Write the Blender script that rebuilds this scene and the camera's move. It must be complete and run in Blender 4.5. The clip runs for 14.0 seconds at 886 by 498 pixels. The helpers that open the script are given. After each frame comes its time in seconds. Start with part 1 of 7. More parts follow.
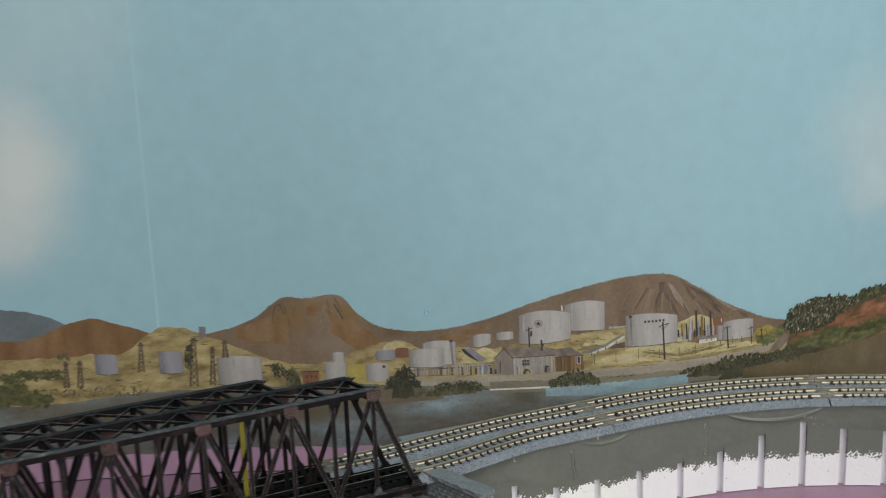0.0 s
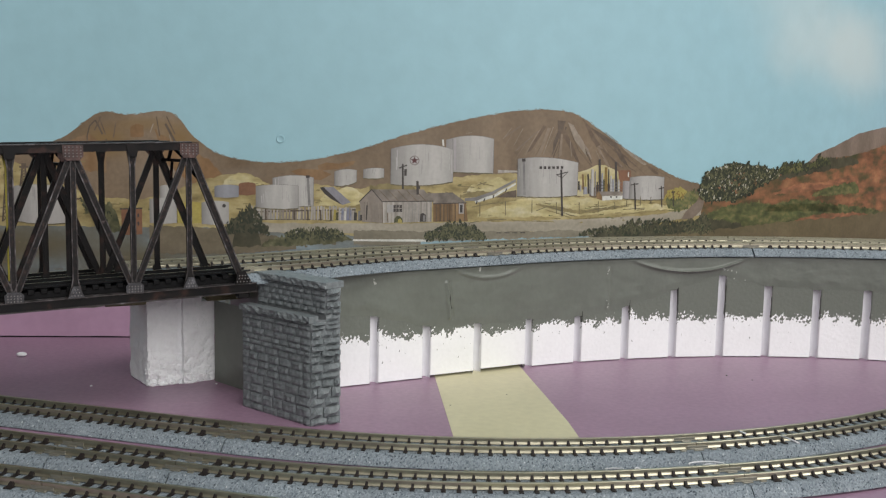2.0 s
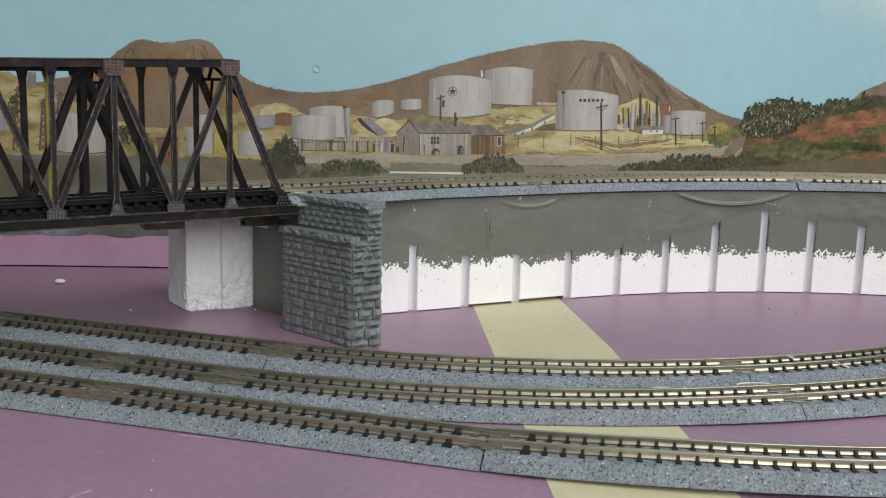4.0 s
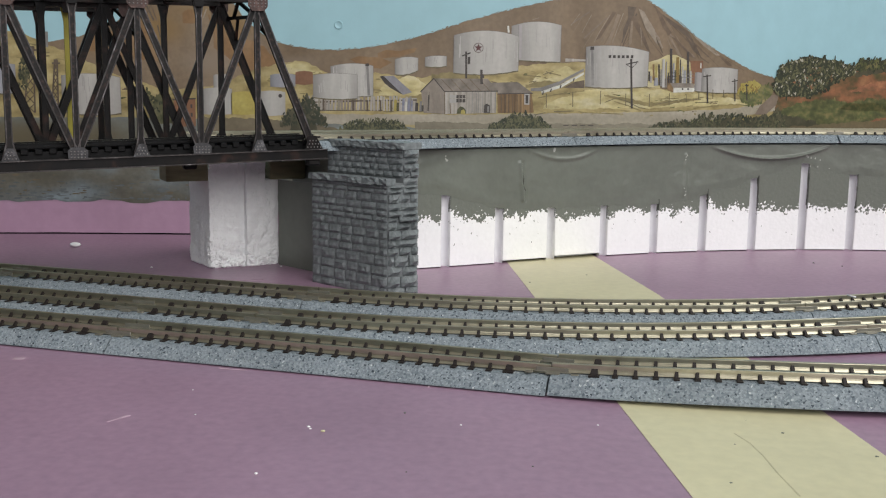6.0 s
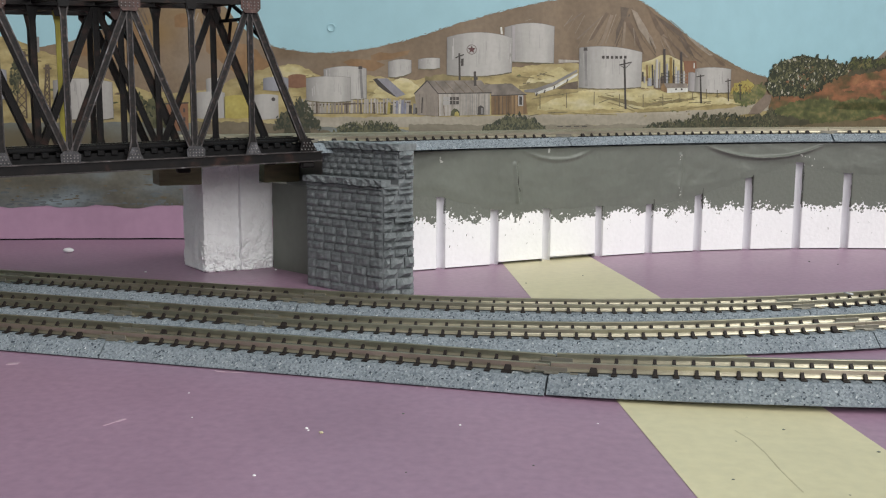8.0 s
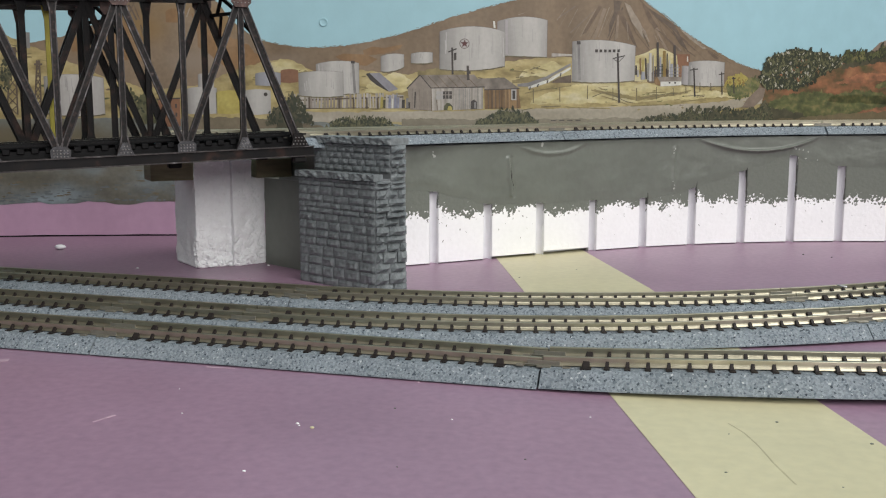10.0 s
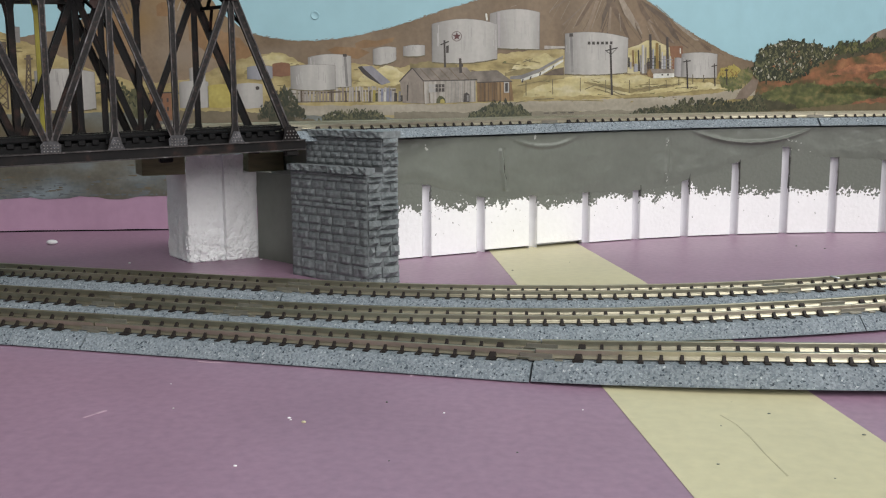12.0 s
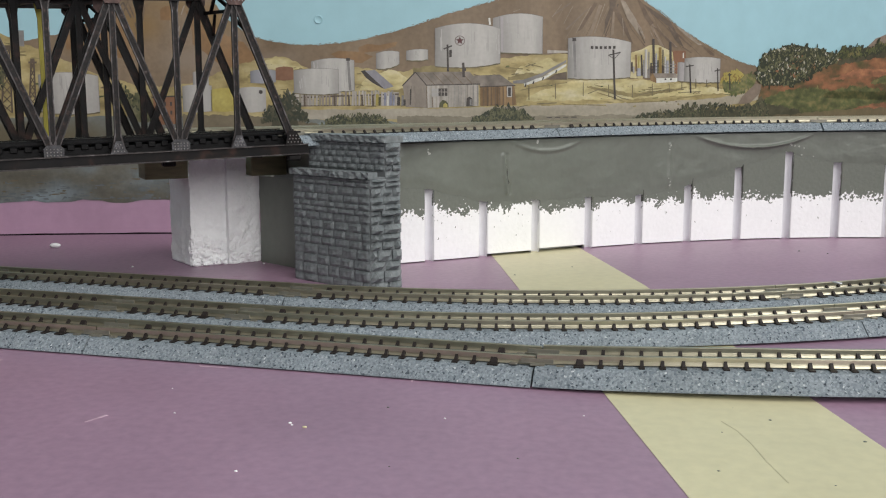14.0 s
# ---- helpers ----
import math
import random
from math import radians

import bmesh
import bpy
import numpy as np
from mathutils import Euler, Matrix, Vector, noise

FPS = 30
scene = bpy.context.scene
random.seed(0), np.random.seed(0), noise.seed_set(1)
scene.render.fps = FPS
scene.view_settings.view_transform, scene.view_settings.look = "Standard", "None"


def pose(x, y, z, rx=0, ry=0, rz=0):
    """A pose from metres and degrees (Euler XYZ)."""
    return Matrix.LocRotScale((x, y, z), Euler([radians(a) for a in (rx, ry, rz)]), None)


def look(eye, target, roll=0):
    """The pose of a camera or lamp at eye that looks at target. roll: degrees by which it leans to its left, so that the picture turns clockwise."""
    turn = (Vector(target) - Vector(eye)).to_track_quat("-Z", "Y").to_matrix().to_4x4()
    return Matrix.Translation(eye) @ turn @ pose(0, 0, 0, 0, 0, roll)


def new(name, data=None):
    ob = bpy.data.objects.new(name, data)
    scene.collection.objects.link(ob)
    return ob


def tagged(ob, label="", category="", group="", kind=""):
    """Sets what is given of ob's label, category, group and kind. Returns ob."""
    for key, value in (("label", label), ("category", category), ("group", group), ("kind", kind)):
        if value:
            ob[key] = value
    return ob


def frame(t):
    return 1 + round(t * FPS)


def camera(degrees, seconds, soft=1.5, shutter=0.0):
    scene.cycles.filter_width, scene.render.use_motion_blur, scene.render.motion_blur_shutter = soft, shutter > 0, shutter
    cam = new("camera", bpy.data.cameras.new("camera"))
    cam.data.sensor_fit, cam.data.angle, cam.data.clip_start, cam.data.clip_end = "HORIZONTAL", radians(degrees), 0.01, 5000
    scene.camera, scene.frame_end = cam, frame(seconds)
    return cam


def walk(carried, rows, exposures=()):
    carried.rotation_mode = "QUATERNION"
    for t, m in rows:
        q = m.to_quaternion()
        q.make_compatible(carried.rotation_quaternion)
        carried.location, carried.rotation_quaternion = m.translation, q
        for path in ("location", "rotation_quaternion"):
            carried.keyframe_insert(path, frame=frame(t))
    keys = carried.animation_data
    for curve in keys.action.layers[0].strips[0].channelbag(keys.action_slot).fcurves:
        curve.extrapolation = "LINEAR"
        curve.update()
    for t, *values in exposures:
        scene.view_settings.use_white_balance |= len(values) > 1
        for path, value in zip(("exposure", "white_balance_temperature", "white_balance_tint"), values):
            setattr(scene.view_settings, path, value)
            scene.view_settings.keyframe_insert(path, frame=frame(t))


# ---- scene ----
# A model railway layout in N scale. Lengths below are in centimetres unless an object matrix says otherwise.
cam = camera(48.0, 14.0, soft=1.15, shutter=0.3)
PATH = [
    (0, (0.00033, -0.57459, 0.27543), (-0.11653, -0.09902, 0.17456), -2.12),
    (0.5, (0.01000, -0.48632, 0.22263), (-0.11279, -0.01154, 0.12513), -5.73),
    (0.7, (-0.00116, -0.49107, 0.20108), (-0.10576, -0.01001, 0.11365), -1.43),
    (1, (-0.01603, -0.49590, 0.14518), (-0.10336, -0.00718, 0.08577), 3.84),
    (1.5, (-0.00004, -0.48778, 0.12273), (-0.07744, 0.00343, 0.07053), 3.05),
    (2, (-0.00031, -0.48941, 0.11563), (-0.06772, 0.00224, 0.05454), 1.15),
    (2.5, (-0.00101, -0.48888, 0.11195), (-0.07180, 0.00167, 0.04599), 1.01),
    (3, (-0.00651, -0.48852, 0.10651), (-0.07847, 0.00136, 0.03692), 1.14),
    (3.5, (-0.01055, -0.48495, 0.10349), (-0.08507, 0.00312, 0.02452), 1.57),
    (4, (-0.00792, -0.48766, 0.09974), (-0.08580, -0.00037, 0.01922), 1.44),
    (6.5, (-0.02686, -0.47500, 0.06984), (-0.10274, 0.01374, -0.00343), 0.71),
    (7, (-0.02629, -0.47565, 0.07084), (-0.10129, 0.01345, -0.00093), 0.65),
    (7.5, (-0.02596, -0.47527, 0.07062), (-0.10022, 0.01380, -0.00216), 0.48),
    (8, (-0.02596, -0.47524, 0.07057), (-0.09952, 0.01392, -0.00232), 0.32),
    (10.5, (-0.02494, -0.47368, 0.06976), (-0.09625, 0.01533, -0.00629), 0.06),
    (11, (-0.02490, -0.47366, 0.06977), (-0.09633, 0.01516, -0.00738), 0.02),
    (11.5, (-0.02442, -0.47328, 0.06984), (-0.09472, 0.01567, -0.00759), -0.08),
    (12, (-0.02439, -0.47307, 0.06965), (-0.09320, 0.01597, -0.00848), -0.17),
    (12.5, (-0.02412, -0.47285, 0.06971), (-0.09356, 0.01614, -0.00815), -0.19),
    (13, (-0.02406, -0.47289, 0.06941), (-0.09293, 0.01617, -0.00853), -0.06),
    (13.5, (-0.02401, -0.47337, 0.07025), (-0.09458, 0.01555, -0.00701), -0.02),
    (14, (-0.02387, -0.47308, 0.07024), (-0.09450, 0.01593, -0.00641), -0.07),
]
walk(cam, [(t, look(eye, target, roll)) for t, eye, target, roll in PATH], [(0.0, -0.34), (0.5, -0.3), (1.0, -0.27), (1.5, -0.13), (2.0, -0.12), (3.0, -0.12), (4.0, -0.1), (6.5, -0.04), (14.0, 0.0)])

# ---- light: two added lamps out of view, one overhead, one low in front ----
world = bpy.data.worlds.new("room_light")
scene.world = world
world.use_nodes = True
world.node_tree.nodes["Background"].inputs[0].default_value = (0.9, 0.95, 1.0, 1)
world.node_tree.nodes["Background"].inputs[1].default_value = 0.25


def area_lamp(name, x, y, z, tx, ty, tz, wide, deep, watts, colour):
    data = bpy.data.lights.new(name, "AREA")
    data.shape, data.size, data.size_y, data.energy, data.color = "RECTANGLE", wide, deep, watts, colour
    ob = new(name, data)
    ob.matrix_world = look((x, y, z), (tx, ty, tz))
    return ob


area_lamp("unseen_area_light", 0.7, -0.6, 1.4, 0.05, 0.0, 0.0, 1.9, 1.1, 29, (1.0, 0.985, 0.965))
# low front fill, added to brighten upright faces and the pier under the bridge
area_lamp("unseen_area_light", 0.95, -1.75, 0.8, 0.0, 0.0, 0.03, 2.2, 0.9, 28, (1.0, 0.985, 0.965))

# ---- materials ----
CM = 0.01


def ramp(nt, stops):
    node = nt.nodes.new("ShaderNodeValToRGB")
    els = node.color_ramp.elements
    while len(els) < len(stops):
        els.new(0.5)
    for el, (p, c) in zip(els, stops):
        el.position, el.color = p, (*c, 1)
    return node


def material(name, stops, scale=200.0, detail=4.0, rough=0.7, metal=0.0, bump=0.0, bump_scale=None, stain=0.0, stain_scale=25.0, stretch=(1, 1, 1), spec=0.5, cell=False):
    """Noise between colour stops at one scale, a broad stain over it at another, and fine relief."""
    m = bpy.data.materials.new(name)
    m.use_nodes = True
    nt = m.node_tree
    b = nt.nodes["Principled BSDF"]
    co = nt.nodes.new("ShaderNodeTexCoord")
    mp = nt.nodes.new("ShaderNodeMapping")
    mp.inputs["Scale"].default_value = stretch
    nt.links.new(co.outputs["Object"], mp.inputs[0])
    if cell:
        n = nt.nodes.new("ShaderNodeTexVoronoi")
        n.inputs["Scale"].default_value = scale
        fac = n.outputs["Color"]
    else:
        n = nt.nodes.new("ShaderNodeTexNoise")
        n.inputs["Scale"].default_value, n.inputs["Detail"].default_value = scale, detail
        fac = n.outputs["Fac"]
    nt.links.new(mp.outputs[0], n.inputs["Vector"])
    r = ramp(nt, stops)
    nt.links.new(fac, r.inputs[0])
    colour = r.outputs[0]
    if stain:
        s = nt.nodes.new("ShaderNodeTexNoise")
        s.inputs["Scale"].default_value, s.inputs["Detail"].default_value = stain_scale, 5
        nt.links.new(mp.outputs[0], s.inputs["Vector"])
        mr = nt.nodes.new("ShaderNodeMapRange")
        mr.inputs[1].default_value, mr.inputs[2].default_value = 0.3, 0.7
        mr.inputs[3].default_value, mr.inputs[4].default_value = 1 - stain, 1 + stain
        nt.links.new(s.outputs["Fac"], mr.inputs[0])
        mul = nt.nodes.new("ShaderNodeVectorMath")
        mul.operation = "SCALE"
        nt.links.new(colour, mul.inputs[0])
        nt.links.new(mr.outputs[0], mul.inputs["Scale"])
        colour = mul.outputs[0]
    nt.links.new(colour, b.inputs["Base Color"])
    b.inputs["Roughness"].default_value, b.inputs["Metallic"].default_value = rough, metal
    b.inputs["Specular IOR Level"].default_value = spec
    if bump:
        n2 = nt.nodes.new("ShaderNodeTexNoise")
        n2.inputs["Scale"].default_value, n2.inputs["Detail"].default_value = bump_scale or scale, 4
        nt.links.new(mp.outputs[0], n2.inputs["Vector"])
        bp = nt.nodes.new("ShaderNodeBump")
        bp.inputs["Strength"].default_value, bp.inputs["Distance"].default_value = 1.0, bump * CM
        nt.links.new(n2.outputs["Fac"], bp.inputs["Height"])
        nt.links.new(bp.outputs[0], b.inputs["Normal"])
    return m


def flat(c, d=0.06):
    return [(0.3, tuple(v * (1 - d) for v in c)), (0.7, tuple(v * (1 + d) for v in c))]


PINK = material("pink_paint", [(0.25, (0.27, 0.168, 0.24)), (0.5, (0.311, 0.193, 0.273)), (0.75, (0.347, 0.217, 0.301))], 420, detail=6, rough=0.4, bump=0.0025, bump_scale=320, stain=0.1, stain_scale=16)
CREAM = material("cream_paint", flat((0.593, 0.551, 0.355), 0.05), 300, rough=0.45, bump=0.003, bump_scale=300, stain=0.06, stain_scale=18)
BALLAST = material("grey_ballast", [(0.0, (0.015, 0.02, 0.03)), (0.12, (0.05, 0.065, 0.08)), (0.2, (0.14, 0.17, 0.195)), (0.55, (0.21, 0.245, 0.27)), (0.88, (0.27, 0.31, 0.335)), (1.0, (0.6, 0.63, 0.65))], 2100, rough=0.85, bump=0.045, bump_scale=1500, stain=0.1, stain_scale=60, cell=True, spec=0.3)
RAIL = material("nickel_rail", flat((0.46, 0.43, 0.325), 0.1), 300, rough=0.34, metal=0.92, stain=0.14, stain_scale=40)
TIE = material("tie_plastic", flat((0.016, 0.012, 0.011), 0.2), 500, rough=0.55, spec=0.3)
JOINER = material("grey_joiner", flat((0.24, 0.23, 0.19), 0.12), 400, rough=0.36, metal=0.55)
FOAM = material("white_foam", flat((0.86, 0.87, 0.88), 0.02), 500, rough=0.85, bump=0.05, bump_scale=480, stain=0.04)
FLAKE = material("flaked_paint", flat((0.42, 0.43, 0.4), 0.1), 300, rough=0.6)
PRIMER = material("pale_pink_board", flat((0.5, 0.32, 0.45), 0.04), 200, rough=0.6, bump=0.01, bump_scale=250, stain=0.07, stain_scale=20)
GREY = material("grey_latex_paint", flat((0.146, 0.161, 0.138), 0.05), 300, rough=0.3, bump=0.014, bump_scale=200, stain=0.07, stain_scale=40)
# foam for the grooves, tinted darker than the blocks to stand in for shade
FOAM_SHADED = material("shade_tinted_white_foam", flat((0.76, 0.76, 0.79), 0.03), 300, rough=0.7, bump=0.01, bump_scale=300, stain=0.05)
BEAD = material("dark_grey_bead", flat((0.06, 0.062, 0.054), 0.15), 300, rough=0.5)
FOAM_PAINTED = material("half_painted_foam", flat((0.86, 0.87, 0.88), 0.02), 500, rough=0.8, bump=0.02, bump_scale=600, stain=0.04)


def ragged_paint(m, low, high):
    """Grey latex paint above a ragged line on bare foam."""
    nt = m.node_tree
    b = nt.nodes["Principled BSDF"]
    bare = b.inputs["Base Color"].links[0].from_socket
    co = nt.nodes.new("ShaderNodeTexCoord")
    xyz = nt.nodes.new("ShaderNodeSeparateXYZ")
    nt.links.new(co.outputs["Object"], xyz.inputs[0])
    big, fine = nt.nodes.new("ShaderNodeTexNoise"), nt.nodes.new("ShaderNodeTexNoise")
    big.inputs["Scale"].default_value, fine.inputs["Scale"].default_value = 40, 800
    big.inputs["Detail"].default_value, fine.inputs["Detail"].default_value = 2, 6
    flatten = nt.nodes.new("ShaderNodeMapping")
    flatten.inputs["Scale"].default_value = (1, 1, 0.15)
    nt.links.new(co.outputs["Object"], flatten.inputs[0])
    nt.links.new(flatten.outputs[0], big.inputs["Vector"])
    nt.links.new(co.outputs["Object"], fine.inputs["Vector"])

    def maths(op, p, q):
        n = nt.nodes.new("ShaderNodeMath")
        n.operation = op
        for k, v in enumerate((p, q)):
            if isinstance(v, (int, float)):
                n.inputs[k].default_value = v
            else:
                nt.links.new(v, n.inputs[k])
        return n.outputs[0]

    edge = maths("ADD", maths("MULTIPLY", big.outputs["Fac"], (high - low) * CM * 2), (low - (high - low) * 0.5) * CM)
    edge = maths("ADD", edge, maths("MULTIPLY", maths("SUBTRACT", fine.outputs["Fac"], 0.5), 0.016))
    mid_n = nt.nodes.new("ShaderNodeTexNoise")
    mid_n.inputs["Scale"].default_value, mid_n.inputs["Detail"].default_value = 130, 3
    nt.links.new(co.outputs["Object"], mid_n.inputs["Vector"])
    edge = maths("ADD", edge, maths("MULTIPLY", maths("SUBTRACT", mid_n.outputs["Fac"], 0.5), 0.012))
    mask = maths("MULTIPLY", maths("SUBTRACT", xyz.outputs["Z"], edge), 4000)
    r = ramp(nt, [(0, (0.128, 0.141, 0.12)), (1, (0.158, 0.172, 0.148))])
    nt.links.new(fine.outputs["Fac"], r.inputs[0])
    mix = nt.nodes.new("ShaderNodeMix")
    mix.data_type, mix.clamp_factor = "RGBA", True
    nt.links.new(mask, mix.inputs[0])
    nt.links.new(bare, mix.inputs[6])
    nt.links.new(r.outputs[0], mix.inputs[7])
    nt.links.new(mix.outputs[2], b.inputs["Base Color"])


ragged_paint(FOAM_PAINTED, 1.86, 2.34)
STEEL = material("black_bridge_steel", [(0.35, (0.004, 0.004, 0.0045)), (0.56, (0.008, 0.0066, 0.0064)), (0.7, (0.036, 0.019, 0.015))], 170, rough=0.5, stain=0.3, stain_scale=70, bump=0.004, bump_scale=600, spec=0.2)
DUSTY = material("dusty_black_steel", [(0.38, (0.005, 0.0048, 0.005)), (0.55, (0.011, 0.0092, 0.009)), (0.66, (0.033, 0.02, 0.016)), (0.8, (0.1, 0.092, 0.095))], 800, detail=7, rough=0.5, stain=0.45, stain_scale=55, spec=0.25)
PLATE = material("worn_plate_steel", [(0.3, (0.014, 0.014, 0.0155)), (0.55, (0.045, 0.045, 0.05)), (0.75, (0.13, 0.13, 0.14))], 420, detail=6, rough=0.45, stain=0.3, stain_scale=80)
MORTAR = material("grey_joint", flat((0.15, 0.163, 0.17), 0.1), 200, rough=0.9)
GREY_DECK = material("grey_blue_deck_paint", flat((0.22, 0.25, 0.27), 0.08), 200, rough=0.6, stain=0.1, stain_scale=40)
RUST = material("rusty_steel", [(0.3, (0.025, 0.016, 0.014)), (0.6, (0.07, 0.036, 0.03)), (0.75, (0.15, 0.1, 0.09))], 420, rough=0.6, stain=0.3, stain_scale=80)
STONE = material("grey_cast_stone", [(0.25, (0.122, 0.14, 0.147)), (0.5, (0.17, 0.191, 0.197)), (0.75, (0.23, 0.253, 0.26))], 600, rough=0.5, bump=0.025, bump_scale=650, stain=0.05, stain_scale=80)
OLIVE = material("olive_painted_wood", flat((0.17, 0.155, 0.088), 0.2), 120, rough=0.6, stretch=(1, 1, 6), stain=0.15)
WORN = material("worn_black_steel", [(0.34, (0.01, 0.009, 0.009)), (0.54, (0.04, 0.033, 0.032)), (0.66, (0.1, 0.092, 0.095)), (0.74, (0.2, 0.195, 0.205))], 330, detail=6, rough=0.38, stain=0.35, stain_scale=60)
RIVET = material("pale_rivet_heads", flat((0.2, 0.19, 0.185), 0.2), 300, rough=0.4, metal=0.4)
BLACK = material("black_plastic", flat((0.005, 0.005, 0.0055), 0.2), 300, rough=0.5, spec=0.15)
YELLOW = material("yellow_post_paint", flat((0.26, 0.23, 0.025), 0.12), 120, rough=0.6, stain=0.2)
SKY = material("sky_blue_paint", flat((0.30, 0.50, 0.56), 0.035), 90, detail=6, rough=0.6, bump=0.009, bump_scale=180, stain=0.035, stain_scale=3)
SKY_LIGHT = material("pale_sky_filler", flat((0.34, 0.54, 0.60), 0.02), 30, rough=0.5, stain=0.05, stain_scale=8)
ROOM = material("room_wall_paint", flat((0.6, 0.6, 0.58), 0.02), 8, rough=0.8)
ROOM_FLOOR = material("room_floor_grey", flat((0.3, 0.28, 0.26), 0.2), 60, rough=0.95)


# ---- building helpers ----
def link_mesh(name, bm, mat, smooth=False):
    bmesh.ops.scale(bm, vec=(CM, CM, CM), verts=bm.verts)
    bmesh.ops.recalc_face_normals(bm, faces=bm.faces)
    me = bpy.data.meshes.new(name)
    bm.to_mesh(me)
    bm.free()
    for p in me.polygons:
        p.use_smooth = smooth
    for m in mat if isinstance(mat, tuple) else (mat,):
        me.materials.append(m)
    return me


def thing(name, bm, mat, label, category, group="", kind="", smooth=False):
    return tagged(new(name, link_mesh(name, bm, mat, smooth)), label, category, group, kind)


def root(name, label, category, group="", kind="", at=(0, 0, 0)):
    ob = new(name)
    ob.empty_display_size = 0.01
    ob.matrix_world = Matrix.Translation(Vector(at) * CM)
    return tagged(ob, label, category, group, kind)


def part(name, bm, mat, parent, label="", smooth=False):
    ob = new(name, link_mesh(name, bm, mat, smooth))
    ob.parent = parent
    ob.matrix_parent_inverse = parent.matrix_basis.inverted()
    return tagged(ob, label)


def piece(name, me, m, parent):
    """One of many alike pieces on a shared mesh; m in world metres."""
    ob = new(name, me)
    ob.parent = parent
    ob.matrix_parent_inverse = parent.matrix_basis.inverted()
    ob.matrix_basis = m
    return ob


def add_box(bm, centre, size, ax=(1, 0, 0), up=(0, 0, 1), bevel=0.0):
    """A box with its first axis along ax."""
    ax, up = Vector(ax).normalized(), Vector(up)
    side = up.cross(ax).normalized()
    up = ax.cross(side).normalized()
    m = Matrix((ax, side, up)).transposed().to_4x4()
    m.translation = Vector(centre)
    got = bmesh.ops.create_cube(bm, size=1, matrix=m @ Matrix.Diagonal((*size, 1)))
    if bevel:
        edges = {e for v in got["verts"] for e in v.link_edges}
        bmesh.ops.bevel(bm, geom=list(edges), offset=bevel, segments=1, affect="EDGES")


def bar(bm, a, b, wide, high, up=(0, 0, 1), bevel=0.0):
    a, b = Vector(a), Vector(b)
    add_box(bm, (a + b) / 2, ((b - a).length, wide, high), b - a, up, bevel)


def sweep(bm, path, profile, ground=None):
    """Sweep a profile of (across, up) along a path of (x, y, z, heading); across is to the left of the heading.
    With a ground height the lowest edges of the profile stay on it."""
    rings = []
    for x, y, z, a in path:
        nx, ny = -math.sin(a), math.cos(a)
        rings.append([bm.verts.new((x + nx * u, y + ny * u, ground + z * 0.6 + v if ground is not None and v < 0.1 else z + v)) for u, v in profile])
    n = len(profile)
    for r, q in zip(rings, rings[1:]):
        for i in range(n):
            bm.faces.new((r[i], r[(i + 1) % n], q[(i + 1) % n], q[i]))
    bm.faces.new(rings[0])
    bm.faces.new(rings[-1][::-1])


def run(x, y, z, heading, pieces, step=0.4):
    """Points along straight and curved pieces: (length, radius or 0); a positive radius turns left."""
    out, a = [(x, y, z, heading)], heading
    for length, radius in pieces:
        n = max(1, round(length / step))
        for _ in range(n):
            d = length / n
            turn = d / radius if radius else 0
            x, y = x + d * math.cos(a + turn / 2), y + d * math.sin(a + turn / 2)
            a += turn
            out.append((x, y, z, a))
    return out


def at_length(path, s):
    for (x0, y0, z0, a0), (x1, y1, z1, a1) in zip(path, path[1:]):
        d = math.hypot(x1 - x0, y1 - y0)
        if s <= d:
            k = s / d
            return x0 + (x1 - x0) * k, y0 + (y1 - y0) * k, z0 + (z1 - z0) * k, a0 + (a1 - a0) * k
        s -= d
    return path[-1]


def path_length(path):
    return sum(math.hypot(b[0] - a[0], b[1] - a[1]) for a, b in zip(path, path[1:]))


# ---- the table, and an unseen room shell added to bounce lamp light ----
bm = bmesh.new()
add_box(bm, (0, 20, -3.0), (260, 200, 6.0))
table = thing("table_top", bm, PINK, "pink painted layout board on which the model railway stands", "table", kind="structure")
room_parts = [("floor", (0, -100, -92), (500, 500, 4), ROOM_FLOOR), ("ceiling", (0, -100, 152), (500, 500, 4), ROOM), ("wall_south", (0, -352, 30), (500, 4, 240), ROOM),
              ("wall_east", (252, -100, 30), (4, 500, 240), ROOM), ("wall_west", (-252, -100, 30), (4, 500, 240), ROOM), ("wall_north", (0, 152, 30), (500, 4, 240), ROOM)]
for name, c, s, m in room_parts:
    bm = bmesh.new()
    add_box(bm, c, s)
    thing(name, bm, m, "unseen room " + name.split("_")[0], name.split("_")[0], kind="structure")

# cream band painted across the board
bm = bmesh.new()
vs = [bm.verts.new(p) for p in ((-7.5, 0.5, 0.01), (0.42, -34.2, 0.01), (6.2, -38.5, 0.01), (-0.15, -10.3, 0.01), (-3.05, 0.1, 0.01))]
bm.faces.new(vs)
part("paint_band", bm, CREAM, table, "cream paint band across the pink board")

# ---- backdrop ----
CURVE = (1.96118162e-04, 1.22944160e-02, 4.47952256e-01, 6.94676157)
DRAWN = (2.92736666e-04, 1.54811683e-02, 4.32427759e-01, 7.81670001)
PIVOT = (-2.6, -47.5, 7.05)


def bent(curve, x):
    """The plan of a hung sheet: a bend that runs on straight at both ends."""
    a, b, c, d = curve
    u = min(22, max(-36, x))
    return ((a * u + b) * u + c) * u + d + (x - u) * ((3 * a * u + 2 * b) * u + c)


def wall_y(x):
    return bent(CURVE, x)


def wall_normal(x):
    s = (wall_y(x + 0.1) - wall_y(x - 0.1)) / 0.2
    return Vector((s, -1, 0)).normalized()


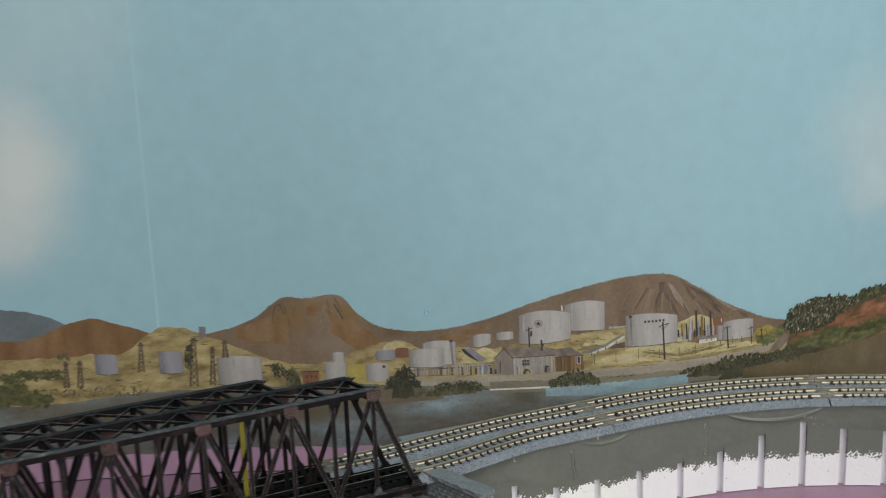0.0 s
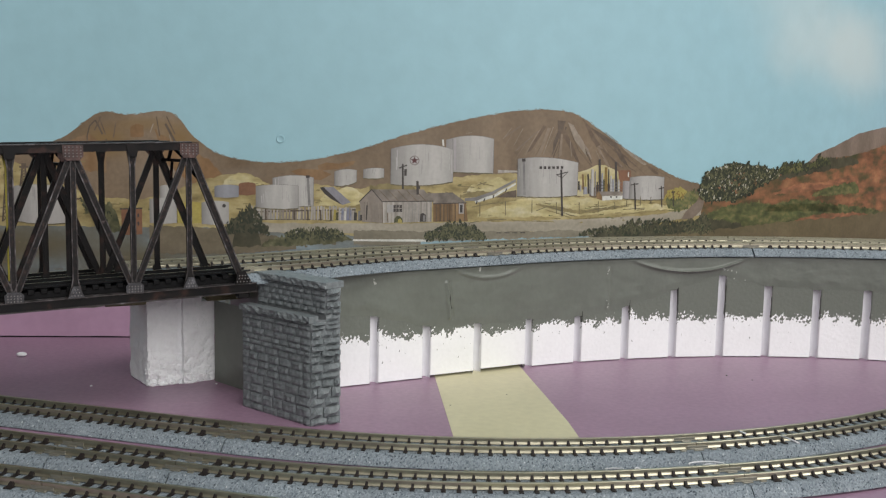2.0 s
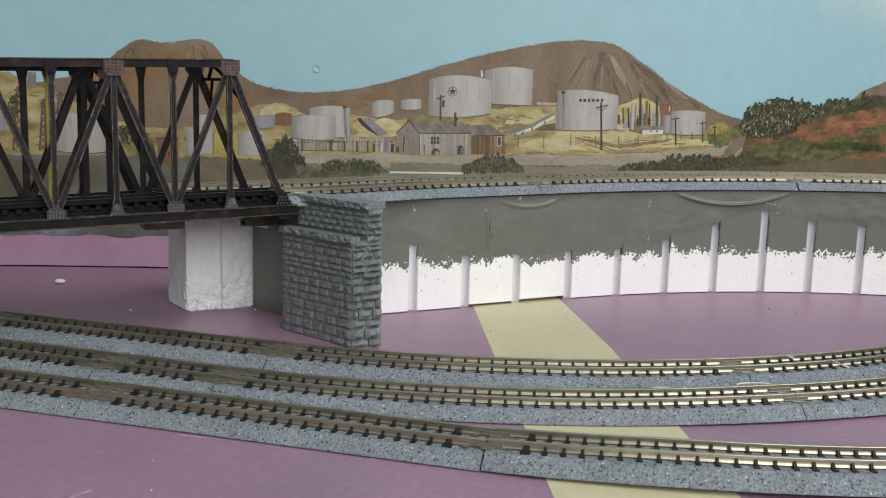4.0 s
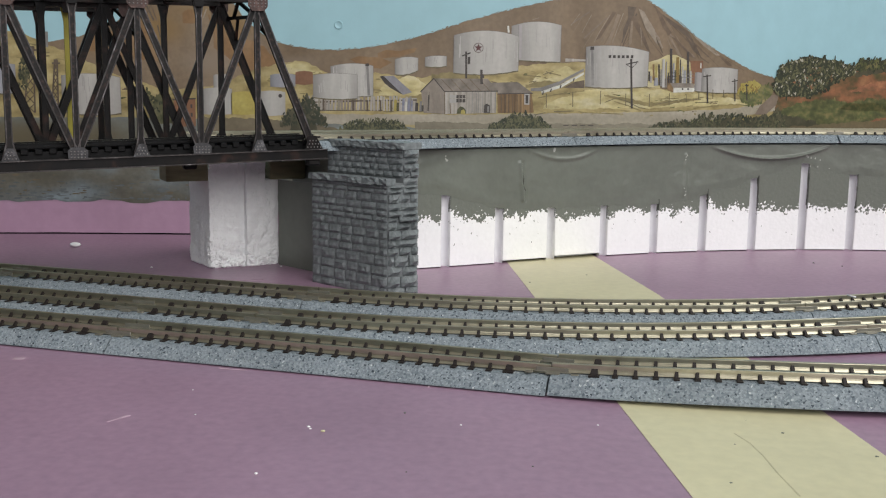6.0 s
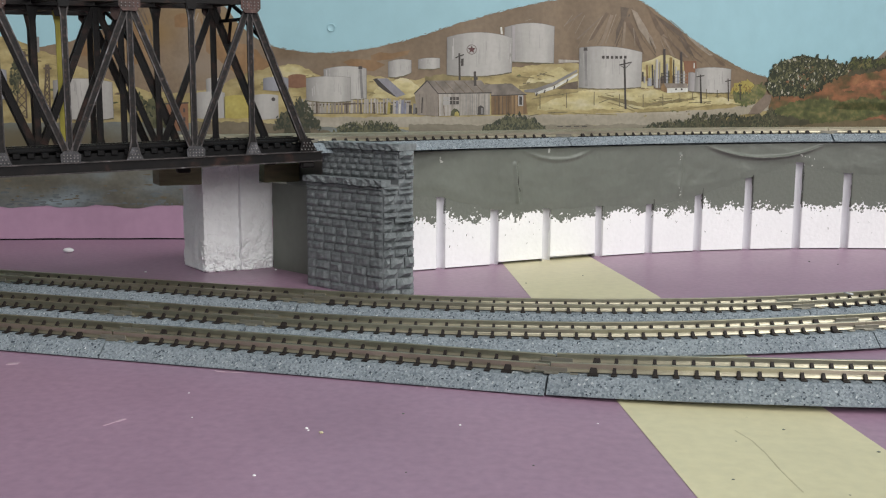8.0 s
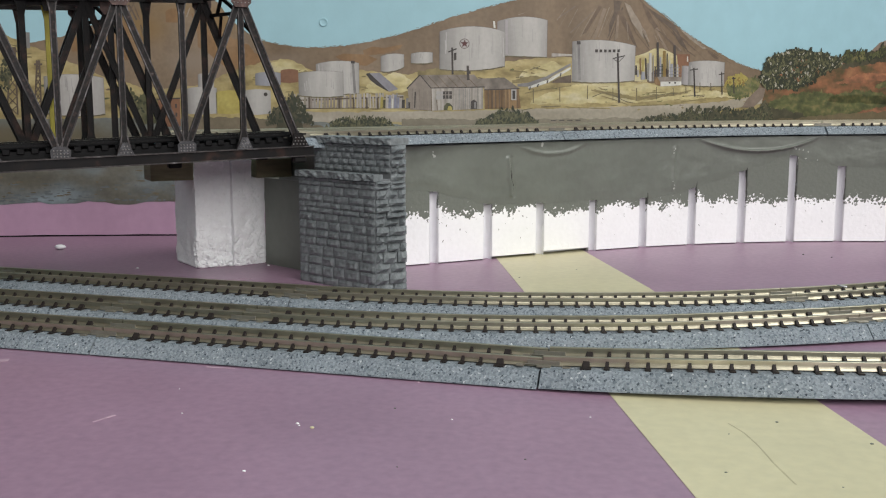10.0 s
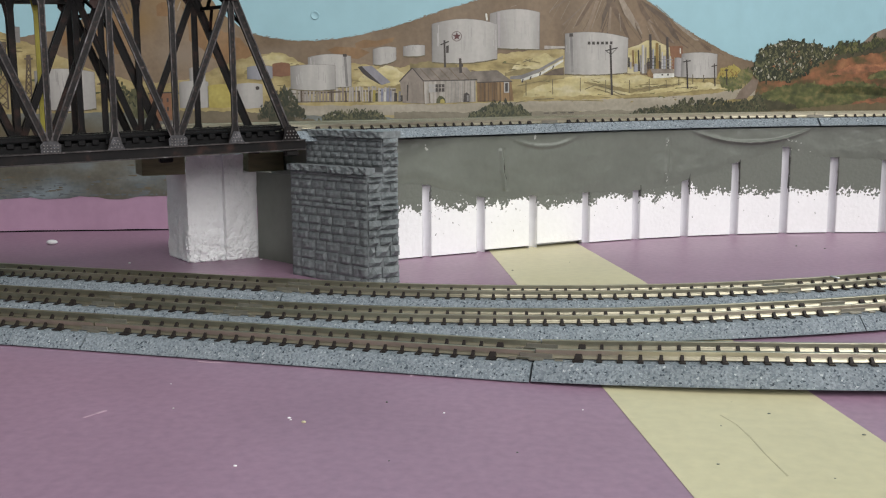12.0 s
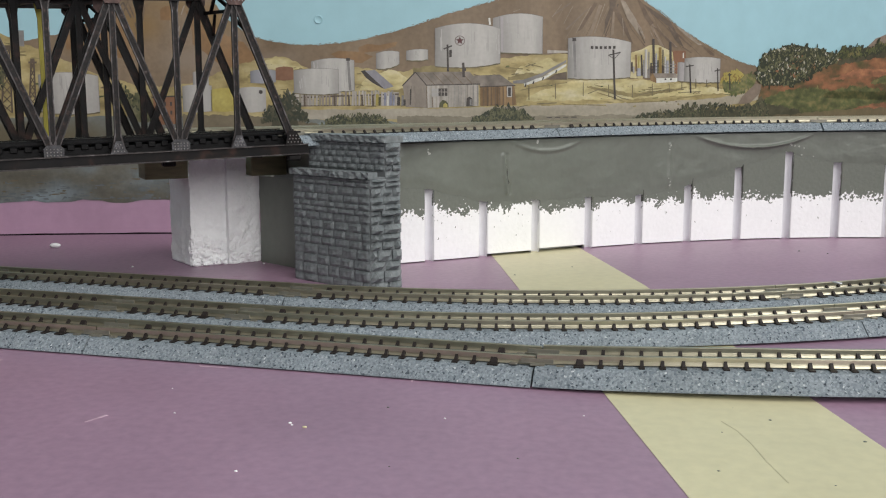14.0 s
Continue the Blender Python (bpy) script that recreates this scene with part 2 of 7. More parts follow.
def on_sheet(x, z):
    """Where a point of the drawing (made for a sheet hung a little further back) falls on the hung sheet."""
    px, py, pz = PIVOT
    x, z = x + 0.15, z - 0.08
    dx, dy = x - px, bent(DRAWN, x) - py
    k = 0.96
    for _ in range(6):
        k = (wall_y(px + k * dx) - py) / dy
    rest = (pz - k * (pz + 0.08)) * max(0.0, 1 - (z + 0.08) / 2)  # the foot of the sheet stands on the board
    return px + k * dx, pz + k * (z - pz) - rest


def wall_point(x, z, off):
    x, z = on_sheet(x, z)
    n = wall_normal(x)
    off *= 0.3
    return (x + n.x * off, wall_y(x) + n.y * off, z)


def wall_strip(bm, x0, x1, top, bottom, off, step=0.35, thick=0.0):
    """A patch of paint on the backdrop between two heights, which may be numbers or functions of x."""
    n = max(1, math.ceil((x1 - x0) / step))
    last = None
    for i in range(n + 1):
        x = x0 + (x1 - x0) * i / n
        hi = top(x) if callable(top) else top
        lo = bottom(x) if callable(bottom) else bottom
        hi = max(hi, lo + 0.005)
        now = bm.verts.new(wall_point(x, hi, off)), bm.verts.new(wall_point(x, lo, off))
        if last:
            bm.faces.new((last[0], now[0], now[1], last[1]))
        last = now


bm = bmesh.new()
ring0 = []
for i in range(381):
    x = -110 + 190 * i / 380
    ring0.append((x, wall_y(x), 0.0, math.atan2(wall_y(x + 0.1) - wall_y(x - 0.1), 0.2)))
sweep(bm, ring0, [(0, 0), (0, 75), (1.2, 75), (1.2, 0)])
backdrop = thing("backdrop", bm, SKY, "sky-blue painted curved backdrop with a painted refinery scene", "backdrop", kind="structure")


def knots(pts):
    """A smooth curve through a few heights."""
    xs, zs = [p[0] for p in pts], [p[1] for p in pts]

    def f(x):
        if x <= xs[0]:
            return zs[0]
        for i in range(len(xs) - 1):
            if x <= xs[i + 1]:
                k = (x - xs[i]) / (xs[i + 1] - xs[i])
                m0 = (zs[i + 1] - zs[i - 1]) / (xs[i + 1] - xs[i - 1]) if i else (zs[1] - zs[0]) / (xs[1] - xs[0])
                m1 = (zs[i + 2] - zs[i]) / (xs[i + 2] - xs[i]) if i + 2 < len(xs) else (zs[i + 1] - zs[i]) / (xs[i + 1] - xs[i])
                d = xs[i + 1] - xs[i]
                return (2 * k**3 - 3 * k**2 + 1) * zs[i] + (k**3 - 2 * k**2 + k) * d * m0 + (3 * k**2 - 2 * k**3) * zs[i + 1] + (k**3 - k**2) * d * m1
        return zs[-1]

    return f


def rough(f, size, scale, seed=0.0):
    return lambda x: f(x) + size * (noise.noise((x * scale, seed, 0.3)) + 0.5 * noise.noise((x * scale * 2.7, seed, 1.3)))


def paint_material(name, colours, scale=60.0, detail=5.0, stain=0.15, stain_scale=25.0, stretch=(1, 1, 1), across=None, cell=False, speck=0.12):
    """Poster paint: uneven colour, brush streaks; across: brush shading from side to side of each painted form."""
    n = len(colours)
    stops = [(0.28 + 0.44 * i / max(1, n - 1), c) for i, c in enumerate(colours)] if not cell else [(i / max(1, n - 1), c) for i, c in enumerate(colours)]
    if n == 1:
        stops = flat(colours[0], 0.08)
    m = material(name, stops, scale, detail, rough=0.55, stain=stain, stain_scale=stain_scale, stretch=stretch, cell=cell)
    nt = m.node_tree
    b = nt.nodes["Principled BSDF"]
    base = b.inputs["Base Color"].links[0].from_socket
    co, grain = nt.nodes.new("ShaderNodeTexCoord"), nt.nodes.new("ShaderNodeTexNoise")
    grain.inputs["Scale"].default_value, grain.inputs["Detail"].default_value = 520, 7
    nt.links.new(co.outputs["Object"], grain.inputs["Vector"])
    mr = nt.nodes.new("ShaderNodeMapRange")
    mr.inputs[1].default_value, mr.inputs[2].default_value, mr.inputs[3].default_value, mr.inputs[4].default_value = 0.3, 0.7, 1 - speck, 1 + speck * 0.8
    nt.links.new(grain.outputs["Fac"], mr.inputs[0])
    mul = nt.nodes.new("ShaderNodeVectorMath")
    mul.operation = "SCALE"
    nt.links.new(base, mul.inputs[0])
    nt.links.new(mr.outputs[0], mul.inputs["Scale"])
    nt.links.new(mul.outputs[0], b.inputs["Base Color"])
    if across:
        nt = m.node_tree
        b = nt.nodes["Principled BSDF"]
        base = b.inputs["Base Color"].links[0].from_socket
        co = nt.nodes.new("ShaderNodeTexCoord")
        xyz = nt.nodes.new("ShaderNodeSeparateXYZ")
        nt.links.new(co.outputs["Generated"], xyz.inputs[0])
        r = ramp(nt, [(p, (v, v, v * 1.0)) for p, v in across])
        nt.links.new(xyz.outputs["X"], r.inputs[0])
        mix = nt.nodes.new("ShaderNodeMix")
        mix.data_type, mix.blend_type = "RGBA", "MULTIPLY"
        mix.inputs[0].default_value = 1
        nt.links.new(base, mix.inputs[6])
        nt.links.new(r.outputs[0], mix.inputs[7])
        nt.links.new(mix.outputs[2], b.inputs["Base Color"])
    return m


HILL = paint_material("painted_brown_hill", [(0.135, 0.092, 0.052), (0.18, 0.13, 0.082), (0.225, 0.17, 0.115)], 22, stain=0.14, stain_scale=40, stretch=(1.6, 1.6, 0.5))
HILL_ORANGE = paint_material("painted_orange_hill", [(0.14, 0.075, 0.03), (0.2, 0.115, 0.05), (0.24, 0.16, 0.09)], 40, stretch=(1.6, 1.6, 0.4))
HILL_GREY = paint_material("painted_grey_hill", [(0.17, 0.13, 0.095), (0.23, 0.18, 0.14)], 50, stretch=(1.6, 1.6, 0.4))
HILL_BLUE = paint_material("painted_blue_hill", [(0.1, 0.13, 0.14), (0.15, 0.18, 0.19)], 40)
RIDGE = paint_material("painted_ridge", [(0.19, 0.142, 0.095), (0.235, 0.185, 0.135)], 120)
RAVINE = paint_material("painted_ravine", [(0.095, 0.065, 0.042), (0.15, 0.108, 0.072)], 160)
RAVINE_DARK = paint_material("painted_deep_ravine", [(0.075, 0.055, 0.038), (0.12, 0.09, 0.064)], 300)
RIDGE_PALE = paint_material("painted_pale_ridge", [(0.2, 0.16, 0.115), (0.29, 0.25, 0.2)], 300)
SAND = paint_material("painted_sand", [(0.17, 0.13, 0.05), (0.34, 0.275, 0.12), (0.45, 0.38, 0.2)], 110, stain=0.22, stain_scale=45, stretch=(0.7, 0.7, 1.6))
SAND_LIGHT = paint_material("painted_light_sand", [(0.3, 0.24, 0.1), (0.46, 0.4, 0.2), (0.52, 0.47, 0.3)], 130, stain=0.15, stain_scale=60, stretch=(0.6, 0.6, 1.8))
SCRUB = paint_material("painted_scrub", [(0.16, 0.13, 0.055), (0.27, 0.22, 0.1)], 200)
ROADP = paint_material("painted_road", [(0.27, 0.24, 0.18), (0.37, 0.335, 0.27)], 60, stretch=(0.4, 0.4, 2))
WATER_DARK = paint_material("painted_dark_water", [(0.1, 0.115, 0.115), (0.16, 0.19, 0.2)], 120, stretch=(0.5, 0.5, 2))
WATER = paint_material("painted_water", [(0.105, 0.1, 0.07), (0.14, 0.14, 0.115), (0.17, 0.2, 0.2), (0.24, 0.31, 0.34)], 42, stain=0.2, stain_scale=120, stretch=(0.6, 0.6, 1.4))
WATER_LIGHT = paint_material("painted_light_water", [(0.2, 0.29, 0.32), (0.3, 0.43, 0.48)], 90, stretch=(0.5, 0.5, 2))
SHADE = [(0.0, 0.5), (0.1, 0.68), (0.38, 1.0), (0.78, 1.04), (1.0, 0.8)]
TANK = paint_material("painted_tank_white", [(0.395, 0.383, 0.36)], 60, stain=0.06, stain_scale=90, stretch=(3, 3, 0.4), across=SHADE, speck=0.05)
TANK_DARK = paint_material("painted_tank_shade", [(0.3, 0.285, 0.28)], 60, stretch=(3, 3, 0.4), across=SHADE, speck=0.05)
TANK_BLUE = paint_material("painted_tank_grey", [(0.27, 0.275, 0.3)], 60, stretch=(3, 3, 0.4), across=SHADE, speck=0.05)
TANK_RUN = paint_material("painted_tank_runs", [(0.345, 0.335, 0.318)], 60, stretch=(3, 3, 0.4), speck=0.05)
BLUEP_FLAT = paint_material("painted_lilac_slab", [(0.2, 0.195, 0.22), (0.27, 0.265, 0.29)], 120, stretch=(1, 1, 0.5))
OCHRE_DARK = paint_material("painted_dark_ochre", [(0.16, 0.1, 0.025), (0.26, 0.18, 0.05)], 120)
SCRUB_DARK = paint_material("painted_dark_scrub", [(0.1, 0.085, 0.045), (0.17, 0.145, 0.085)], 200)
LEAF_DARK = paint_material("painted_dark_leaves", [(0.018, 0.024, 0.013), (0.036, 0.042, 0.022)], 400)
LEAF_OLIVE = paint_material("painted_olive_leaves", [(0.075, 0.08, 0.035), (0.15, 0.145, 0.075)], 300)
LEAF_PALE = paint_material("painted_pale_leaves", [(0.32, 0.3, 0.22), (0.45, 0.43, 0.36)], 300)
OCHRE = paint_material("painted_ochre", [(0.3, 0.24, 0.05), (0.37, 0.32, 0.1)], 60)
RUSTP = paint_material("painted_rust", [(0.16, 0.075, 0.04), (0.22, 0.11, 0.06)], 90)
GREYP = paint_material("painted_grey", [(0.16, 0.155, 0.15), (0.24, 0.23, 0.22)], 90)
DARKP = paint_material("painted_dark_line", [(0.035, 0.03, 0.028), (0.06, 0.05, 0.045)], 90)
BLUEP = paint_material("painted_blue_grey", [(0.12, 0.13, 0.2), (0.3, 0.3, 0.34)], 300)
SHED = paint_material("painted_shed_planks", [(0.2, 0.18, 0.155), (0.33, 0.305, 0.27), (0.42, 0.39, 0.35)], 160, stretch=(4, 4, 0.15))
SHED_DARK = paint_material("painted_shed_gable", [(0.2, 0.17, 0.14), (0.26, 0.225, 0.19)], 120, stretch=(3, 3, 0.25))
ROOFP = paint_material("painted_roof", [(0.13, 0.11, 0.09), (0.26, 0.225, 0.19)], 200, stain=0.25)
BROWNP = paint_material("painted_brown_planks", [(0.08, 0.045, 0.02), (0.19, 0.115, 0.05), (0.3, 0.2, 0.1)], 160, stretch=(4, 4, 0.15))
BUSHP = paint_material("painted_bush", [(0.035, 0.04, 0.018), (0.085, 0.085, 0.04), (0.15, 0.14, 0.08)], 260)
BUSHD = paint_material("painted_dark_bush", [(0.04, 0.038, 0.02), (0.085, 0.08, 0.045)], 160)
VERGE = paint_material("painted_verge", [(0.17, 0.15, 0.105), (0.25, 0.225, 0.17)], 80, stretch=(0.4, 0.4, 2))
BANKP = paint_material("painted_bank", [(0.12, 0.1, 0.06), (0.18, 0.15, 0.1)], 90, stretch=(0.6, 0.6, 1.4))
LEAFP = paint_material("painted_leaves", [(0.02, 0.028, 0.014), (0.03, 0.04, 0.018), (0.05, 0.055, 0.025), (0.07, 0.07, 0.03), (0.16, 0.15, 0.08), (0.3, 0.29, 0.17)], 850, cell=True)
GREENP = paint_material("painted_green", [(0.04, 0.05, 0.02), (0.09, 0.1, 0.035), (0.2, 0.17, 0.07)], 260, detail=8, stain=0.3, stain_scale=60, stretch=(0.7, 0.7, 1.2))
REDP = paint_material("painted_red_earth", [(0.09, 0.07, 0.03), (0.22, 0.095, 0.05), (0.36, 0.17, 0.08)], 240, detail=8, stain=0.25, stain_scale=70, stretch=(0.5, 0.5, 1.6))
REDHILL = paint_material("painted_red_hill", [(0.055, 0.065, 0.022), (0.12, 0.08, 0.035), (0.24, 0.105, 0.05), (0.3, 0.15, 0.07)], 130, detail=8, stain=0.3, stain_scale=60, stretch=(0.6, 0.6, 1.4))
OLIVEP = paint_material("painted_olive", [(0.1, 0.08, 0.04), (0.15, 0.12, 0.065)], 60)
WHITEP = paint_material("painted_white", [(0.55, 0.55, 0.5)], 90)
EMBLEM = paint_material("painted_emblem_dark", [(0.09, 0.03, 0.03)], 200)
EMBLEM_RING = paint_material("painted_emblem_ring", [(0.13, 0.1, 0.09)], 200)


def line_through(pts):
    def f(x):
        if x <= pts[0][0]:
            return pts[0][1]
        for (x0, z0), (x1, z1) in zip(pts, pts[1:]):
            if x <= x1:
                return z0 + (z1 - z0) * (x - x0) / max(1e-6, x1 - x0)
        return pts[-1][1]

    return f


def patch(name, mat, layer, top, bottom, ragged=0.0, label=""):
    """A form painted on the backdrop, between an upper and a lower outline of a few corners."""
    f, g = line_through(top), line_through(bottom)
    if ragged:
        f, g = rough(f, ragged, 3.1, layer * 1.7 + top[0][0]), rough(g, ragged * 0.7, 2.6, layer + 9.0)
    leafy = ragged and mat in (BUSHP, BUSHD, GREENP, LEAFP, OCHRE)
    if leafy:
        smooth_top = f
        f = lambda x: smooth_top(x) + 0.13 * noise.noise((x * 9.0, layer, 4.0)) + 0.1 * noise.noise((x * 23.0, layer, 7.0))
    x0, x1 = max(top[0][0], bottom[0][0]), min(top[-1][0], bottom[-1][0])
    if leafy or mat in (REDP, SAND_LIGHT) and ragged:
        full = f
        f = lambda x: g(x) + (full(x) - g(x)) * min(1.0, max(0.0, 4 * (x - x0) * (x1 - x) / (x1 - x0) ** 2)) ** 0.4
    bm = bmesh.new()
    wall_strip(bm, x0, x1, f, g, 0.012 * layer + 0.01, 0.025 if leafy else 0.07 if ragged else 0.12)
    return part(name, bm, mat, backdrop, label)


def stroke(name, mat, layer, a, b, wide):
    """A thin upright or slanting brush stroke."""
    bm = bmesh.new()
    run_, rise = b[0] - a[0], b[1] - a[1]
    d = math.hypot(run_, rise)
    nx, nz = -rise / d, run_ / d
    ends = []
    for (x, z), w in ((a, wide), (b, wide * 1.1)):
        ends.append([bm.verts.new(wall_point(x + nx * w * k, z + nz * w * k, 0.012 * layer + 0.01)) for k in (-0.5, 0.5)])
    bm.faces.new((ends[0][0], ends[0][1], ends[1][1], ends[1][0]))
    return part(name, bm, mat, backdrop)


def derrick(layer, a, b, wide):
    """A painted lattice tower: two leaning legs, cross braces and a small cap."""
    (x1, z1), (x0, z0) = a, b
    for sg in (-1, 1):
        stroke("painted_tower_leg", RAVINE_DARK, layer, (x1 + sg * wide * 0.26, z1), (x0 + sg * wide * 0.62, z0), 0.07)
    for k in range(7):
        u, v = k / 7, (k + 1) / 7
        for sg in (-1, 1):
            p = (x1 + (x0 - x1) * u + sg * wide * (0.22 + 0.38 * u), z1 + (z0 - z1) * u)
            q_ = (x1 + (x0 - x1) * v - sg * wide * (0.22 + 0.38 * v), z1 + (z0 - z1) * v)
            stroke("painted_tower_brace", RAVINE_DARK, layer, p, q_, 0.045)
    stroke("painted_tower_cap", RAVINE_DARK, layer, (x1, z1 + 0.2), (x1, z1 + 0.02), wide * 0.75)
    stroke("painted_tower_deck", RAVINE_DARK, layer + 0.2, (x1 - wide * 0.75, z1), (x1 + wide * 0.75, z1), 0.09)


def disc(name, mat, layer, x, z, r):
    bm = bmesh.new()
    bm.faces.new([bm.verts.new(wall_point(x + r * math.cos(radians(k * 20)), z + r * math.sin(radians(k * 20)), 0.012 * layer + 0.01)) for k in range(18)])
    return part(name, bm, mat, backdrop)


def shape(name, mat, layer, corners, label=""):
    """A painted form with straight edges."""
    bm = bmesh.new()
    bm.faces.new([bm.verts.new(wall_point(x, z, 0.012 * layer + 0.01)) for x, z in corners])
    return part(name, bm, mat, backdrop, label)


def painted_tank(mat, layer, tl, top, tr, bl, bot, br):
    """A painted storage tank: bowed rim and foot, drawn in outline, with rusty runs below the rim."""
    def bow(a, b, c, x):
        k = (x - a[0]) / (c[0] - a[0])
        m = 2 * b[1] - 0.5 * (a[1] + c[1])
        return a[1] * (1 - k) ** 2 + 2 * m * k * (1 - k) + c[1] * k * k
    x0, x1 = max(tl[0], bl[0]), min(tr[0], br[0])
    bm = bmesh.new()
    wall_strip(bm, x0, x1, lambda x: bow(tl, top, tr, x), lambda x: bow(bl, bot, br, x), 0.012 * layer + 0.01, (x1 - x0) / 24)
    part("painted_tank", bm, mat, backdrop)
    for edge, wide, sign in (((tl, top, tr), 0.028, 1), ((bl, bot, br), 0.05, -1)):
        bm = bmesh.new()
        f = lambda x: bow(*edge, x)
        wall_strip(bm, x0, x1, lambda x: f(x) + (0 if sign > 0 else wide * (0.5 + 0.5 * noise.noise((x * 4, 0, 0)))), lambda x: f(x) - wide * (0.6 + 0.6 * noise.noise((x * 5, 2, 0))), 0.012 * layer + 0.013, 0.06)
        part("painted_outline", bm, GREYP if sign > 0 else SCRUB_DARK, backdrop)
    runs = random.Random(int(tl[0] * 100))
    stroke("painted_outline", GREYP, layer + 0.3, (x0 + 0.01, bow(tl, top, tr, x0)), (x0 + 0.01, bow(bl, bot, br, x0)), 0.035)
    stroke("painted_outline", GREYP, layer + 0.3, (x1 - 0.01, bow(tl, top, tr, x1)), (x1 - 0.01, bow(bl, bot, br, x1)), 0.02)
    for _ in range(int(6 * (x1 - x0))):
        x = runs.uniform(x0 + 0.08, x1 - 0.08)
        hi, lo = bow(tl, top, tr, x), bow(bl, bot, br, x)
        z = hi - (hi - lo) * runs.uniform(0.02, 0.5)
        stroke("painted_run", TANK_RUN if mat is TANK else TANK_DARK, layer + 0.2, (x, z), (x + 0.02, z - (hi - lo) * runs.uniform(0.15, 0.45)), runs.uniform(0.015, 0.06))


hill_line = knots([(-34, 9.8), (-31.3, 9.75), (-28.0, 10.7), (-26.2, 12.0), (-25.6, 12.23), (-24.4, 12.1), (-22.5, 12.3), (-21.8, 12.0), (-21, 11.0), (-19.7, 10.1), (-18.2, 9.75), (-16.4, 9.65), (-14.3, 9.9), (-11.9, 10.5), (-9.5, 11.3), (-6.8, 12.05), (-4.1, 12.6), (-2.0, 12.75), (-0.5, 12.5), (1.1, 11.5), (2.4, 10.6), (4.1, 9.65), (5.5, 9.0), (7.1, 8.55), (9, 7.9)])
bm = bmesh.new()
wall_strip(bm, -34, 9, rough(hill_line, 0.05, 2.5), 6.0, 0.02, 0.12)
part("painted_hills", bm, HILL, backdrop, "brown painted hills")
sand_line = knots([(-60, 8.7), (-43, 8.71), (-39.7, 8.67), (-37.6, 8.76), (-36, 8.66), (-34.7, 9.72), (-33.7, 10.35), (-32.3, 10.25), (-30.8, 9.66), (-29.5, 9.1), (-28.1, 8.44), (-26, 7.7), (-23.5, 7.6), (-20.3, 8.7), (-19.1, 9.0), (-17.9, 8.9), (-16.7, 8.4), (-14.3, 8.5), (-12.5, 8.3), (-10, 8.6), (-6.4, 9.0), (-3.7, 9.2), (-0.5, 8.0), (2, 8.0), (5.5, 7.8), (7.6, 7.3)])
bm = bmesh.new()
wall_strip(bm, -60, 7.6, rough(sand_line, 0.12, 1.6), 5.0, 0.062, 0.12)
part("painted_sand_banks", bm, SAND, backdrop, "yellow painted sand banks")
bm = bmesh.new()
wall_strip(bm, -60, 8, rough(knots([(-60, 5.6), (-40, 5.5), (-36, 5.85), (-30, 6.0), (-21, 6.0), (-12.4, 5.7), (8, 5.75)]), 0.08, 1.2), rough(lambda x: 1.62, 0.16, 0.55), 0.088, 0.15)
part("painted_water", bm, WATER, backdrop, "grey-blue and olive painted water")
bm = bmesh.new()
wall_strip(bm, -70, 12, lambda x: 2.6, 0.0, 0.03, 1.0)
part("pink_primer", bm, PRIMER, backdrop, "bare pink foot of the backdrop")
# black strip laid on the backdrop's foot in place of a gap's shade
bm = bmesh.new()
wall_strip(bm, -70, 12, lambda x: 0.07 + 0.02 * noise.noise((x * 0.6, 0, 0)), 0.0, 0.05, 0.4)
part("foot_shade_strip", bm, BLACK, backdrop, "black strip standing in for a shaded gap under the backdrop")
bm = bmesh.new()
wall_strip(bm, 7, 60, rough(knots([(7, 7.0), (7.5, 8.6), (9, 9.2), (11, 9.3), (12.1, 9.2), (13, 9.6), (15, 10.0), (19, 10.6), (24, 11.6), (40, 12), (60, 12)]), 0.08, 3), 1.0, 0.15, 0.12)
part("painted_red_hillside", bm, REDHILL, backdrop, "red and green painted hillside")
bm = bmesh.new()
wall_strip(bm, 4, 60, rough(knots([(4, 5.6), (8, 5.9), (14, 6.2), (30, 6.4)]), 0.12, 2), 1.0, 0.235, 0.15)
part("painted_bank", bm, OLIVEP, backdrop, "dark olive painted bank")
stroke("painted_ravine", RAVINE, 4, (-25.91, 11.96), (-25.59, 11.01), 0.065)
stroke("painted_ravine", RAVINE, 4, (-25.79, 11.96), (-26.16, 11.20), 0.065)
stroke("painted_ravine", RAVINE, 4, (-22.39, 12.04), (-21.95, 11.09), 0.065)
stroke("painted_ravine", RAVINE, 4, (-25.04, 11.68), (-25.18, 10.84), 0.065)
stroke("painted_ravine", RAVINE, 4, (-22.92, 12.02), (-22.76, 10.98), 0.065)
stroke("painted_ravine", RAVINE, 4, (-1.10, 12.16), (-1.43, 11.14), 0.060)
stroke("painted_ravine", RAVINE, 4, (-0.94, 12.17), (0.05, 10.55), 0.060)
stroke("painted_ravine", RAVINE, 4, (-0.18, 12.25), (0.80, 11.29), 0.060)
stroke("painted_ravine", RAVINE, 4, (0.80, 11.35), (1.79, 10.43), 0.060)
stroke("painted_ravine", RAVINE, 4, (1.78, 10.59), (2.96, 9.66), 0.060)
stroke("painted_ravine", RAVINE, 4, (2.76, 10.29), (4.29, 9.26), 0.060)
stroke("painted_ravine", RAVINE, 4, (-1.37, 11.14), (-1.78, 9.98), 0.060)
stroke("painted_ravine", RAVINE, 4, (2.47, 9.65), (2.97, 9.34), 0.060)
stroke("painted_ravine", HILL_GREY, 4, (-0.77, 11.77), (0.21, 10.55), 0.060)
stroke("painted_ravine", HILL_GREY, 4, (-2.61, 11.57), (-3.78, 10.47), 0.060)
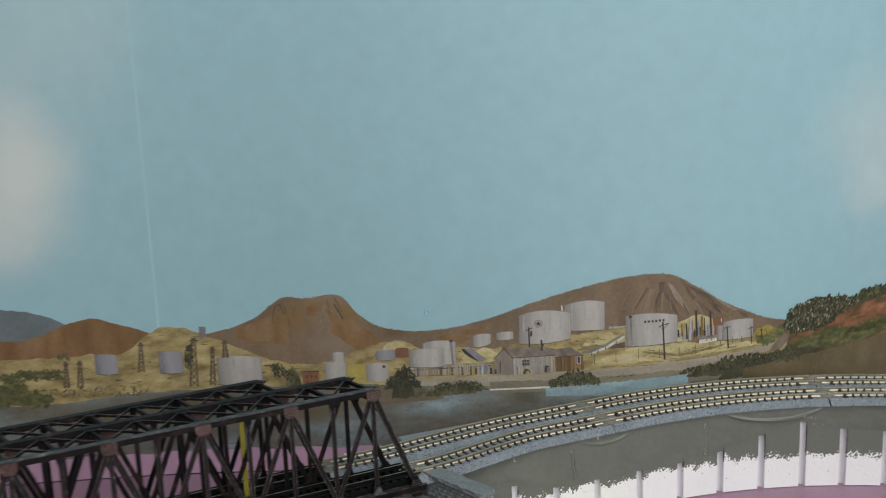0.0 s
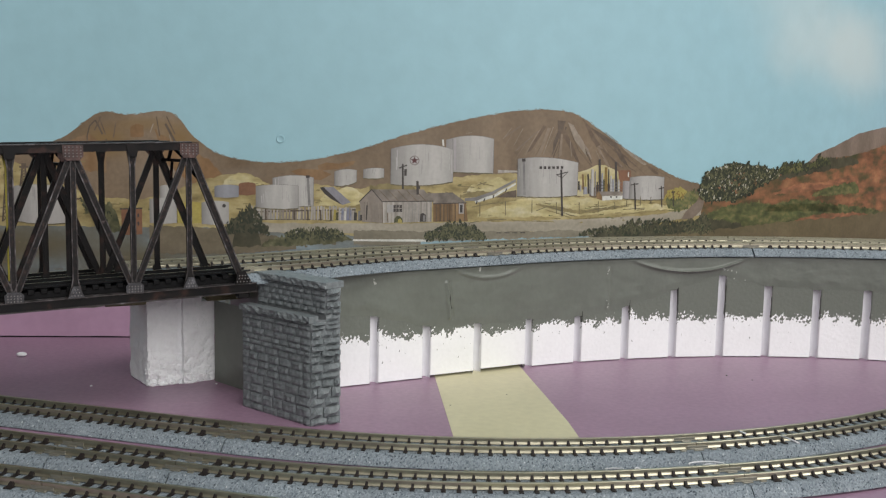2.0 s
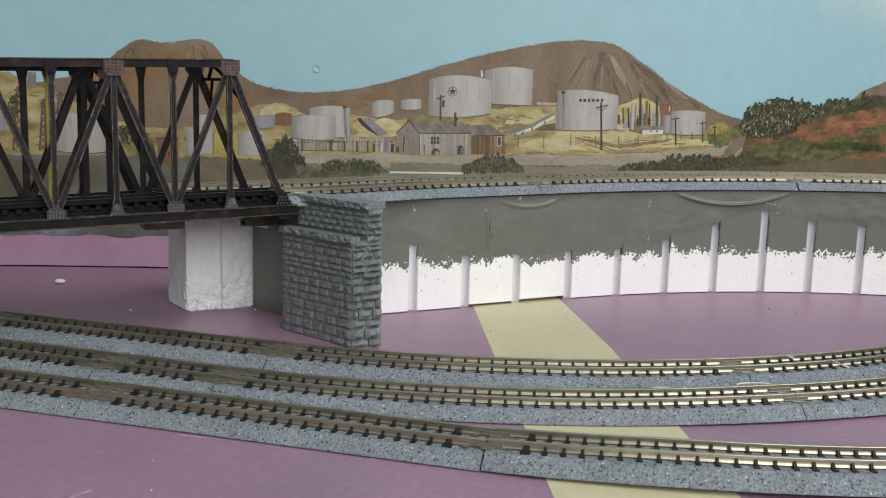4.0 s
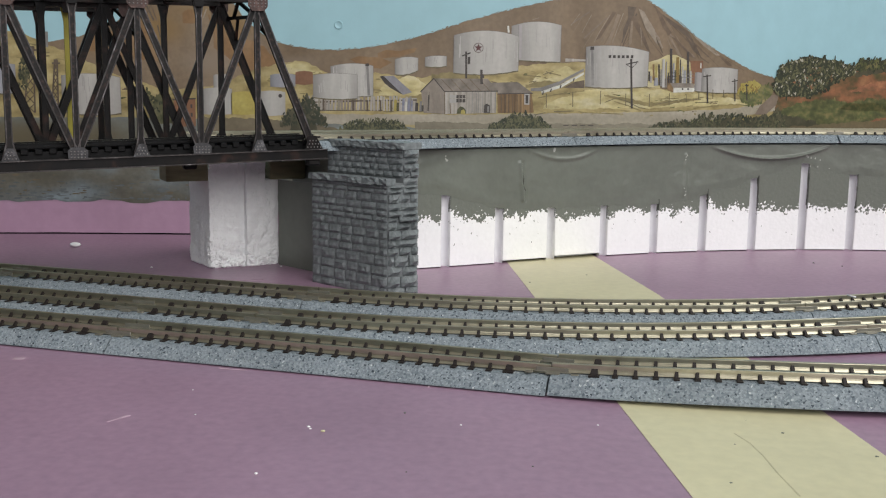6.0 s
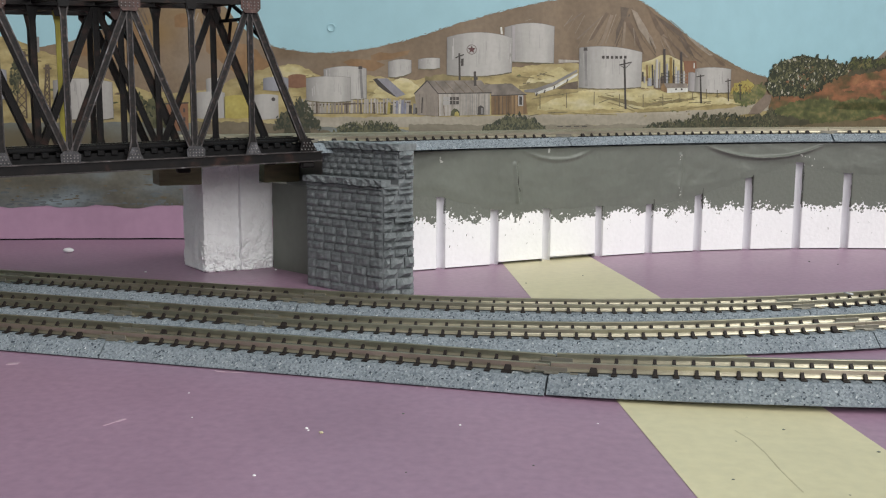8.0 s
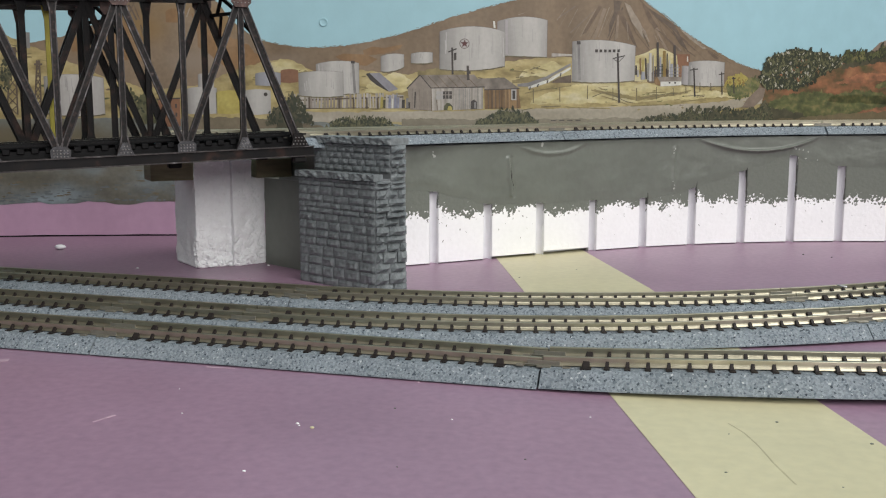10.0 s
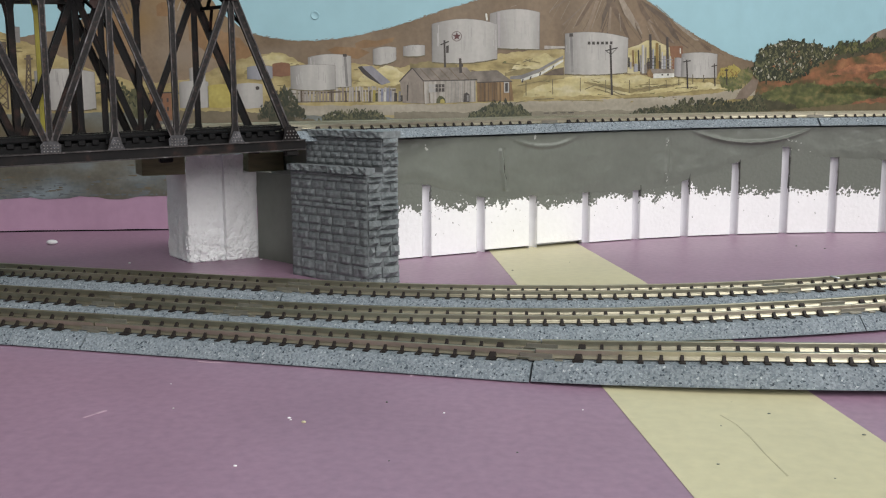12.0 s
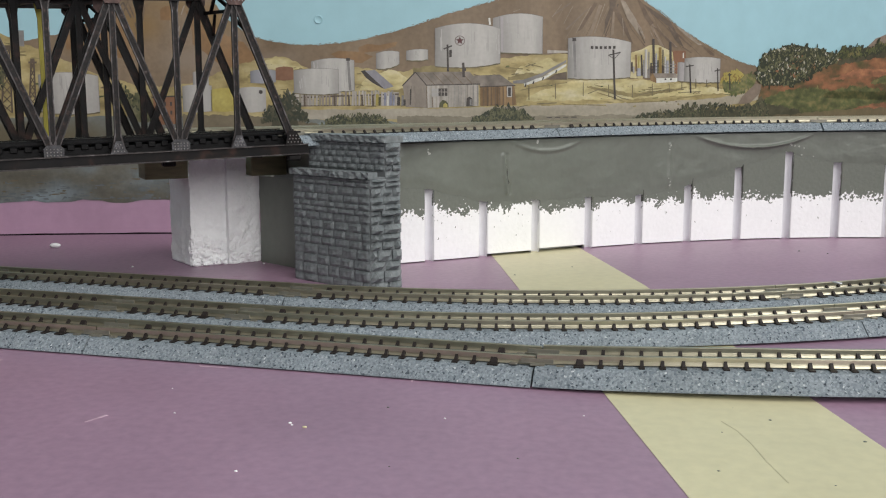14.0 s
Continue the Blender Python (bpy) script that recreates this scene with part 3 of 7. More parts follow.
stroke("painted_ravine", HILL_GREY, 4, (-3.53, 11.85), (-4.41, 11.22), 0.060)
stroke("painted_ravine", HILL_GREY, 4, (0.50, 11.03), (2.15, 9.64), 0.060)
patch("painted_road", ROADP, 6, ((-17.92, 6.36), (-15.49, 6.34), (-11.85, 6.38), (-8.22, 6.44), (-5.18, 6.52), (-2.12, 6.60), (1.01, 6.71), (4.25, 6.86), (6.34, 7.17), (7.23, 7.56)), ((-17.92, 5.80), (-12.45, 5.85), (-8.20, 5.85), (-5.17, 5.95), (0.28, 5.97), (3.62, 6.28), (7.28, 6.83)), ragged=0.05, label="pale painted dirt road")
patch("painted_sand_bank", SAND_LIGHT, 6, ((-19.42, 8.90), (-18.21, 9.11), (-17.16, 8.82)), ((-19.43, 8.41), (-17.16, 8.34)), ragged=0.12)
patch("painted_sand_bank", SAND_LIGHT, 6, ((-14.28, 8.12), (-12.48, 8.37), (-11.57, 8.17)), ((-14.28, 7.35), (-11.56, 7.41)), ragged=0.12)
patch("painted_sand_bank", SAND_LIGHT, 6, ((-6.45, 8.67), (-4.65, 9.01), (-3.57, 8.71)), ((-6.43, 7.96), (-3.56, 8.15)), ragged=0.12)
patch("painted_sand_bank", SAND_LIGHT, 6, ((-5.82, 7.50), (-3.40, 8.00), (0.32, 7.88), (5.56, 7.57)), ((-5.80, 6.73), (-0.26, 6.86), (5.59, 7.18)), ragged=0.12)
patch("painted_scrub", SCRUB, 7, ((-19.12, 8.23), (-17.31, 8.45), (-16.71, 8.28)), ((-19.13, 7.99), (-16.70, 8.07)), ragged=0.1)
patch("painted_scrub", SCRUB, 7, ((-11.57, 8.48), (-10.07, 8.60), (-9.16, 8.43)), ((-11.57, 8.17), (-9.16, 8.19)), ragged=0.1)
patch("painted_scrub", SCRUB, 7, ((-6.74, 8.05), (-5.23, 8.25), (-3.71, 8.15)), ((-6.73, 7.86), (-3.70, 7.93)), ragged=0.1)
patch("painted_scrub", SCRUB, 7, ((-2.62, 7.54), (-0.27, 7.18), (2.26, 7.41)), ((-2.61, 7.42), (-0.26, 6.93), (2.26, 7.25)), ragged=0.1)
painted_tank(TANK, 9, (-17.66, 8.35), (-16.50, 8.46), (-15.35, 8.40), (-17.69, 7.19), (-16.53, 7.10), (-15.37, 7.16))
painted_tank(TANK, 8, (-16.76, 8.81), (-15.63, 8.98), (-14.54, 8.86), (-16.79, 7.33), (-15.66, 7.25), (-14.56, 7.30))
stroke("painted_ladder", GREYP, 8.6, (-14.88, 8.92), (-14.79, 7.33), 0.122)
stroke("painted_ladder", DARKP, 8.8, (-14.88, 8.98), (-14.88, 8.84), 0.183)
painted_tank(TANK, 8, (-13.47, 9.21), (-12.86, 9.35), (-12.26, 9.30), (-13.45, 8.43), (-12.87, 8.43), (-12.26, 8.66))
painted_tank(TANK, 8, (-11.91, 9.35), (-11.37, 9.44), (-10.79, 9.41), (-11.92, 8.86), (-11.37, 8.83), (-10.80, 8.89))
painted_tank(TANK, 9, (-10.50, 10.47), (-9.01, 10.76), (-7.12, 10.49), (-10.45, 8.55), (-8.86, 8.49), (-7.10, 8.72))
painted_tank(TANK, 8, (-7.64, 10.97), (-6.29, 11.27), (-4.96, 11.11), (-7.51, 9.27), (-6.27, 9.22), (-4.93, 9.20))
stroke("painted_pipe", WHITEP, 9.2, (-7.70, 11.03), (-7.66, 10.68), 0.091)
stroke("painted_streak", TANK_DARK, 8.6, (-7.09, 11.09), (-7.05, 9.36), 0.213)
painted_tank(TANK, 9, (-3.72, 10.02), (-2.19, 10.12), (-0.33, 9.85), (-3.65, 7.94), (-1.99, 7.89), (-0.25, 8.01))
stroke("painted_ladder", GREYP, 9.6, (-3.34, 9.97), (-3.24, 8.03), 0.122)
stroke("painted_ladder", DARKP, 9.8, (-3.34, 10.05), (-3.33, 9.88), 0.183)
painted_tank(TANK_DARK, 9, (2.20, 8.78), (2.41, 8.84), (2.64, 8.78), (2.23, 7.84), (2.45, 7.78), (2.67, 7.81))
painted_tank(TANK, 10, (2.56, 9.02), (3.61, 9.13), (4.65, 9.05), (2.61, 7.78), (3.67, 7.72), (4.74, 7.76))
shape("painted_shed_gable", SHED_DARK, 10, ((-12.10, 7.59), (-11.46, 8.23), (-10.89, 7.59), (-10.86, 6.42), (-11.96, 6.48)), "grey painted plank shed")
shape("painted_shed_wall", SHED, 10, ((-10.91, 7.62), (-8.23, 7.68), (-8.22, 6.51), (-10.86, 6.42)))
shape("painted_shed_roof", ROOFP, 11, ((-11.46, 8.26), (-8.69, 8.29), (-8.14, 7.68), (-10.89, 7.59)))
stroke("painted_eave", DARKP, 11.4, (-10.92, 7.59), (-8.14, 7.65), 0.049)
stroke("painted_eave", DARKP, 11.4, (-12.13, 7.56), (-11.46, 8.26), 0.055)
stroke("painted_eave", DARKP, 11.4, (-11.46, 8.26), (-10.89, 7.59), 0.043)
stroke("painted_corner", RAVINE, 11, (-10.89, 7.56), (-10.86, 6.42), 0.037)
stroke("painted_roof_seam", RAVINE, 11.5, (-11.06, 8.23), (-10.48, 7.62), 0.027)
stroke("painted_roof_seam", RAVINE, 11.5, (-10.57, 8.23), (-9.99, 7.62), 0.027)
stroke("painted_roof_seam", RAVINE, 11.5, (-10.08, 8.23), (-9.50, 7.62), 0.027)
stroke("painted_roof_seam", RAVINE, 11.5, (-9.59, 8.23), (-9.01, 7.62), 0.027)
stroke("painted_roof_seam", RAVINE, 11.5, (-9.10, 8.23), (-8.52, 7.62), 0.027)
stroke("painted_plank_line", GREYP, 11, (-9.44, 7.56), (-9.44, 6.54), 0.027)
stroke("painted_plank_line", GREYP, 11, (-9.24, 7.56), (-9.24, 6.54), 0.027)
stroke("painted_plank_line", GREYP, 11, (-9.12, 7.56), (-9.12, 6.54), 0.027)
stroke("painted_plank_line", GREYP, 11, (-8.92, 7.56), (-8.92, 6.54), 0.027)
stroke("painted_plank_line", GREYP, 11, (-8.49, 7.56), (-8.48, 6.54), 0.027)
stroke("painted_plank_line", GREYP, 11, (-8.28, 7.56), (-8.28, 6.54), 0.027)
stroke("painted_plank_line", ROOFP, 11, (-11.84, 7.56), (-11.82, 6.51), 0.024)
stroke("painted_plank_line", ROOFP, 11, (-11.67, 7.56), (-11.64, 6.51), 0.024)
stroke("painted_plank_line", ROOFP, 11, (-11.49, 7.56), (-11.47, 6.51), 0.024)
stroke("painted_plank_line", ROOFP, 11, (-11.29, 7.56), (-11.27, 6.51), 0.024)
stroke("painted_plank_line", ROOFP, 11, (-11.09, 7.56), (-11.06, 6.51), 0.024)
shape("painted_window", TANK_RUN, 11.6, ((-10.63, 7.42), (-10.28, 7.42), (-10.28, 7.01), (-10.63, 7.01)))
shape("painted_window", DARKP, 11.8, ((-10.28, 7.42), (-9.82, 7.43), (-9.82, 7.04), (-10.28, 7.04)))
stroke("painted_window_bar", SHED, 12.2, (-10.14, 7.41), (-10.14, 7.04), 0.030)
stroke("painted_window_bar", SHED, 12.2, (-9.98, 7.41), (-9.98, 7.04), 0.030)
stroke("painted_window_bar", SHED, 12.2, (-10.63, 7.24), (-9.82, 7.24), 0.030)
stroke("painted_door_line", RAVINE, 11.6, (-10.60, 6.98), (-10.57, 6.45), 0.037)
stroke("painted_tool", DARKP, 11.6, (-11.70, 7.39), (-11.73, 6.57), 0.061)
shape("painted_barrel", DARKP, 12, ((-8.83, 6.92), (-8.69, 7.00), (-8.54, 6.89), (-8.54, 6.51), (-8.86, 6.51)))
stroke("painted_barrel", GREYP, 12.2, (-8.63, 6.86), (-8.63, 6.54), 0.091)
shape("painted_bush", BUSHP, 12, ((-10.25, 6.45), (-10.22, 6.66), (-10.08, 6.83), (-9.93, 6.80), (-9.79, 6.66), (-9.76, 6.45)))
shape("painted_bush", OCHRE, 12.3, ((-10.05, 6.45), (-10.02, 6.63), (-9.90, 6.68), (-9.82, 6.57), (-9.82, 6.45)))
shape("painted_shed_wall", BROWNP, 10, ((-8.17, 7.53), (-6.40, 7.59), (-6.27, 6.56), (-8.13, 6.51)), "brown painted plank shed")
shape("painted_shed_roof", ROOFP, 11, ((-8.49, 8.08), (-7.13, 8.14), (-6.37, 7.59), (-8.14, 7.53)))
stroke("painted_eave", DARKP, 11.4, (-8.17, 7.50), (-6.34, 7.57), 0.043)
stroke("painted_plank_line", RAVINE_DARK, 11, (-7.96, 7.47), (-7.95, 6.53), 0.027)
stroke("painted_plank_line", RAVINE_DARK, 11, (-7.76, 7.47), (-7.74, 6.53), 0.027)
stroke("painted_plank_line", RAVINE_DARK, 11, (-7.59, 7.47), (-7.57, 6.53), 0.027)
stroke("painted_plank_line", RAVINE_DARK, 11, (-7.38, 7.47), (-7.36, 6.53), 0.027)
stroke("painted_plank_line", RAVINE_DARK, 11, (-7.15, 7.47), (-7.13, 6.53), 0.027)
stroke("painted_plank_line", RAVINE_DARK, 11, (-6.95, 7.47), (-6.93, 6.53), 0.027)
stroke("painted_plank_line", RAVINE_DARK, 11, (-6.48, 7.47), (-6.46, 6.53), 0.027)
shape("painted_window", TANK_RUN, 11.6, ((-6.78, 7.53), (-6.51, 7.53), (-6.51, 6.97), (-6.77, 6.97)))
shape("painted_window", DARKP, 11.8, ((-6.72, 7.47), (-6.57, 7.47), (-6.57, 7.03), (-6.71, 7.03)))
stroke("painted_stovepipe", DARKP, 12.2, (-9.02, 8.75), (-8.99, 8.00), 0.122)
stroke("painted_stovepipe", DARKP, 12.2, (-8.92, 8.46), (-8.92, 8.32), 0.091)
stroke("painted_pole", DARKP, 12.4, (-9.82, 9.67), (-9.79, 8.29), 0.091)
stroke("painted_crossarm", DARKP, 12.4, (-10.02, 9.44), (-9.59, 9.61), 0.061)
shape("painted_transformer", DARKP, 12.4, ((-9.73, 9.38), (-9.60, 9.41), (-9.60, 9.04), (-9.73, 9.01)))
shape("painted_ramp", BLUEP_FLAT, 9, ((-14.03, 8.34), (-13.51, 8.37), (-12.56, 7.53), (-13.03, 7.39)))
shape("painted_ramp", DARKP, 8.8, ((-14.23, 8.32), (-14.00, 8.37), (-12.97, 7.39), (-13.17, 7.45), (-13.63, 7.71), (-13.97, 7.97)))
shape("painted_conveyor", GREYP, 10, ((-6.46, 7.82), (-5.91, 7.88), (-5.01, 8.20), (-3.73, 8.91), (-3.73, 8.77), (-4.95, 8.06), (-5.85, 7.68), (-6.46, 7.68)))
shape("painted_conveyor", WHITEP, 9.6, ((-5.93, 7.71), (-4.94, 8.03), (-3.72, 8.71), (-3.72, 8.59), (-4.88, 7.88), (-5.87, 7.56)))
stroke("painted_strut", DARKP, 10.4, (-5.79, 7.68), (-5.84, 7.50), 0.061)
stroke("painted_strut", DARKP, 10.4, (-5.38, 7.82), (-5.44, 7.65), 0.061)
stroke("painted_strut", DARKP, 10.4, (-4.89, 8.03), (-4.94, 7.85), 0.061)
stroke("painted_strut", DARKP, 10.4, (-4.22, 8.38), (-4.27, 8.21), 0.061)
shape("painted_culvert", RAVINE_DARK, 9.4, ((-4.77, 7.88), (-4.24, 8.18), (-3.69, 8.30), (-3.68, 7.88)))
stroke("painted_fence_rail", RAVINE_DARK, 9.6, (-17.95, 6.93), (-15.37, 7.04), 0.079)
stroke("painted_fence_rail", RAVINE_DARK, 9.6, (-15.37, 7.04), (-12.31, 7.13), 0.073)
stroke("painted_fence_rail", RAVINE_DARK, 9.6, (-17.88, 6.52), (-14.08, 6.57), 0.043)
stroke("painted_fence_post", RAVINE_DARK, 9.8, (-17.92, 7.10), (-17.92, 6.52), 0.091)
stroke("painted_fence_post", RAVINE_DARK, 9.8, (-17.14, 7.10), (-17.14, 6.52), 0.091)
stroke("painted_fence_post", RAVINE_DARK, 9.8, (-15.60, 7.10), (-15.60, 6.52), 0.091)
stroke("painted_fence_post", RAVINE_DARK, 9.8, (-14.87, 7.10), (-14.86, 6.52), 0.091)
stroke("painted_fence_post", RAVINE_DARK, 9.8, (-14.19, 7.10), (-14.18, 6.52), 0.091)
stroke("painted_fence_post", RAVINE_DARK, 9.8, (-13.64, 7.10), (-13.63, 6.52), 0.091)
stroke("painted_picket", SHED, 8.9, (-17.88, 7.27), (-17.88, 6.55), 0.087)
stroke("painted_picket", VERGE, 8.92, (-17.71, 7.30), (-17.71, 6.55), 0.078)
stroke("painted_picket", SHED, 8.94, (-17.50, 7.22), (-17.54, 6.55), 0.125)
stroke("painted_picket", VERGE, 8.9, (-17.35, 7.26), (-17.37, 6.55), 0.093)
stroke("painted_picket", SHED, 8.92, (-17.17, 7.27), (-17.20, 6.55), 0.133)
stroke("painted_picket", SHED_DARK, 8.94, (-17.03, 7.18), (-17.04, 6.55), 0.086)
stroke("painted_picket", SHED, 8.9, (-16.87, 7.33), (-16.87, 6.55), 0.096)
stroke("painted_picket", SHED, 8.92, (-16.68, 7.27), (-16.70, 6.55), 0.108)
stroke("painted_picket", SHED, 8.94, (-16.49, 7.26), (-16.53, 6.55), 0.102)
stroke("painted_picket", VERGE, 8.9, (-16.33, 7.27), (-16.36, 6.55), 0.136)
stroke("painted_picket", SHED_DARK, 8.92, (-16.20, 7.20), (-16.19, 6.55), 0.120)
stroke("painted_picket", SHED_DARK, 8.94, (-16.00, 7.29), (-16.03, 6.55), 0.093)
stroke("painted_picket", SHED_DARK, 8.9, (-15.85, 7.19), (-15.86, 6.55), 0.098)
stroke("painted_picket", SHED_DARK, 8.92, (-15.65, 7.25), (-15.69, 6.55), 0.111)
stroke("painted_picket", SHED_DARK, 8.94, (-15.51, 7.29), (-15.52, 6.55), 0.096)
stroke("painted_picket", SHED, 8.9, (-15.32, 7.23), (-15.35, 6.55), 0.123)
stroke("painted_picket", SHED_DARK, 8.92, (-15.19, 7.17), (-15.19, 6.55), 0.119)
stroke("painted_picket", SHED_DARK, 8.94, (-15.02, 7.30), (-15.02, 6.55), 0.107)
stroke("painted_picket", SHED, 8.9, (-14.82, 7.27), (-14.85, 6.55), 0.077)
stroke("painted_picket", SHED, 8.92, (-14.64, 7.31), (-14.68, 6.55), 0.111)
stroke("painted_picket", SHED, 8.94, (-14.52, 7.29), (-14.51, 6.55), 0.130)
stroke("painted_picket", SHED, 8.9, (-14.32, 7.31), (-14.34, 6.55), 0.092)
stroke("painted_picket", SHED, 8.92, (-14.14, 7.32), (-14.18, 6.55), 0.131)
stroke("painted_picket", SHED, 8.94, (-14.02, 7.27), (-14.01, 6.55), 0.091)
stroke("painted_picket", SHED, 8.9, (-13.86, 7.16), (-13.84, 6.55), 0.078)
stroke("painted_picket", SHED, 8.92, (-13.67, 7.31), (-13.67, 6.55), 0.133)
stroke("painted_picket", SHED, 8.94, (-13.49, 7.33), (-13.50, 6.54), 0.112)
stroke("painted_picket", SHED, 8.9, (-13.35, 7.32), (-13.34, 6.54), 0.097)
stroke("painted_picket", SHED, 8.92, (-13.17, 7.25), (-13.17, 6.54), 0.095)
stroke("painted_picket", SHED, 8.94, (-12.97, 7.20), (-13.00, 6.54), 0.129)
stroke("painted_picket", SHED, 8.9, (-12.83, 7.29), (-12.83, 6.54), 0.117)
stroke("painted_picket", VERGE, 8.92, (-12.64, 7.33), (-12.66, 6.54), 0.124)
stroke("painted_picket", SHED, 8.94, (-12.49, 7.19), (-12.50, 6.54), 0.106)
stroke("painted_picket", VERGE, 8.9, (-12.34, 7.16), (-12.33, 6.54), 0.092)
stroke("painted_barrel", OCHRE, 10.4, (-13.40, 7.13), (-13.43, 6.54), 0.152)
stroke("painted_barrel", BUSHD, 10.4, (-13.29, 6.98), (-13.31, 6.54), 0.122)
stroke("painted_barrel", BLUEP, 10.4, (-13.00, 7.21), (-13.02, 6.54), 0.122)
stroke("painted_barrel", WHITEP, 10.4, (-12.86, 7.04), (-12.87, 6.54), 0.076)
stroke("painted_barrel", BLUEP, 10.4, (-12.71, 7.24), (-12.73, 6.54), 0.137)
stroke("painted_barrel", BLUEP, 10.4, (-12.57, 7.10), (-12.58, 6.54), 0.091)
stroke("painted_barrel", DARKP, 10.4, (-12.31, 6.98), (-12.32, 6.54), 0.152)
stroke("painted_barrel", GREYP, 10.4, (-12.10, 7.07), (-12.12, 6.54), 0.122)
stroke("painted_barrel", DARKP, 10.4, (-12.02, 6.86), (-12.03, 6.54), 0.122)
shape("painted_yellow_bank", SAND_LIGHT, 5, ((-0.37, 9.29), (0.23, 9.48), (0.68, 9.72), (1.14, 9.73), (1.92, 9.38), (2.26, 8.78), (2.29, 7.87), (-0.34, 7.98)))
stroke("painted_column", BROWNP, 9.2, (-0.07, 9.20), (-0.01, 8.34), 0.091)
stroke("painted_column", DARKP, 9.2, (0.23, 9.21), (0.30, 8.10), 0.079)
stroke("painted_column", TANK, 9.2, (0.47, 9.48), (0.52, 7.98), 0.137)
stroke("painted_column", GREYP, 9.2, (0.63, 9.36), (0.67, 7.98), 0.061)
stroke("painted_column", DARKP, 9.2, (0.85, 10.05), (0.94, 8.23), 0.122)
stroke("painted_column", TANK_BLUE, 9.2, (1.03, 9.28), (1.06, 8.23), 0.091)
stroke("painted_column", OCHRE_DARK, 9.2, (1.23, 9.61), (1.28, 8.23), 0.152)
stroke("painted_column", DARKP, 9.2, (1.39, 9.49), (1.43, 8.23), 0.061)
stroke("painted_column", TANK, 9.2, (1.53, 9.13), (1.56, 8.20), 0.091)
stroke("painted_column", TANK_BLUE, 9.2, (1.66, 8.92), (1.68, 8.20), 0.137)
stroke("painted_column", DARKP, 9.2, (1.78, 9.91), (1.87, 8.20), 0.122)
stroke("painted_column", TANK, 9.2, (1.97, 8.90), (2.00, 8.20), 0.091)
stroke("painted_column", RUSTP, 9.2, (2.13, 8.84), (2.15, 8.20), 0.152)
stroke("painted_column", TANK_BLUE, 9.2, (0.10, 8.49), (0.12, 8.07), 0.213)
stroke("painted_column", GREYP, 9.2, (0.36, 8.94), (0.39, 8.04), 0.076)
stroke("painted_column", DARKP, 9.2, (-0.27, 8.82), (-0.26, 8.31), 0.091)
stroke("painted_column", TANK_DARK, 9.2, (-0.17, 8.58), (-0.16, 8.22), 0.091)
stroke("painted_column", BUSHP, 9.2, (1.13, 8.92), (1.16, 8.23), 0.073)
stroke("painted_column", DARKP, 9.2, (0.77, 8.76), (0.79, 8.23), 0.061)
stroke("painted_column", OCHRE, 9.2, (0.09, 9.12), (0.10, 8.52), 0.076)
shape("painted_plant", RUSTP, 9, ((1.92, 9.44), (2.64, 9.45), (2.70, 8.84), (2.01, 8.84)))
stroke("painted_column", WHITEP, 9.6, (2.52, 9.33), (2.53, 9.05), 0.061)
stroke("painted_gantry", DARKP, 9.6, (0.71, 8.76), (1.20, 8.77), 0.030)
stroke("painted_gantry", GREYP, 9.6, (1.45, 8.71), (2.13, 8.72), 0.030)
stroke("painted_gantry", DARKP, 9.6, (0.71, 8.58), (1.21, 8.59), 0.030)
stroke("painted_gantry", GREYP, 9.6, (1.46, 8.53), (2.14, 8.54), 0.030)
stroke("painted_gantry", DARKP, 9.6, (0.72, 8.41), (1.21, 8.41), 0.030)
stroke("painted_gantry", GREYP, 9.6, (1.46, 8.35), (2.15, 8.35), 0.030)
shape("painted_refinery_shed", WHITEP, 11, ((1.04, 7.99), (2.22, 8.02), (2.23, 7.78), (1.05, 7.71)))
shape("painted_refinery_shed", ROOFP, 11.6, ((0.88, 8.23), (2.15, 8.23), (2.25, 7.99), (1.04, 7.97)))
shape("painted_refinery_shed", BROWNP, 11.2, ((0.73, 8.01), (0.88, 8.23), (1.07, 7.99), (1.08, 7.72), (0.77, 7.83)))
stroke("painted_window", DARKP, 11.8, (1.57, 7.96), (1.57, 7.87), 0.091)
stroke("painted_window", DARKP, 11.8, (1.88, 7.96), (1.88, 7.87), 0.091)
stroke("painted_pole", DARKP, 12.4, (-1.28, 9.46), (-1.13, 6.84), 0.098)
stroke("painted_crossarm", DARKP, 12.4, (-1.54, 9.16), (-0.89, 9.32), 0.055)
stroke("painted_pole", DARKP, 12.4, (2.89, 8.72), (3.01, 7.17), 0.079)
stroke("painted_crossarm", DARKP, 12.4, (2.67, 8.60), (3.12, 8.67), 0.055)
stroke("painted_pole", DARKP, 12.4, (4.48, 8.53), (4.57, 7.29), 0.061)
stroke("painted_crossarm", DARKP, 12.4, (4.32, 8.37), (4.65, 8.44), 0.055)
stroke("painted_pole", DARKP, 12.4, (5.19, 8.26), (5.26, 7.36), 0.061)
stroke("painted_crossarm", DARKP, 12.4, (5.09, 8.16), (5.32, 8.19), 0.055)
stroke("painted_brace", DARKP, 12.5, (-1.48, 9.13), (-1.24, 8.99), 0.030)
stroke("painted_brace", DARKP, 12.5, (-0.95, 9.26), (-1.21, 8.99), 0.030)
stroke("painted_post", SCRUB_DARK, 10.6, (-5.64, 7.56), (-5.63, 6.82), 0.040)
stroke("painted_post", SCRUB_DARK, 10.6, (-4.27, 7.68), (-4.25, 6.88), 0.040)
stroke("painted_post", SCRUB_DARK, 10.6, (-2.82, 7.74), (-2.81, 7.03), 0.040)
stroke("painted_post", SCRUB_DARK, 10.6, (-1.48, 7.62), (-1.46, 6.96), 0.040)
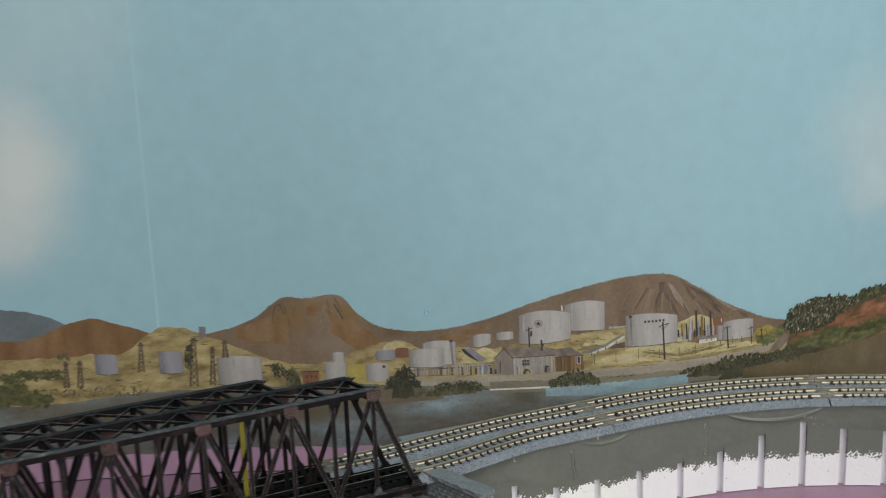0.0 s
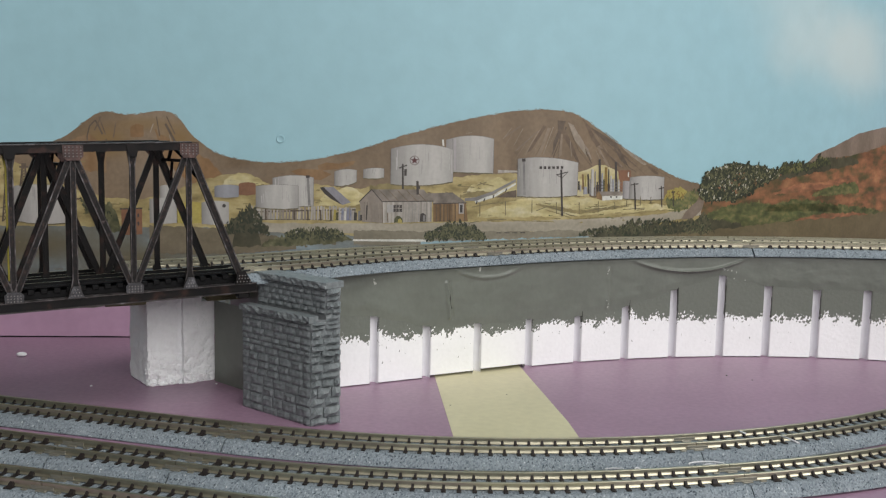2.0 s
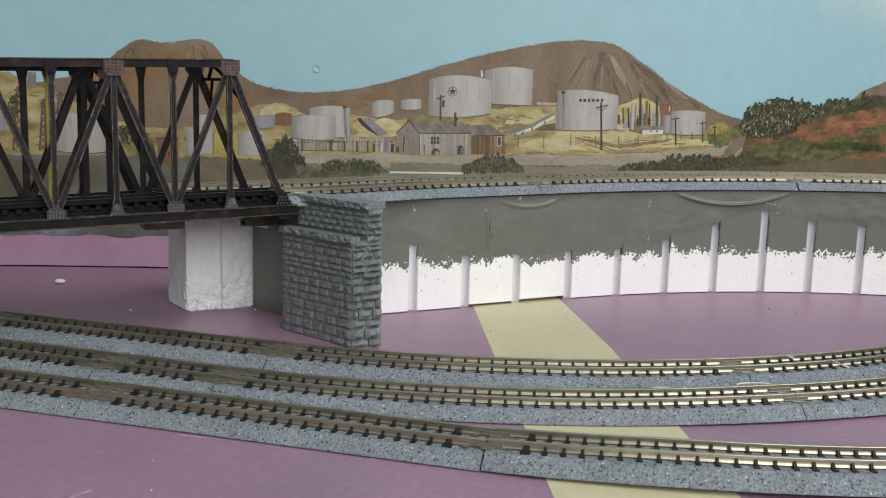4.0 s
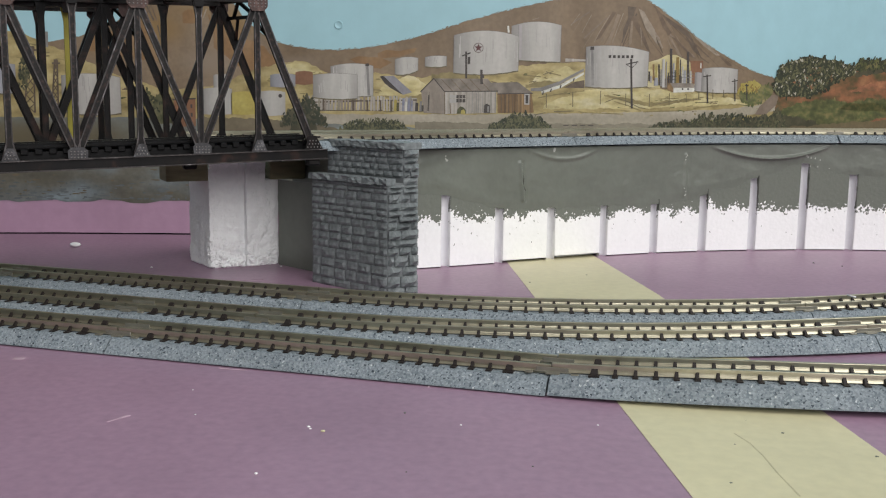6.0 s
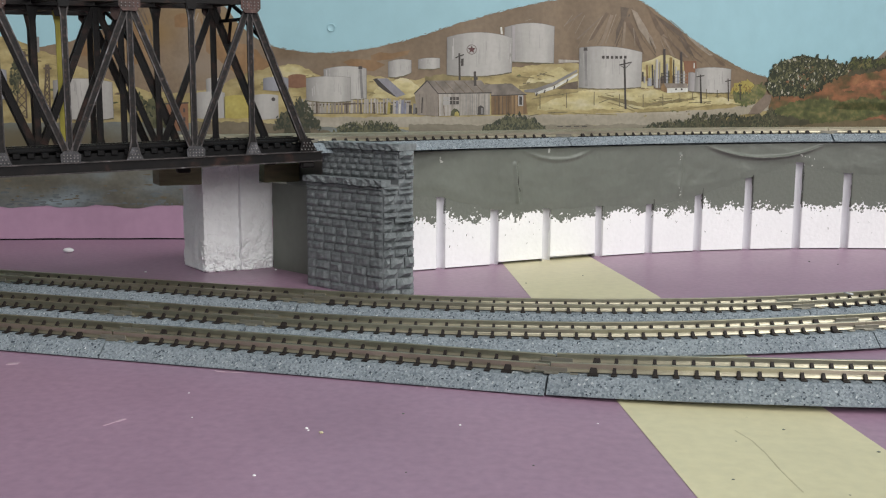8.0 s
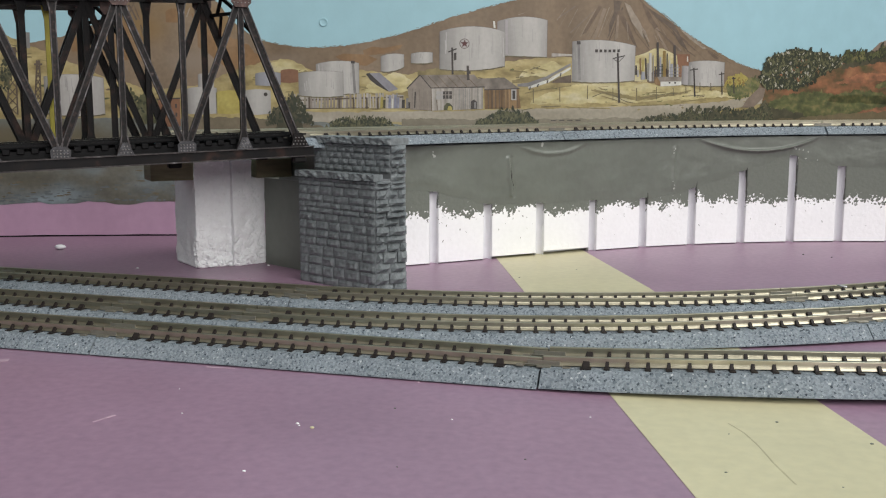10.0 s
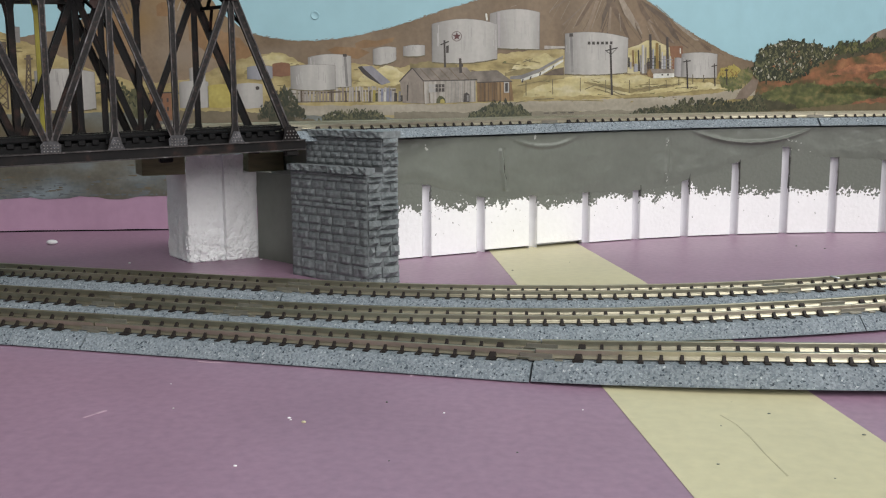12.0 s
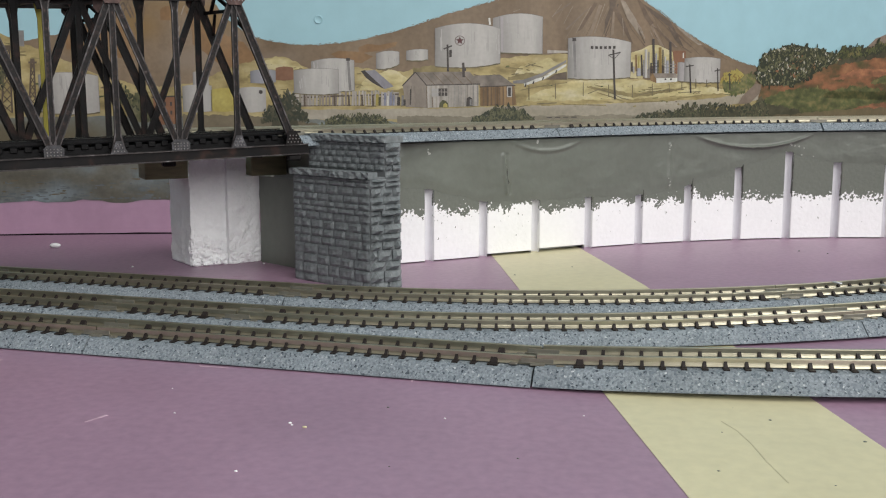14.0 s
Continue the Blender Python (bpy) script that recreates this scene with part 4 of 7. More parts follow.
stroke("painted_post", SCRUB_DARK, 10.6, (-0.21, 7.62), (-0.19, 6.96), 0.040)
stroke("painted_post", SCRUB_DARK, 10.6, (0.86, 7.68), (0.88, 7.02), 0.040)
stroke("painted_post", SCRUB_DARK, 10.6, (1.80, 7.63), (1.81, 7.23), 0.040)
stroke("painted_post", SCRUB_DARK, 10.6, (3.27, 7.94), (3.29, 7.42), 0.040)
stroke("painted_post", SCRUB_DARK, 10.6, (2.49, 7.72), (2.50, 7.38), 0.040)
stroke("painted_post", SCRUB_DARK, 10.6, (3.89, 7.91), (3.90, 7.54), 0.040)
stroke("painted_scrub_line", SCRUB_DARK, 10, (-2.57, 7.14), (-1.98, 7.38), 0.037)
stroke("painted_scrub_line", SCRUB_DARK, 10, (-1.98, 7.38), (-1.44, 7.23), 0.037)
stroke("painted_scrub_line", SCRUB_DARK, 10, (-1.44, 7.23), (-0.76, 6.90), 0.037)
stroke("painted_scrub_line", SCRUB_DARK, 10, (-0.76, 6.90), (-0.40, 6.84), 0.037)
stroke("painted_scrub_line", SCRUB_DARK, 10, (0.14, 7.08), (1.37, 7.32), 0.037)
stroke("painted_scrub_line", SCRUB_DARK, 10, (1.37, 7.32), (2.62, 7.38), 0.037)
stroke("painted_scrub_line", SCRUB_DARK, 10, (2.47, 7.20), (3.59, 7.26), 0.037)
stroke("painted_scrub_line", SCRUB_DARK, 10, (-6.55, 8.14), (-6.17, 8.20), 0.037)
stroke("painted_scrub_line", SCRUB_DARK, 10, (-5.83, 8.55), (-5.30, 8.73), 0.037)
stroke("painted_scrub_line", SCRUB_DARK, 10, (-5.68, 8.70), (-5.42, 8.58), 0.037)
stroke("painted_scrub_line", SCRUB_DARK, 10, (-6.24, 6.44), (-5.66, 6.56), 0.037)
stroke("painted_scrub_line", SCRUB_DARK, 10, (-5.22, 6.62), (-4.19, 6.67), 0.037)
OCHRE_BUSH = ((4.77, 7.85), (4.96, 8.19), (5.52, 8.35), (5.99, 8.23), (6.15, 7.89), (5.75, 7.64), (4.88, 7.57))
GREEN_BUSH = ((4.78, 7.76), (5.14, 7.70), (5.55, 7.67), (5.94, 7.95), (6.40, 8.24), (6.82, 8.15), (6.71, 7.64), (6.17, 7.32), (5.57, 7.11), (5.16, 7.26))
shape("painted_fence", SHED, 8.6, ((-17.92, 7.13), (-12.30, 7.24), (-12.31, 6.54), (-17.88, 6.49)))
shape("painted_rock", HILL_GREY, 15.6, ((5.77, 6.57), (6.02, 7.01), (6.74, 7.67), (7.16, 7.67), (7.05, 7.14), (6.45, 6.57)))
CROWN = ((6.80, 7.96), (6.93, 8.65), (7.18, 9.25), (7.59, 9.54), (8.08, 9.65), (8.50, 9.82), (9.01, 9.93), (9.53, 9.88), (10.15, 9.74), (10.69, 9.79), (11.34, 9.58), (11.99, 9.50), (12.34, 9.34), (12.03, 8.93), (11.12, 8.65), (10.55, 8.31), (9.80, 7.95), (9.07, 7.59), (8.05, 7.65), (7.27, 7.55))
SHRUBS = ((12.00, 9.43), (12.31, 9.74), (12.63, 9.95), (12.98, 9.83), (13.50, 9.92), (13.93, 10.00), (14.14, 9.74), (14.90, 9.97), (15.40, 10.31), (16.20, 10.17), (16.23, 9.89), (14.25, 9.47), (12.52, 9.21))


def inside(x, z, ring):
    hit = False
    for (x0, z0), (x1, z1) in zip(ring, ring[1:] + ring[:1]):
        if (z0 > z) != (z1 > z) and x < x0 + (z - z0) * (x1 - x0) / (z1 - z0):
            hit = not hit
    return hit


def foliage(name, ring, mat, layer, count, size, seed, reach=0.0):
    """Short brush dabs, each a leaf, filling an outline and breaking over its edge."""
    pick = random.Random(seed)
    bm = bmesh.new()
    x0, x1 = min(p[0] for p in ring), max(p[0] for p in ring)
    z0, z1 = min(p[1] for p in ring), max(p[1] for p in ring)
    done = 0
    while done < count:
        x, z = pick.uniform(x0, x1), pick.uniform(z0, z1)
        if not inside(x, z, ring):
            continue
        done += 1
        x, z = x + pick.gauss(0, reach), z + pick.gauss(0, reach)
        w, h, t = size * pick.uniform(0.4, 1.1), size * pick.uniform(0.7, 1.8), pick.uniform(-0.9, 0.9)
        corners = [(-w * 0.5, -h * 0.3), (w * 0.1, -h * 0.6), (w * 0.5, 0.0), (w * 0.2, h * 0.6), (-w * 0.35, h * 0.4)]
        c, d = math.cos(t), math.sin(t)
        bm.faces.new([bm.verts.new(wall_point(x + u * c - v * d, z + u * d + v * c, 0.012 * layer + 0.01 + 0.003 * pick.random())) for u, v in corners])
    part(name, bm, mat, backdrop)


shape("painted_ravine", RAVINE_DARK, 4.2, ((-1.56, 12.20), (-1.11, 12.15), (-1.31, 11.63), (-1.61, 10.72), (-1.78, 10.22), (-1.74, 11.01), (-1.51, 11.62)))
shape("painted_ravine", RAVINE, 4.2, ((-1.42, 11.57), (-1.16, 11.75), (-0.72, 10.94), (-0.20, 9.71), (-0.48, 10.00), (-0.93, 10.82)))
shape("painted_ravine", RIDGE_PALE, 4.3, ((-0.99, 12.10), (-0.66, 11.93), (-0.34, 11.18), (-0.02, 10.74), (0.15, 10.13), (-0.14, 10.54), (-0.57, 11.09)))
shape("painted_ravine", RAVINE, 4.2, ((-0.06, 12.06), (0.22, 11.87), (0.60, 11.23), (0.86, 10.88), (0.68, 10.76), (0.36, 11.13)))
shape("painted_ravine", RAVINE_DARK, 4.25, ((0.40, 11.78), (1.08, 11.39), (1.78, 10.96), (2.41, 9.87), (2.54, 9.63), (2.06, 9.98), (1.60, 10.75), (0.94, 11.24)))
shape("painted_ravine", RAVINE, 4.2, ((3.29, 9.94), (3.85, 9.62), (4.35, 9.17), (4.03, 9.26)))
shape("painted_ravine", RIDGE_PALE, 4.3, ((1.93, 10.87), (2.73, 10.41), (3.59, 9.77), (3.36, 9.76), (2.58, 10.29)))
shape("painted_ravine", RIDGE, 4.2, ((0.65, 10.73), (0.83, 10.67), (1.48, 9.61), (1.23, 9.73)))
shape("painted_ravine", RAVINE, 4.2, ((0.86, 10.67), (1.05, 10.62), (2.23, 9.56), (1.98, 9.62)))
shape("painted_ravine", RIDGE, 4.2, ((-1.33, 11.45), (-1.24, 11.40), (-1.27, 10.28), (-1.45, 10.10)))
shape("painted_ravine", RIDGE, 4.2, ((-2.08, 11.79), (-1.90, 11.73), (-2.40, 10.27), (-2.63, 10.09)))
shape("painted_ravine", RAVINE, 4.2, ((-2.32, 11.90), (-2.14, 11.84), (-2.93, 10.50), (-3.17, 10.38)))
shape("painted_ravine", HILL_ORANGE, 3.6, ((-14.35, 9.52), (-13.89, 9.70), (-13.26, 9.64), (-12.74, 9.75), (-12.34, 9.81), (-12.46, 9.58), (-13.26, 9.35), (-13.90, 9.27), (-14.30, 9.24)))
shape("painted_ravine", HILL_ORANGE, 3.6, ((-15.77, 9.18), (-15.34, 9.35), (-14.19, 9.29), (-13.61, 9.06), (-14.19, 8.72), (-15.20, 8.84)))
shape("painted_tree", LEAF_DARK, 16, CROWN, "dark green painted leafy tree with pale leaf dabs")
foliage("painted_leaves", CROWN, LEAF_DARK, 16.5, 420, 0.22, 1, 0.07)
foliage("painted_leaves", CROWN, LEAF_OLIVE, 17.0, 420, 0.13, 2, 0.02)
foliage("painted_leaves", CROWN, LEAF_DARK, 17.5, 260, 0.12, 3)
foliage("painted_leaves", CROWN, LEAF_PALE, 18.0, 70, 0.1, 4)
shape("painted_shrubs", BUSHD, 16, SHRUBS)
foliage("painted_leaves", SHRUBS, LEAF_DARK, 16.5, 160, 0.2, 5, 0.08)
foliage("painted_leaves", SHRUBS, GREENP, 17.0, 120, 0.14, 6, 0.03)
foliage("painted_yellow_bush", OCHRE_BUSH, OCHRE, 9.6, 150, 0.2, 11, 0.04)
foliage("painted_yellow_bush", OCHRE_BUSH, OCHRE_DARK, 9.9, 40, 0.1, 12, 0.02)
foliage("painted_bush", GREEN_BUSH, GREENP, 10.2, 170, 0.2, 13, 0.04)
foliage("painted_bush", GREEN_BUSH, LEAF_OLIVE, 10.5, 40, 0.1, 14, 0.02)
BUSH_A = ((-8.66, 5.80), (-7.84, 6.12), (-7.32, 6.44), (-6.68, 6.50), (-5.95, 6.29), (-5.50, 5.94), (-5.20, 5.52), (-8.57, 5.54))
BUSH_B = ((-16.12, 5.82), (-15.39, 6.05), (-14.23, 6.08), (-13.30, 5.99), (-12.90, 5.75), (-12.90, 5.52), (-16.13, 5.53))
BUSH_C = ((-19.41, 5.77), (-19.04, 6.35), (-18.45, 6.87), (-18.03, 7.22), (-17.69, 7.10), (-17.38, 6.58), (-16.91, 5.76))
SCRUB_LOW = ((0.17, 6.05), (2.35, 6.31), (2.81, 6.65), (3.62, 6.49), (4.59, 6.64), (5.61, 6.38), (6.63, 6.38), (7.13, 6.95), (7.78, 6.05), (7.80, 5.66), (-0.12, 5.75))
for ring_, plan in ((BUSH_A, ((LEAF_DARK, 230, 0.15), (BUSHP, 130, 0.12), (LEAF_OLIVE, 70, 0.08))), (BUSH_B, ((BUSHP, 170, 0.13), (LEAF_DARK, 120, 0.12), (LEAF_OLIVE, 90, 0.08))),
                    (BUSH_C, ((BUSHD, 240, 0.17), (LEAF_DARK, 150, 0.13))), (SCRUB_LOW, ((LEAF_DARK, 240, 0.17), (BUSHD, 260, 0.13), (LEAF_OLIVE, 130, 0.08)))):
    for k, (mat_, count, size) in enumerate(plan):
        foliage("painted_leaves", ring_, mat_, 18.6 + 0.4 * k, count, size, 20 + k, 0.05)
# loose brush marks where the hills meet the sky
pick = random.Random(8)
bm = bmesh.new()
for _ in range(520):
    x = pick.uniform(-27, 8)
    z = hill_line(x) + abs(pick.gauss(0, 0.035)) - 0.02
    w, h = pick.uniform(0.02, 0.1), pick.uniform(0.006, 0.022)
    slope = (hill_line(x + 0.1) - hill_line(x - 0.1)) / 0.2
    bm.faces.new([bm.verts.new(wall_point(x + u, z + v + slope * u, 0.045 + 0.004 * pick.random())) for u, v in ((-w, 0), (-0.3 * w, -h), (w, -0.4 * h), (0.5 * w, h), (-0.4 * w, 0.8 * h))])
part("painted_brush_marks", bm, HILL, backdrop)

patch("painted_tank", TANK_BLUE, 8, ((-19.88, 8.31), (-19.68, 8.37), (-19.23, 8.41), (-18.77, 8.39), (-18.58, 8.34)), ((-19.89, 7.72), (-19.24, 7.68), (-18.58, 7.75)))
patch("painted_tank", RUSTP, 8, ((-18.58, 8.46), (-18.45, 8.52), (-18.13, 8.56), (-17.81, 8.53), (-17.67, 8.48)), ((-18.59, 7.87), (-18.13, 7.83), (-17.68, 7.89)))
patch("painted_tank", TANK, 9, ((-20.58, 7.41), (-20.36, 7.47), (-19.84, 7.52), (-19.33, 7.49), (-19.10, 7.44)), ((-20.59, 6.23), (-19.85, 6.19), (-19.11, 6.26)))
patch("painted_tank", OCHRE, 8, ((-21.91, 7.35), (-21.71, 7.41), (-21.25, 7.46), (-20.78, 7.43), (-20.59, 7.38)), ((-21.92, 6.27), (-21.26, 6.23), (-20.59, 6.29)))
patch("painted_tank", TANK, 8, ((-23.35, 7.54), (-23.13, 7.60), (-22.60, 7.64), (-22.07, 7.62), (-21.84, 7.57)), ((-23.36, 6.24), (-22.62, 6.20), (-21.86, 6.27)))
patch("painted_tank", TANK, 7, ((-22.80, 8.25), (-22.68, 8.31), (-22.39, 8.35), (-22.11, 8.32), (-21.99, 8.27)), ((-22.81, 7.48), (-22.41, 7.43), (-22.00, 7.50)))
patch("painted_bush", BUSHP, 14, ((-8.42, 5.91), (-7.75, 6.14), (-7.31, 6.36), (-6.69, 6.25), (-6.15, 6.32), (-5.78, 6.10), (-5.22, 5.76)), ((-8.41, 5.73), (-7.29, 5.55), (-5.22, 5.61)), ragged=0.16, label="dark green painted bush")
patch("painted_bush", BUSHD, 14, ((-18.95, 5.72), (-18.59, 6.40), (-18.22, 6.60), (-17.77, 6.36), (-17.38, 5.81)), ((-18.96, 5.03), (-17.38, 5.07)), ragged=0.15)
patch("painted_bush", BUSHP, 14, ((-17.38, 5.56), (-16.09, 5.77), (-14.88, 5.92), (-13.36, 5.83), (-12.44, 5.60)), ((-17.37, 5.00), (-14.27, 5.19), (-12.44, 5.41)), ragged=0.18)
patch("painted_bank", BANKP, 13, ((-23.37, 6.09), (-20.36, 6.06), (-18.84, 5.87), (-15.48, 5.48)), ((-23.40, 4.54), (-18.84, 4.63), (-15.49, 4.92)), ragged=0.12)
patch("painted_shore_line", WHITEP, 12, ((-12.45, 5.5), (-8.81, 5.53), (-8.20, 5.48)), ((-12.44, 5.40), (-8.19, 5.40)))
patch("painted_verge", VERGE, 10, ((-12.4, 5.98), (-5.0, 6.0), (1.0, 6.02), (7.0, 6.1)), ((-12.4, 5.2), (7.0, 5.1)), ragged=0.08)
patch("painted_shallow", WATER_LIGHT, 11, ((-8.80, 5.38), (-5.16, 5.52), (-2.09, 5.62), (0.41, 5.66)), ((-8.79, 4.85), (-5.13, 4.63), (0.45, 5.01)), ragged=0.08, label="light blue painted water")
patch("painted_low_scrub", BUSHD, 14, ((0.25, 5.85), (1.67, 6.19), (3.62, 6.28), (5.97, 6.45), (6.64, 6.83)), ((0.27, 5.46), (3.67, 5.23), (6.74, 5.16)), ragged=0.14)
patch("painted_tree", BUSHD, 15, ((12.09, 9.48), (12.89, 9.87), (14.19, 9.96), (15.56, 10.11), (19.02, 10.68)), ((12.15, 8.82), (14.26, 9.17), (19.12, 9.91)), ragged=0.14)
patch("painted_green_slope", GREENP, 15, ((6.48, 6.57), (7.30, 7.56), (9.13, 7.44), (11.44, 7.51), (14.01, 7.02)), ((6.57, 5.10), (14.19, 4.98)), ragged=0.14)
patch("painted_red_earth", REDP, 16, ((11.40, 8.03), (13.43, 8.60), (16.66, 8.79), (19.15, 9.60)), ((11.41, 7.92), (14.36, 8.09), (19.28, 8.52)), ragged=0.14)
patch("painted_grass", GREENP, 17, ((5.6, 5.9), (7.2, 6.5), (9.0, 7.25), (12.0, 7.35), (16.0, 7.2), (24.0, 6.9)), ((5.6, 5.1), (24.0, 5.1)), ragged=0.16)
patch("painted_low_scrub", BUSHD, 18, ((2.4, 5.9), (4.5, 6.25), (6.5, 6.55), (8.5, 6.5), (11.5, 6.1)), ((2.4, 5.0), (11.5, 5.0)), ragged=0.16)
patch("painted_red_earth", REDP, 18, ((13.0, 6.3), (15.5, 6.55), (21.0, 6.5)), ((13.0, 6.1), (21.0, 6.0)), ragged=0.14)
patch("painted_grass", GREENP, 17, ((11.24, 7.51), (13.52, 7.60), (17.33, 7.35)), ((11.29, 6.88), (17.40, 6.66)), ragged=0.16)
patch("painted_grass", GREENP, 17, ((14.81, 8.08), (17.21, 8.48), (19.23, 9.02)), ((14.85, 7.72), (19.36, 7.85)), ragged=0.16)
patch("painted_grass", GREENP, 17, ((13.20, 6.22), (15.93, 6.28), (19.58, 6.08)), ((13.24, 5.86), (19.68, 5.28)), ragged=0.16)
patch("painted_far_hill", HILL_GREY, 1, ((12.94, 9.31), (14.21, 9.78), (15.05, 10.50), (16.44, 10.97), (18.86, 11.97), (22.0, 12.6), (27.0, 12.2)), ((12.99, 8.82), (27.0, 8.75)), ragged=0.03)
patch("painted_left_hill", HILL_ORANGE, 3, ((-60.0, 9.6), (-46.0, 9.7), (-42.86, 9.97), (-41.78, 9.86), (-40.46, 10.21), (-39.11, 10.85), (-37.78, 11.2), (-37.23, 11.17), (-36.33, 10.81), (-34.87, 10.29), (-34.0, 9.85)), ((-60.0, 8.0), (-34.0, 8.0)), ragged=0.05, label="orange-brown painted hill")
patch("painted_far_hill", HILL_BLUE, 2, ((-60.0, 12.3), (-47.0, 12.4), (-42.63, 12.06), (-41.03, 11.84), (-39.8, 11.35), (-38.84, 10.75), (-38.0, 10.4)), ((-60.0, 8.0), (-38.0, 8.0)), ragged=0.06, label="blue-grey far hills")
painted_tank(TANK_BLUE, 8, (-37.64, 8.72), (-36.93, 8.73), (-36.24, 8.60), (-37.76, 7.46), (-37.07, 7.30), (-36.36, 7.33))
painted_tank(TANK_BLUE, 8, (-33.91, 8.69), (-33.13, 8.74), (-32.36, 8.62), (-34.02, 7.28), (-33.26, 7.15), (-32.48, 7.20))
painted_tank(TANK, 9, (-30.36, 8.14), (-28.86, 8.26), (-27.36, 8.05), (-30.50, 6.32), (-29.02, 6.10), (-27.49, 6.22))
stroke("painted_tower", GREYP, 10, (-31.09, 10.35), (-31.13, 9.56), 0.4)
derrick(10.4, (-34.92, 9.23), (-35.03, 7.36), 0.28)
derrick(10.4, (-31.71, 9.40), (-31.91, 6.21), 0.40)
derrick(10.4, (-30.58, 8.75), (-30.72, 6.23), 0.26)
derrick(10.4, (-29.76, 9.18), (-29.78, 8.15), 0.30)
derrick(10.4, (-39.28, 8.18), (-39.38, 6.57), 0.24)
derrick(10.4, (-38.50, 8.18), (-38.60, 6.55), 0.26)
HILL_BUSH = ((-32.18, 9.11), (-31.81, 9.18), (-31.81, 8.23), (-31.99, 7.55), (-32.40, 7.45))
HEDGE = ((-43.02, 7.65), (-41.99, 7.89), (-39.60, 7.78), (-39.56, 7.22), (-41.31, 7.30), (-42.09, 6.94), (-42.98, 7.20))
MEADOW = ((-43.18, 6.95), (-42.09, 6.94), (-41.39, 6.52), (-40.34, 5.95), (-40.39, 5.39), (-43.32, 5.73))
BANK_SHRUBS = ((-26.92, 7.60), (-26.49, 7.64), (-25.36, 6.87), (-25.50, 6.30), (-26.34, 6.67), (-26.76, 6.91))
BANK_TUFTS = ((-39.68, 8.84), (-39.11, 8.92), (-39.06, 8.51), (-39.71, 8.53))
YARD = ((-40.47, 6.53), (-38.22, 6.50), (-35.39, 6.47), (-34.45, 6.18), (-35.84, 5.70), (-38.66, 5.87), (-40.50, 6.20))
for ring_, plan in ((HILL_BUSH, ((BUSHP, 60, 0.16), (LEAF_DARK, 30, 0.12))), (HEDGE, ((GREENP, 150, 0.2), (BUSHP, 90, 0.14))), (MEADOW, ((GREENP, 220, 0.3), (LEAF_OLIVE, 60, 0.12))),
                    (BANK_SHRUBS, ((BUSHP, 80, 0.16), (LEAF_DARK, 40, 0.12))), (BANK_TUFTS, ((BUSHP, 26, 0.13),)), (YARD, ((SCRUB_DARK, 70, 0.12), (BUSHP, 40, 0.1)))):
    for k, (mat_, count, size) in enumerate(plan):
        foliage("painted_leaves", ring_, mat_, 10.6 + 0.4 * k, count, size, 40 + k, 0.05)
patch("painted_tree", BUSHP, 11, ((-26.00, 6.9), (-25.75, 7.25), (-25.45, 7.4), (-25.05, 6.95), (-24.9, 6.4)), ((-26.05, 5.7), (-24.9, 5.7)), ragged=0.2)
patch("painted_letter_bar", DARKP, 13, ((-2.48, 9.63), (-2.33, 9.63)), ((-2.47, 9.48), (-2.33, 9.48)))
patch("painted_letter_bar", DARKP, 13, ((-2.24, 9.63), (-2.10, 9.63)), ((-2.24, 9.48), (-2.10, 9.48)))
patch("painted_letter_bar", DARKP, 13, ((-2.01, 9.63), (-1.87, 9.63)), ((-2.00, 9.48), (-1.86, 9.49)))
patch("painted_letter_bar", DARKP, 13, ((-1.78, 9.63), (-1.63, 9.63)), ((-1.77, 9.49), (-1.63, 9.49)))
patch("painted_letter_bar", DARKP, 13, ((-1.54, 9.64), (-1.40, 9.64)), ((-1.54, 9.49), (-1.39, 9.49)))
patch("painted_letter_bar", DARKP, 13, ((-1.31, 9.65), (-1.17, 9.65)), ((-1.30, 9.50), (-1.16, 9.50)))
disc("painted_emblem", EMBLEM_RING, 11, -9.19, 9.87, 0.26)
disc("painted_emblem", TANK_RUN, 12, -9.19, 9.87, 0.225)
bm = bmesh.new()
star = [(0.215 if k % 2 == 0 else 0.095) for k in range(10)]
bm.faces.new([bm.verts.new(wall_point(-9.19 + r * math.sin(k * math.pi / 5), 9.87 + r * math.cos(k * math.pi / 5), 0.17)) for k, r in enumerate(star)])
part("painted_emblem", bm, EMBLEM, backdrop)
disc("painted_emblem", DARKP, 11, -19.37, 7.25, 0.1)
patch("painted_writing", DARKP, 13, ((-4.71, 5.92), (-4.43, 5.93)), ((-4.71, 5.88), (-4.43, 5.88)))
patch("painted_writing", DARKP, 13, ((-4.28, 5.93), (-4.00, 5.93)), ((-4.28, 5.88), (-4.00, 5.88)))
patch("painted_writing", DARKP, 13, ((-3.85, 5.93), (-3.57, 5.93)), ((-3.85, 5.89), (-3.57, 5.89)))
patch("painted_writing", DARKP, 13, ((-3.42, 5.94), (-3.14, 5.94)), ((-3.42, 5.89), (-3.14, 5.89)))
patch("painted_red_building", RUSTP, 9, ((-24.88, 6.95), (-23.75, 7.01)), ((-24.84, 5.55), (-23.70, 5.62)))
patch("painted_roof_edge", DARKP, 10, ((-24.92, 7.02), (-23.72, 7.08)), ((-24.92, 6.95), (-23.72, 7.01)))
for x in (-24.6, -24.3, -24.0):
    for z in (6.55, 6.1):
        patch("painted_pane", DARKP, 10, ((x, z + 0.2), (x + 0.1, z + 0.2)), ((x, z), (x + 0.1, z)))
stroke("painted_ravine", RAVINE, 4, (-1.37, 11.57), (-1.41, 10.52), 0.025)
